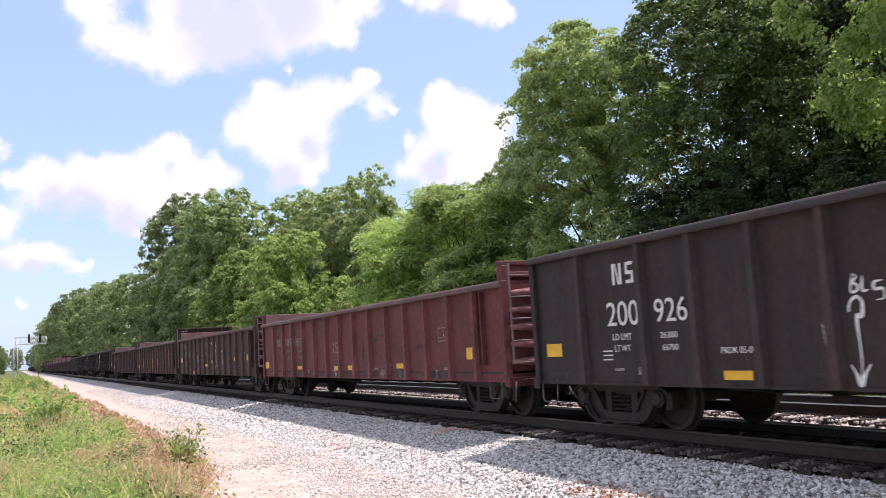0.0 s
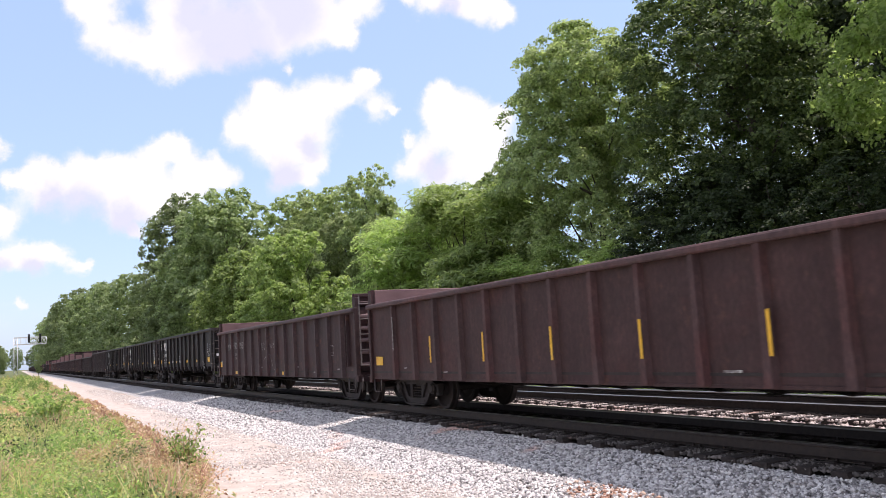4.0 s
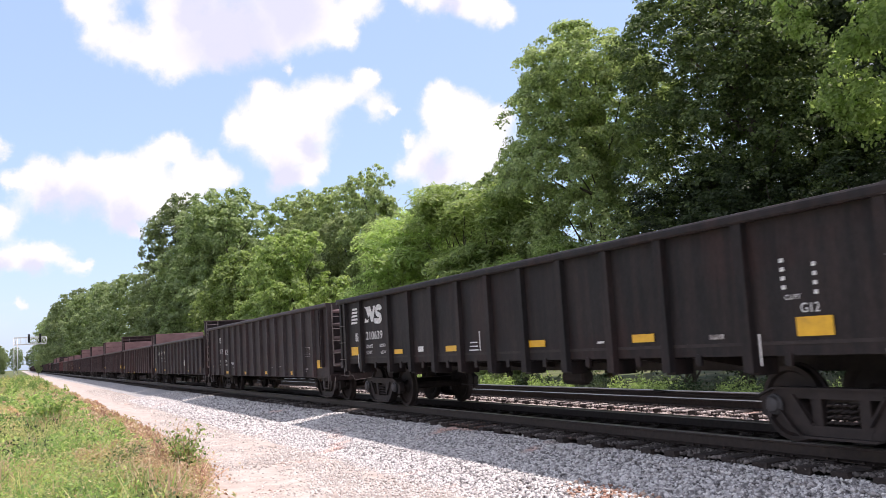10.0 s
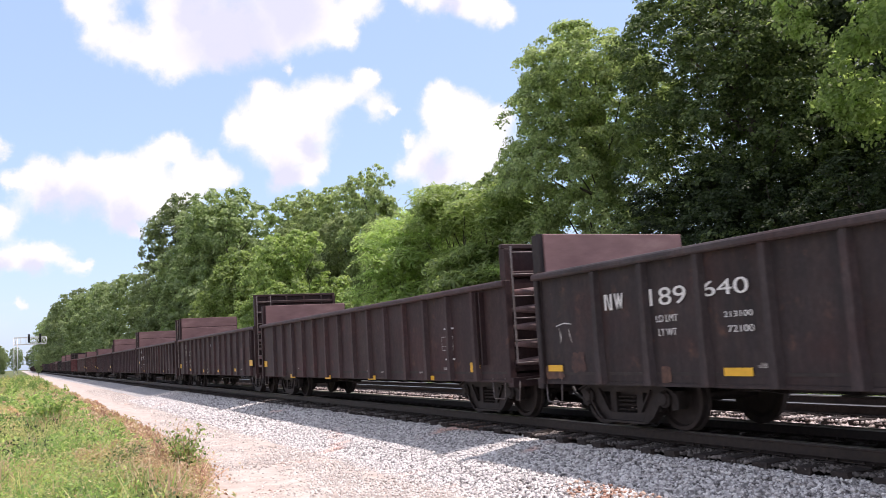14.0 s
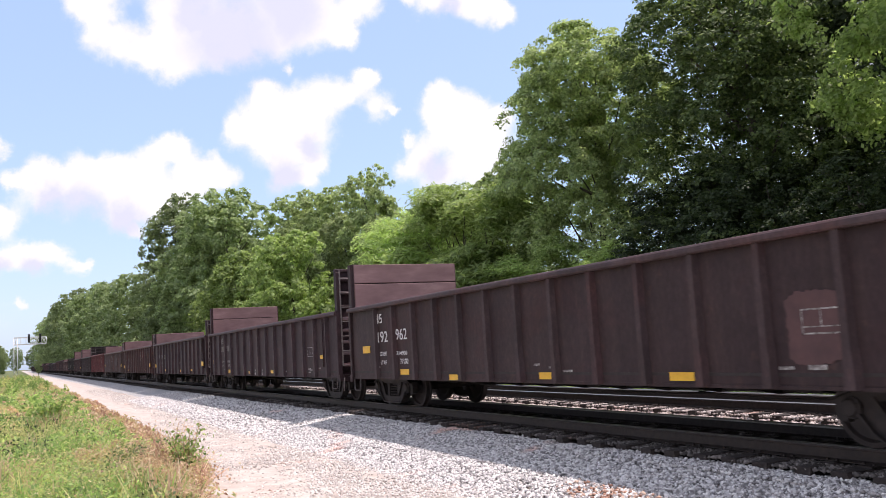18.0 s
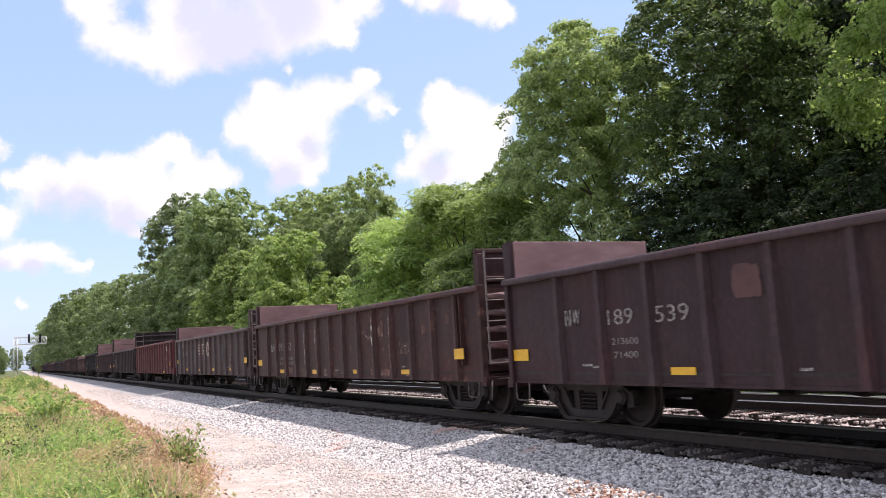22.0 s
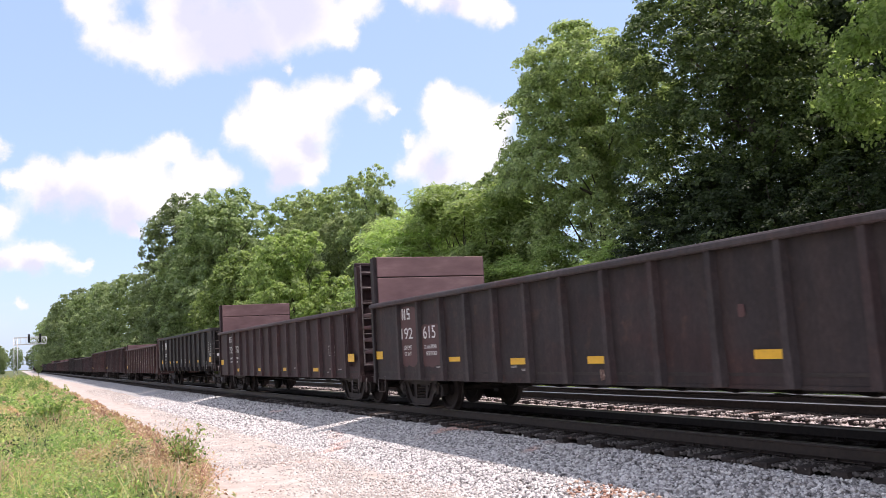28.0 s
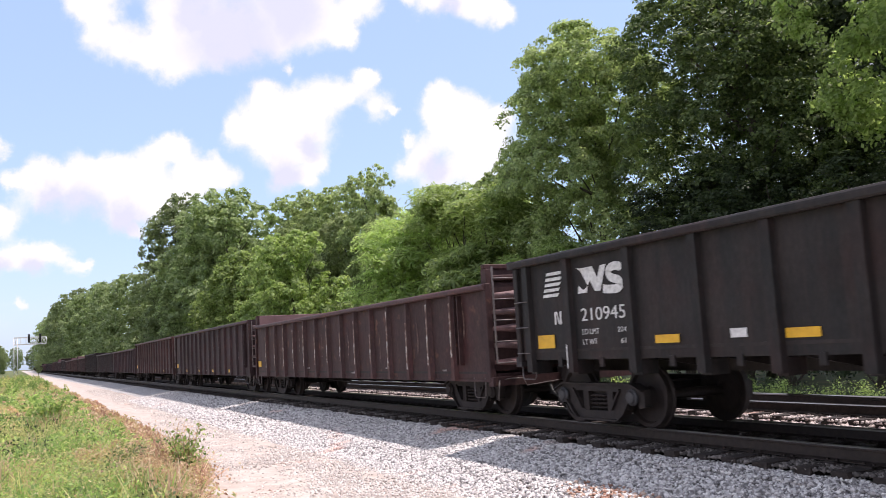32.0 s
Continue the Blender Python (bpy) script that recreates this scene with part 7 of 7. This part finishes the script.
def weed_clumps(name, label, mat, n, area, seed, tall, leaf, back=0.0):
    """Many bushy clumps of weeds, too many to tell apart."""
    rng, rs = random.Random(seed), np.random.RandomState(seed)
    P = []
    for k in range(n):
        for trial in range(12):
            x = -math.exp(rng.uniform(math.log(-area[1]), math.log(-area[0])))
            y = rng.uniform(area[2], area[3])
            if noise.noise((x * 0.35, y * 0.75, seed * 3.7)) > 0.06:
                break
        if y < 5.0:
            y = min(y, verge(x) - back - rng.uniform(0.0, 0.7) ** 1.5)
        r, h = rng.uniform(0.18, 0.42), tall * rng.uniform(0.5, 1.15)
        m = 150
        a, q = rs.uniform(0, 6.28, m), np.sqrt(rs.uniform(0, 1, m))
        z = h * (1 - 0.6 * q * q) * rs.uniform(0.25, 1.05, m)
        P.append(np.stack([x + r * q * np.cos(a), y + r * q * np.sin(a), ground_z(y) + z], axis=1))
    P = np.concatenate(P)
    V, F = leaves(P, np.tile(np.array([[0, 0, 0.2]]), (len(P), 1)), leaf * np.clip(-P[:, :1] / 22, 0.5, 1.8), rs, slim=0.45, lift=0.3)
    tagged(new(name, raw_mesh(name, V, F, mat)), label, "weeds", kind="stuff")


weed_clumps("leafy_weeds", "bushy bright green weeds in the meadow", M["fresh"], 300, (-55, -8.0, -4.0, 2.5), 41, 0.50, 0.10, 0.8)
weed_clumps("leafy_weeds", "yellow-green weeds in the meadow", M["blade"], 240, (-55, -8.0, -4.0, 2.6), 42, 0.48, 0.085, 0.6)
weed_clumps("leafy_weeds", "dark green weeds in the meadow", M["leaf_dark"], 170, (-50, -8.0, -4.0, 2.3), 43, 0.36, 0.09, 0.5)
weed_clumps("dry_weeds", "reddish brown withered weeds by the road", M["dry"], 460, (-60, -9, 1.5, 3.3), 44, 0.46, 0.085)
weed_clumps("leafy_weeds", "low green weeds beyond the second track", M["leaf_mid"], 620, (-60, -7.0, 15.9, 18.4), 51, 0.85, 0.10)
# fringe whose shade is coloured into its leaves
weed_clumps("leafy_weeds", "dark green weeds beyond the second track", M["leaf_dark"], 420, (-60, -7.0, 16.3, 18.8), 52, 0.95, 0.12)
weed_clumps("leafy_weeds", "browning leafy weeds at the road's corner", M["blade"], 70, (-14.5, -8.5, 0.6, 2.3), 48, 0.40, 0.10)
weed_clumps("dry_weeds", "withered leafy weeds at the road's corner", M["dry"], 60, (-14.5, -8.5, 0.8, 2.5), 49, 0.36, 0.09)
weed_clumps("leafy_weeds", "dark leafy weeds at the road's corner", M["leaf"], 40, (-14.5, -8.5, 0.4, 2.2), 50, 0.38, 0.10)
weed_clumps("dry_weeds", "withered reddish weeds in the meadow", M["dry"], 70, (-40, -8, -3.5, 2.0), 45, 0.42, 0.08)


def build_weed(x, y, height, width, n, mat, label, stalks=9, leaf=0.09, seed=1):
    """A tall leafy weed: several stalks with leaves."""
    rng, rs = random.Random(seed), np.random.RandomState(seed)
    ob = thing("tall_weed", label, "weed", "tall weeds at the road's edge", at=(x, y, ground_z(y)))
    bm = bmesh.new()
    P = []
    for k in range(stalks):
        a, r = rng.uniform(0, 6.28), rng.uniform(0.1, 0.5) * width
        h = height * rng.uniform(0.55, 1.0)
        pts = [Vector((0.05 * math.cos(a), 0.05 * math.sin(a), -0.03)), Vector((r * 0.4 * math.cos(a), r * 0.4 * math.sin(a), h * 0.5)), Vector((r * math.cos(a), r * math.sin(a), h))]
        tube(bm, pts, [0.012, 0.009, 0.004], 4)
        for q in range(n // stalks):
            f = rng.uniform(0.15, 1.0)
            p = pts[0].lerp(pts[1], f * 2) if f < 0.5 else pts[1].lerp(pts[2], f * 2 - 1)
            P.append(p + Vector((rng.gauss(0, 0.07), rng.gauss(0, 0.07), rng.gauss(0, 0.03))) * (width / 0.6))
    part("stalks", bm, M["dry"], ob)
    V, F = leaves(np.array([tuple(p) for p in P]), rs.normal(0, 1, (len(P), 3)), leaf, rs, slim=0.6)
    part("leaves", raw_mesh("leaves", V, F, mat), None, ob)


weed_clumps("leafy_weeds", "tall rank weeds far along the verge", M["fresh"], 90, (-150, -50, -6.0, 2.6), 46, 0.9, 0.09)
weed_clumps("leafy_weeds", "tall yellowing weeds far along the verge", M["blade"], 70, (-150, -50, -6.0, 2.8), 47, 0.8, 0.09)
build_weed(-12.35, 2.04, 0.92, 0.8, 1000, M["fresh"], "tall leafy weed with browned tips by the gravel", 18, 0.055, 4)
build_weed(-12.65, 1.86, 0.86, 0.9, 520, M["dry"], "withered brown weed by the gravel", 14, 0.05, 5)
build_weed(-11.75, 2.04, 0.5, 0.9, 520, M["dry"], "withered brown weed by the gravel", 12, 0.05, 8)
build_weed(-22.81, 0.65, 0.86, 0.95, 1500, M["fresh"], "bushy green weed in the meadow", 16, 0.10, 6)
build_weed(-22.0, 0.3, 0.5, 1.2, 900, M["leaf"], "dark green weed in the meadow", 14, 0.08, 7)


# ---- signal bridge far down the line ----
def build_signal():
    x, y0, y1, zb, zt = -330.0, -0.95, 8.6, 9.9, 12.2
    ob = thing("cantilever_signal", "silver lattice signal cantilever over the tracks", "railway signal", at=(x, y0, -0.4))

    def seg(bm, a, b, r=0.07):
        tube(bm, [a, b], r, 5)
    for dy in (0.0, 1.1):
        for dx in (-0.5, 0.5):
            bm = bmesh.new()
            seg(bm, (dx, dy - 0.55, 0), (dx, dy - 0.55, zt + 0.4), 0.14)
            part("mast_leg", bm, M["signal"], ob)
    bm = bmesh.new()
    z = 0.0
    k = 0
    while z < zt - 1.2:
        s = 1 if k % 2 else -1
        for dx in (-0.5, 0.5):
            seg(bm, (dx, -0.55 * s, z), (dx, 0.55 * s, z + 1.2), 0.05)
        for dy in (-0.55, 0.55):
            seg(bm, (-0.5 * s, dy, z), (0.5 * s, dy, z + 1.2), 0.05)
        z += 1.2
        k += 1
    part("mast_lattice", bm, M["signal"], ob)
    span = y1 - y0
    for dx in (-0.5, 0.5):
        for z in (zb + 0.4, zt + 0.4):
            bm = bmesh.new()
            box(bm, dx - 0.12, dx + 0.12, -0.5, span, z - 0.20, z + 0.20)
            part("arm_chord", bm, M["signal"], ob)
    def brace(*ends):
        bm = bmesh.new()
        seg(bm, *ends, 0.095)
        part("arm_brace", bm, M["signal"], ob)
    for k in range(7):
        a, b = span * k / 6, span * (k + 1) / 6
        for dx in (-0.5, 0.5):
            brace((dx, a, zb + 0.4), (dx, a, zt + 0.4))
            if 2 < k < 6:
                brace((dx, a, zb + 0.4), (dx, b, zt + 0.4))
                brace((dx, b, zb + 0.4), (dx, a, zt + 0.4))
    bm = bmesh.new()
    box(bm, -0.55, 0.55, 2.0, span, zb + 0.52, zb + 0.60)
    part("walkway", bm, M["signal"], ob)
    for yy in (4.1, 7.6):
        bm = bmesh.new()
        box(bm, 0.6, 0.75, yy - 0.35, yy + 0.35, zb + 0.9, zt + 1.5)
        head = part("signal_head", bevelled(bm, 0.05), M["black"], ob, "black signal head")
        for k in range(3):
            bm = bmesh.new()
            lathe(bm, [(0.16, 0), (0.16, 0.3), (0.14, 0.3), (0.14, 0.02)], 10)
            hood = part("hood", bm, M["black"], head)
            hood.matrix_basis = Matrix.Translation((0.75, yy, zb + 1.4 + 0.75 * k)) @ Matrix.Rotation(-math.pi / 2, 4, "Z")


build_signal()


# ---- what moves ----
def motions():
    rows_t = [0.0, 4.0, 8.0, 12.0, 16.0, 20.0, 24.0, 28.0, SECONDS]
    for i, car in enumerate(TRAIN):
        x0 = car.location.x
        walk(car, [(t, pose(x0 + run(t), TRACK[0], 0)) for t in rows_t])
    # wheels roll while they are near enough to be seen turning
    for w, x, front in WHEELS:
        rows, turn, last = [], 0.0, None
        for k in range(int(SECONDS * FPS) + 1):
            t = k / FPS
            at = front + x + run(t)
            if -30.0 < at < -2.0:
                if last is None:
                    last, first = at, t
                    if t > 0:
                        rows.append((0.0, pose(x, 0, WHEEL_R)))
                turn += math.degrees((at - last) / WHEEL_R)
                last = at
                rows.append((t, pose(x, 0, WHEEL_R, 0, turn % 360, 0)))
        if rows:
            if rows[-1][0] < SECONDS:
                rows.append((SECONDS, rows[-1][1]))
            walk(w, rows)


motions()
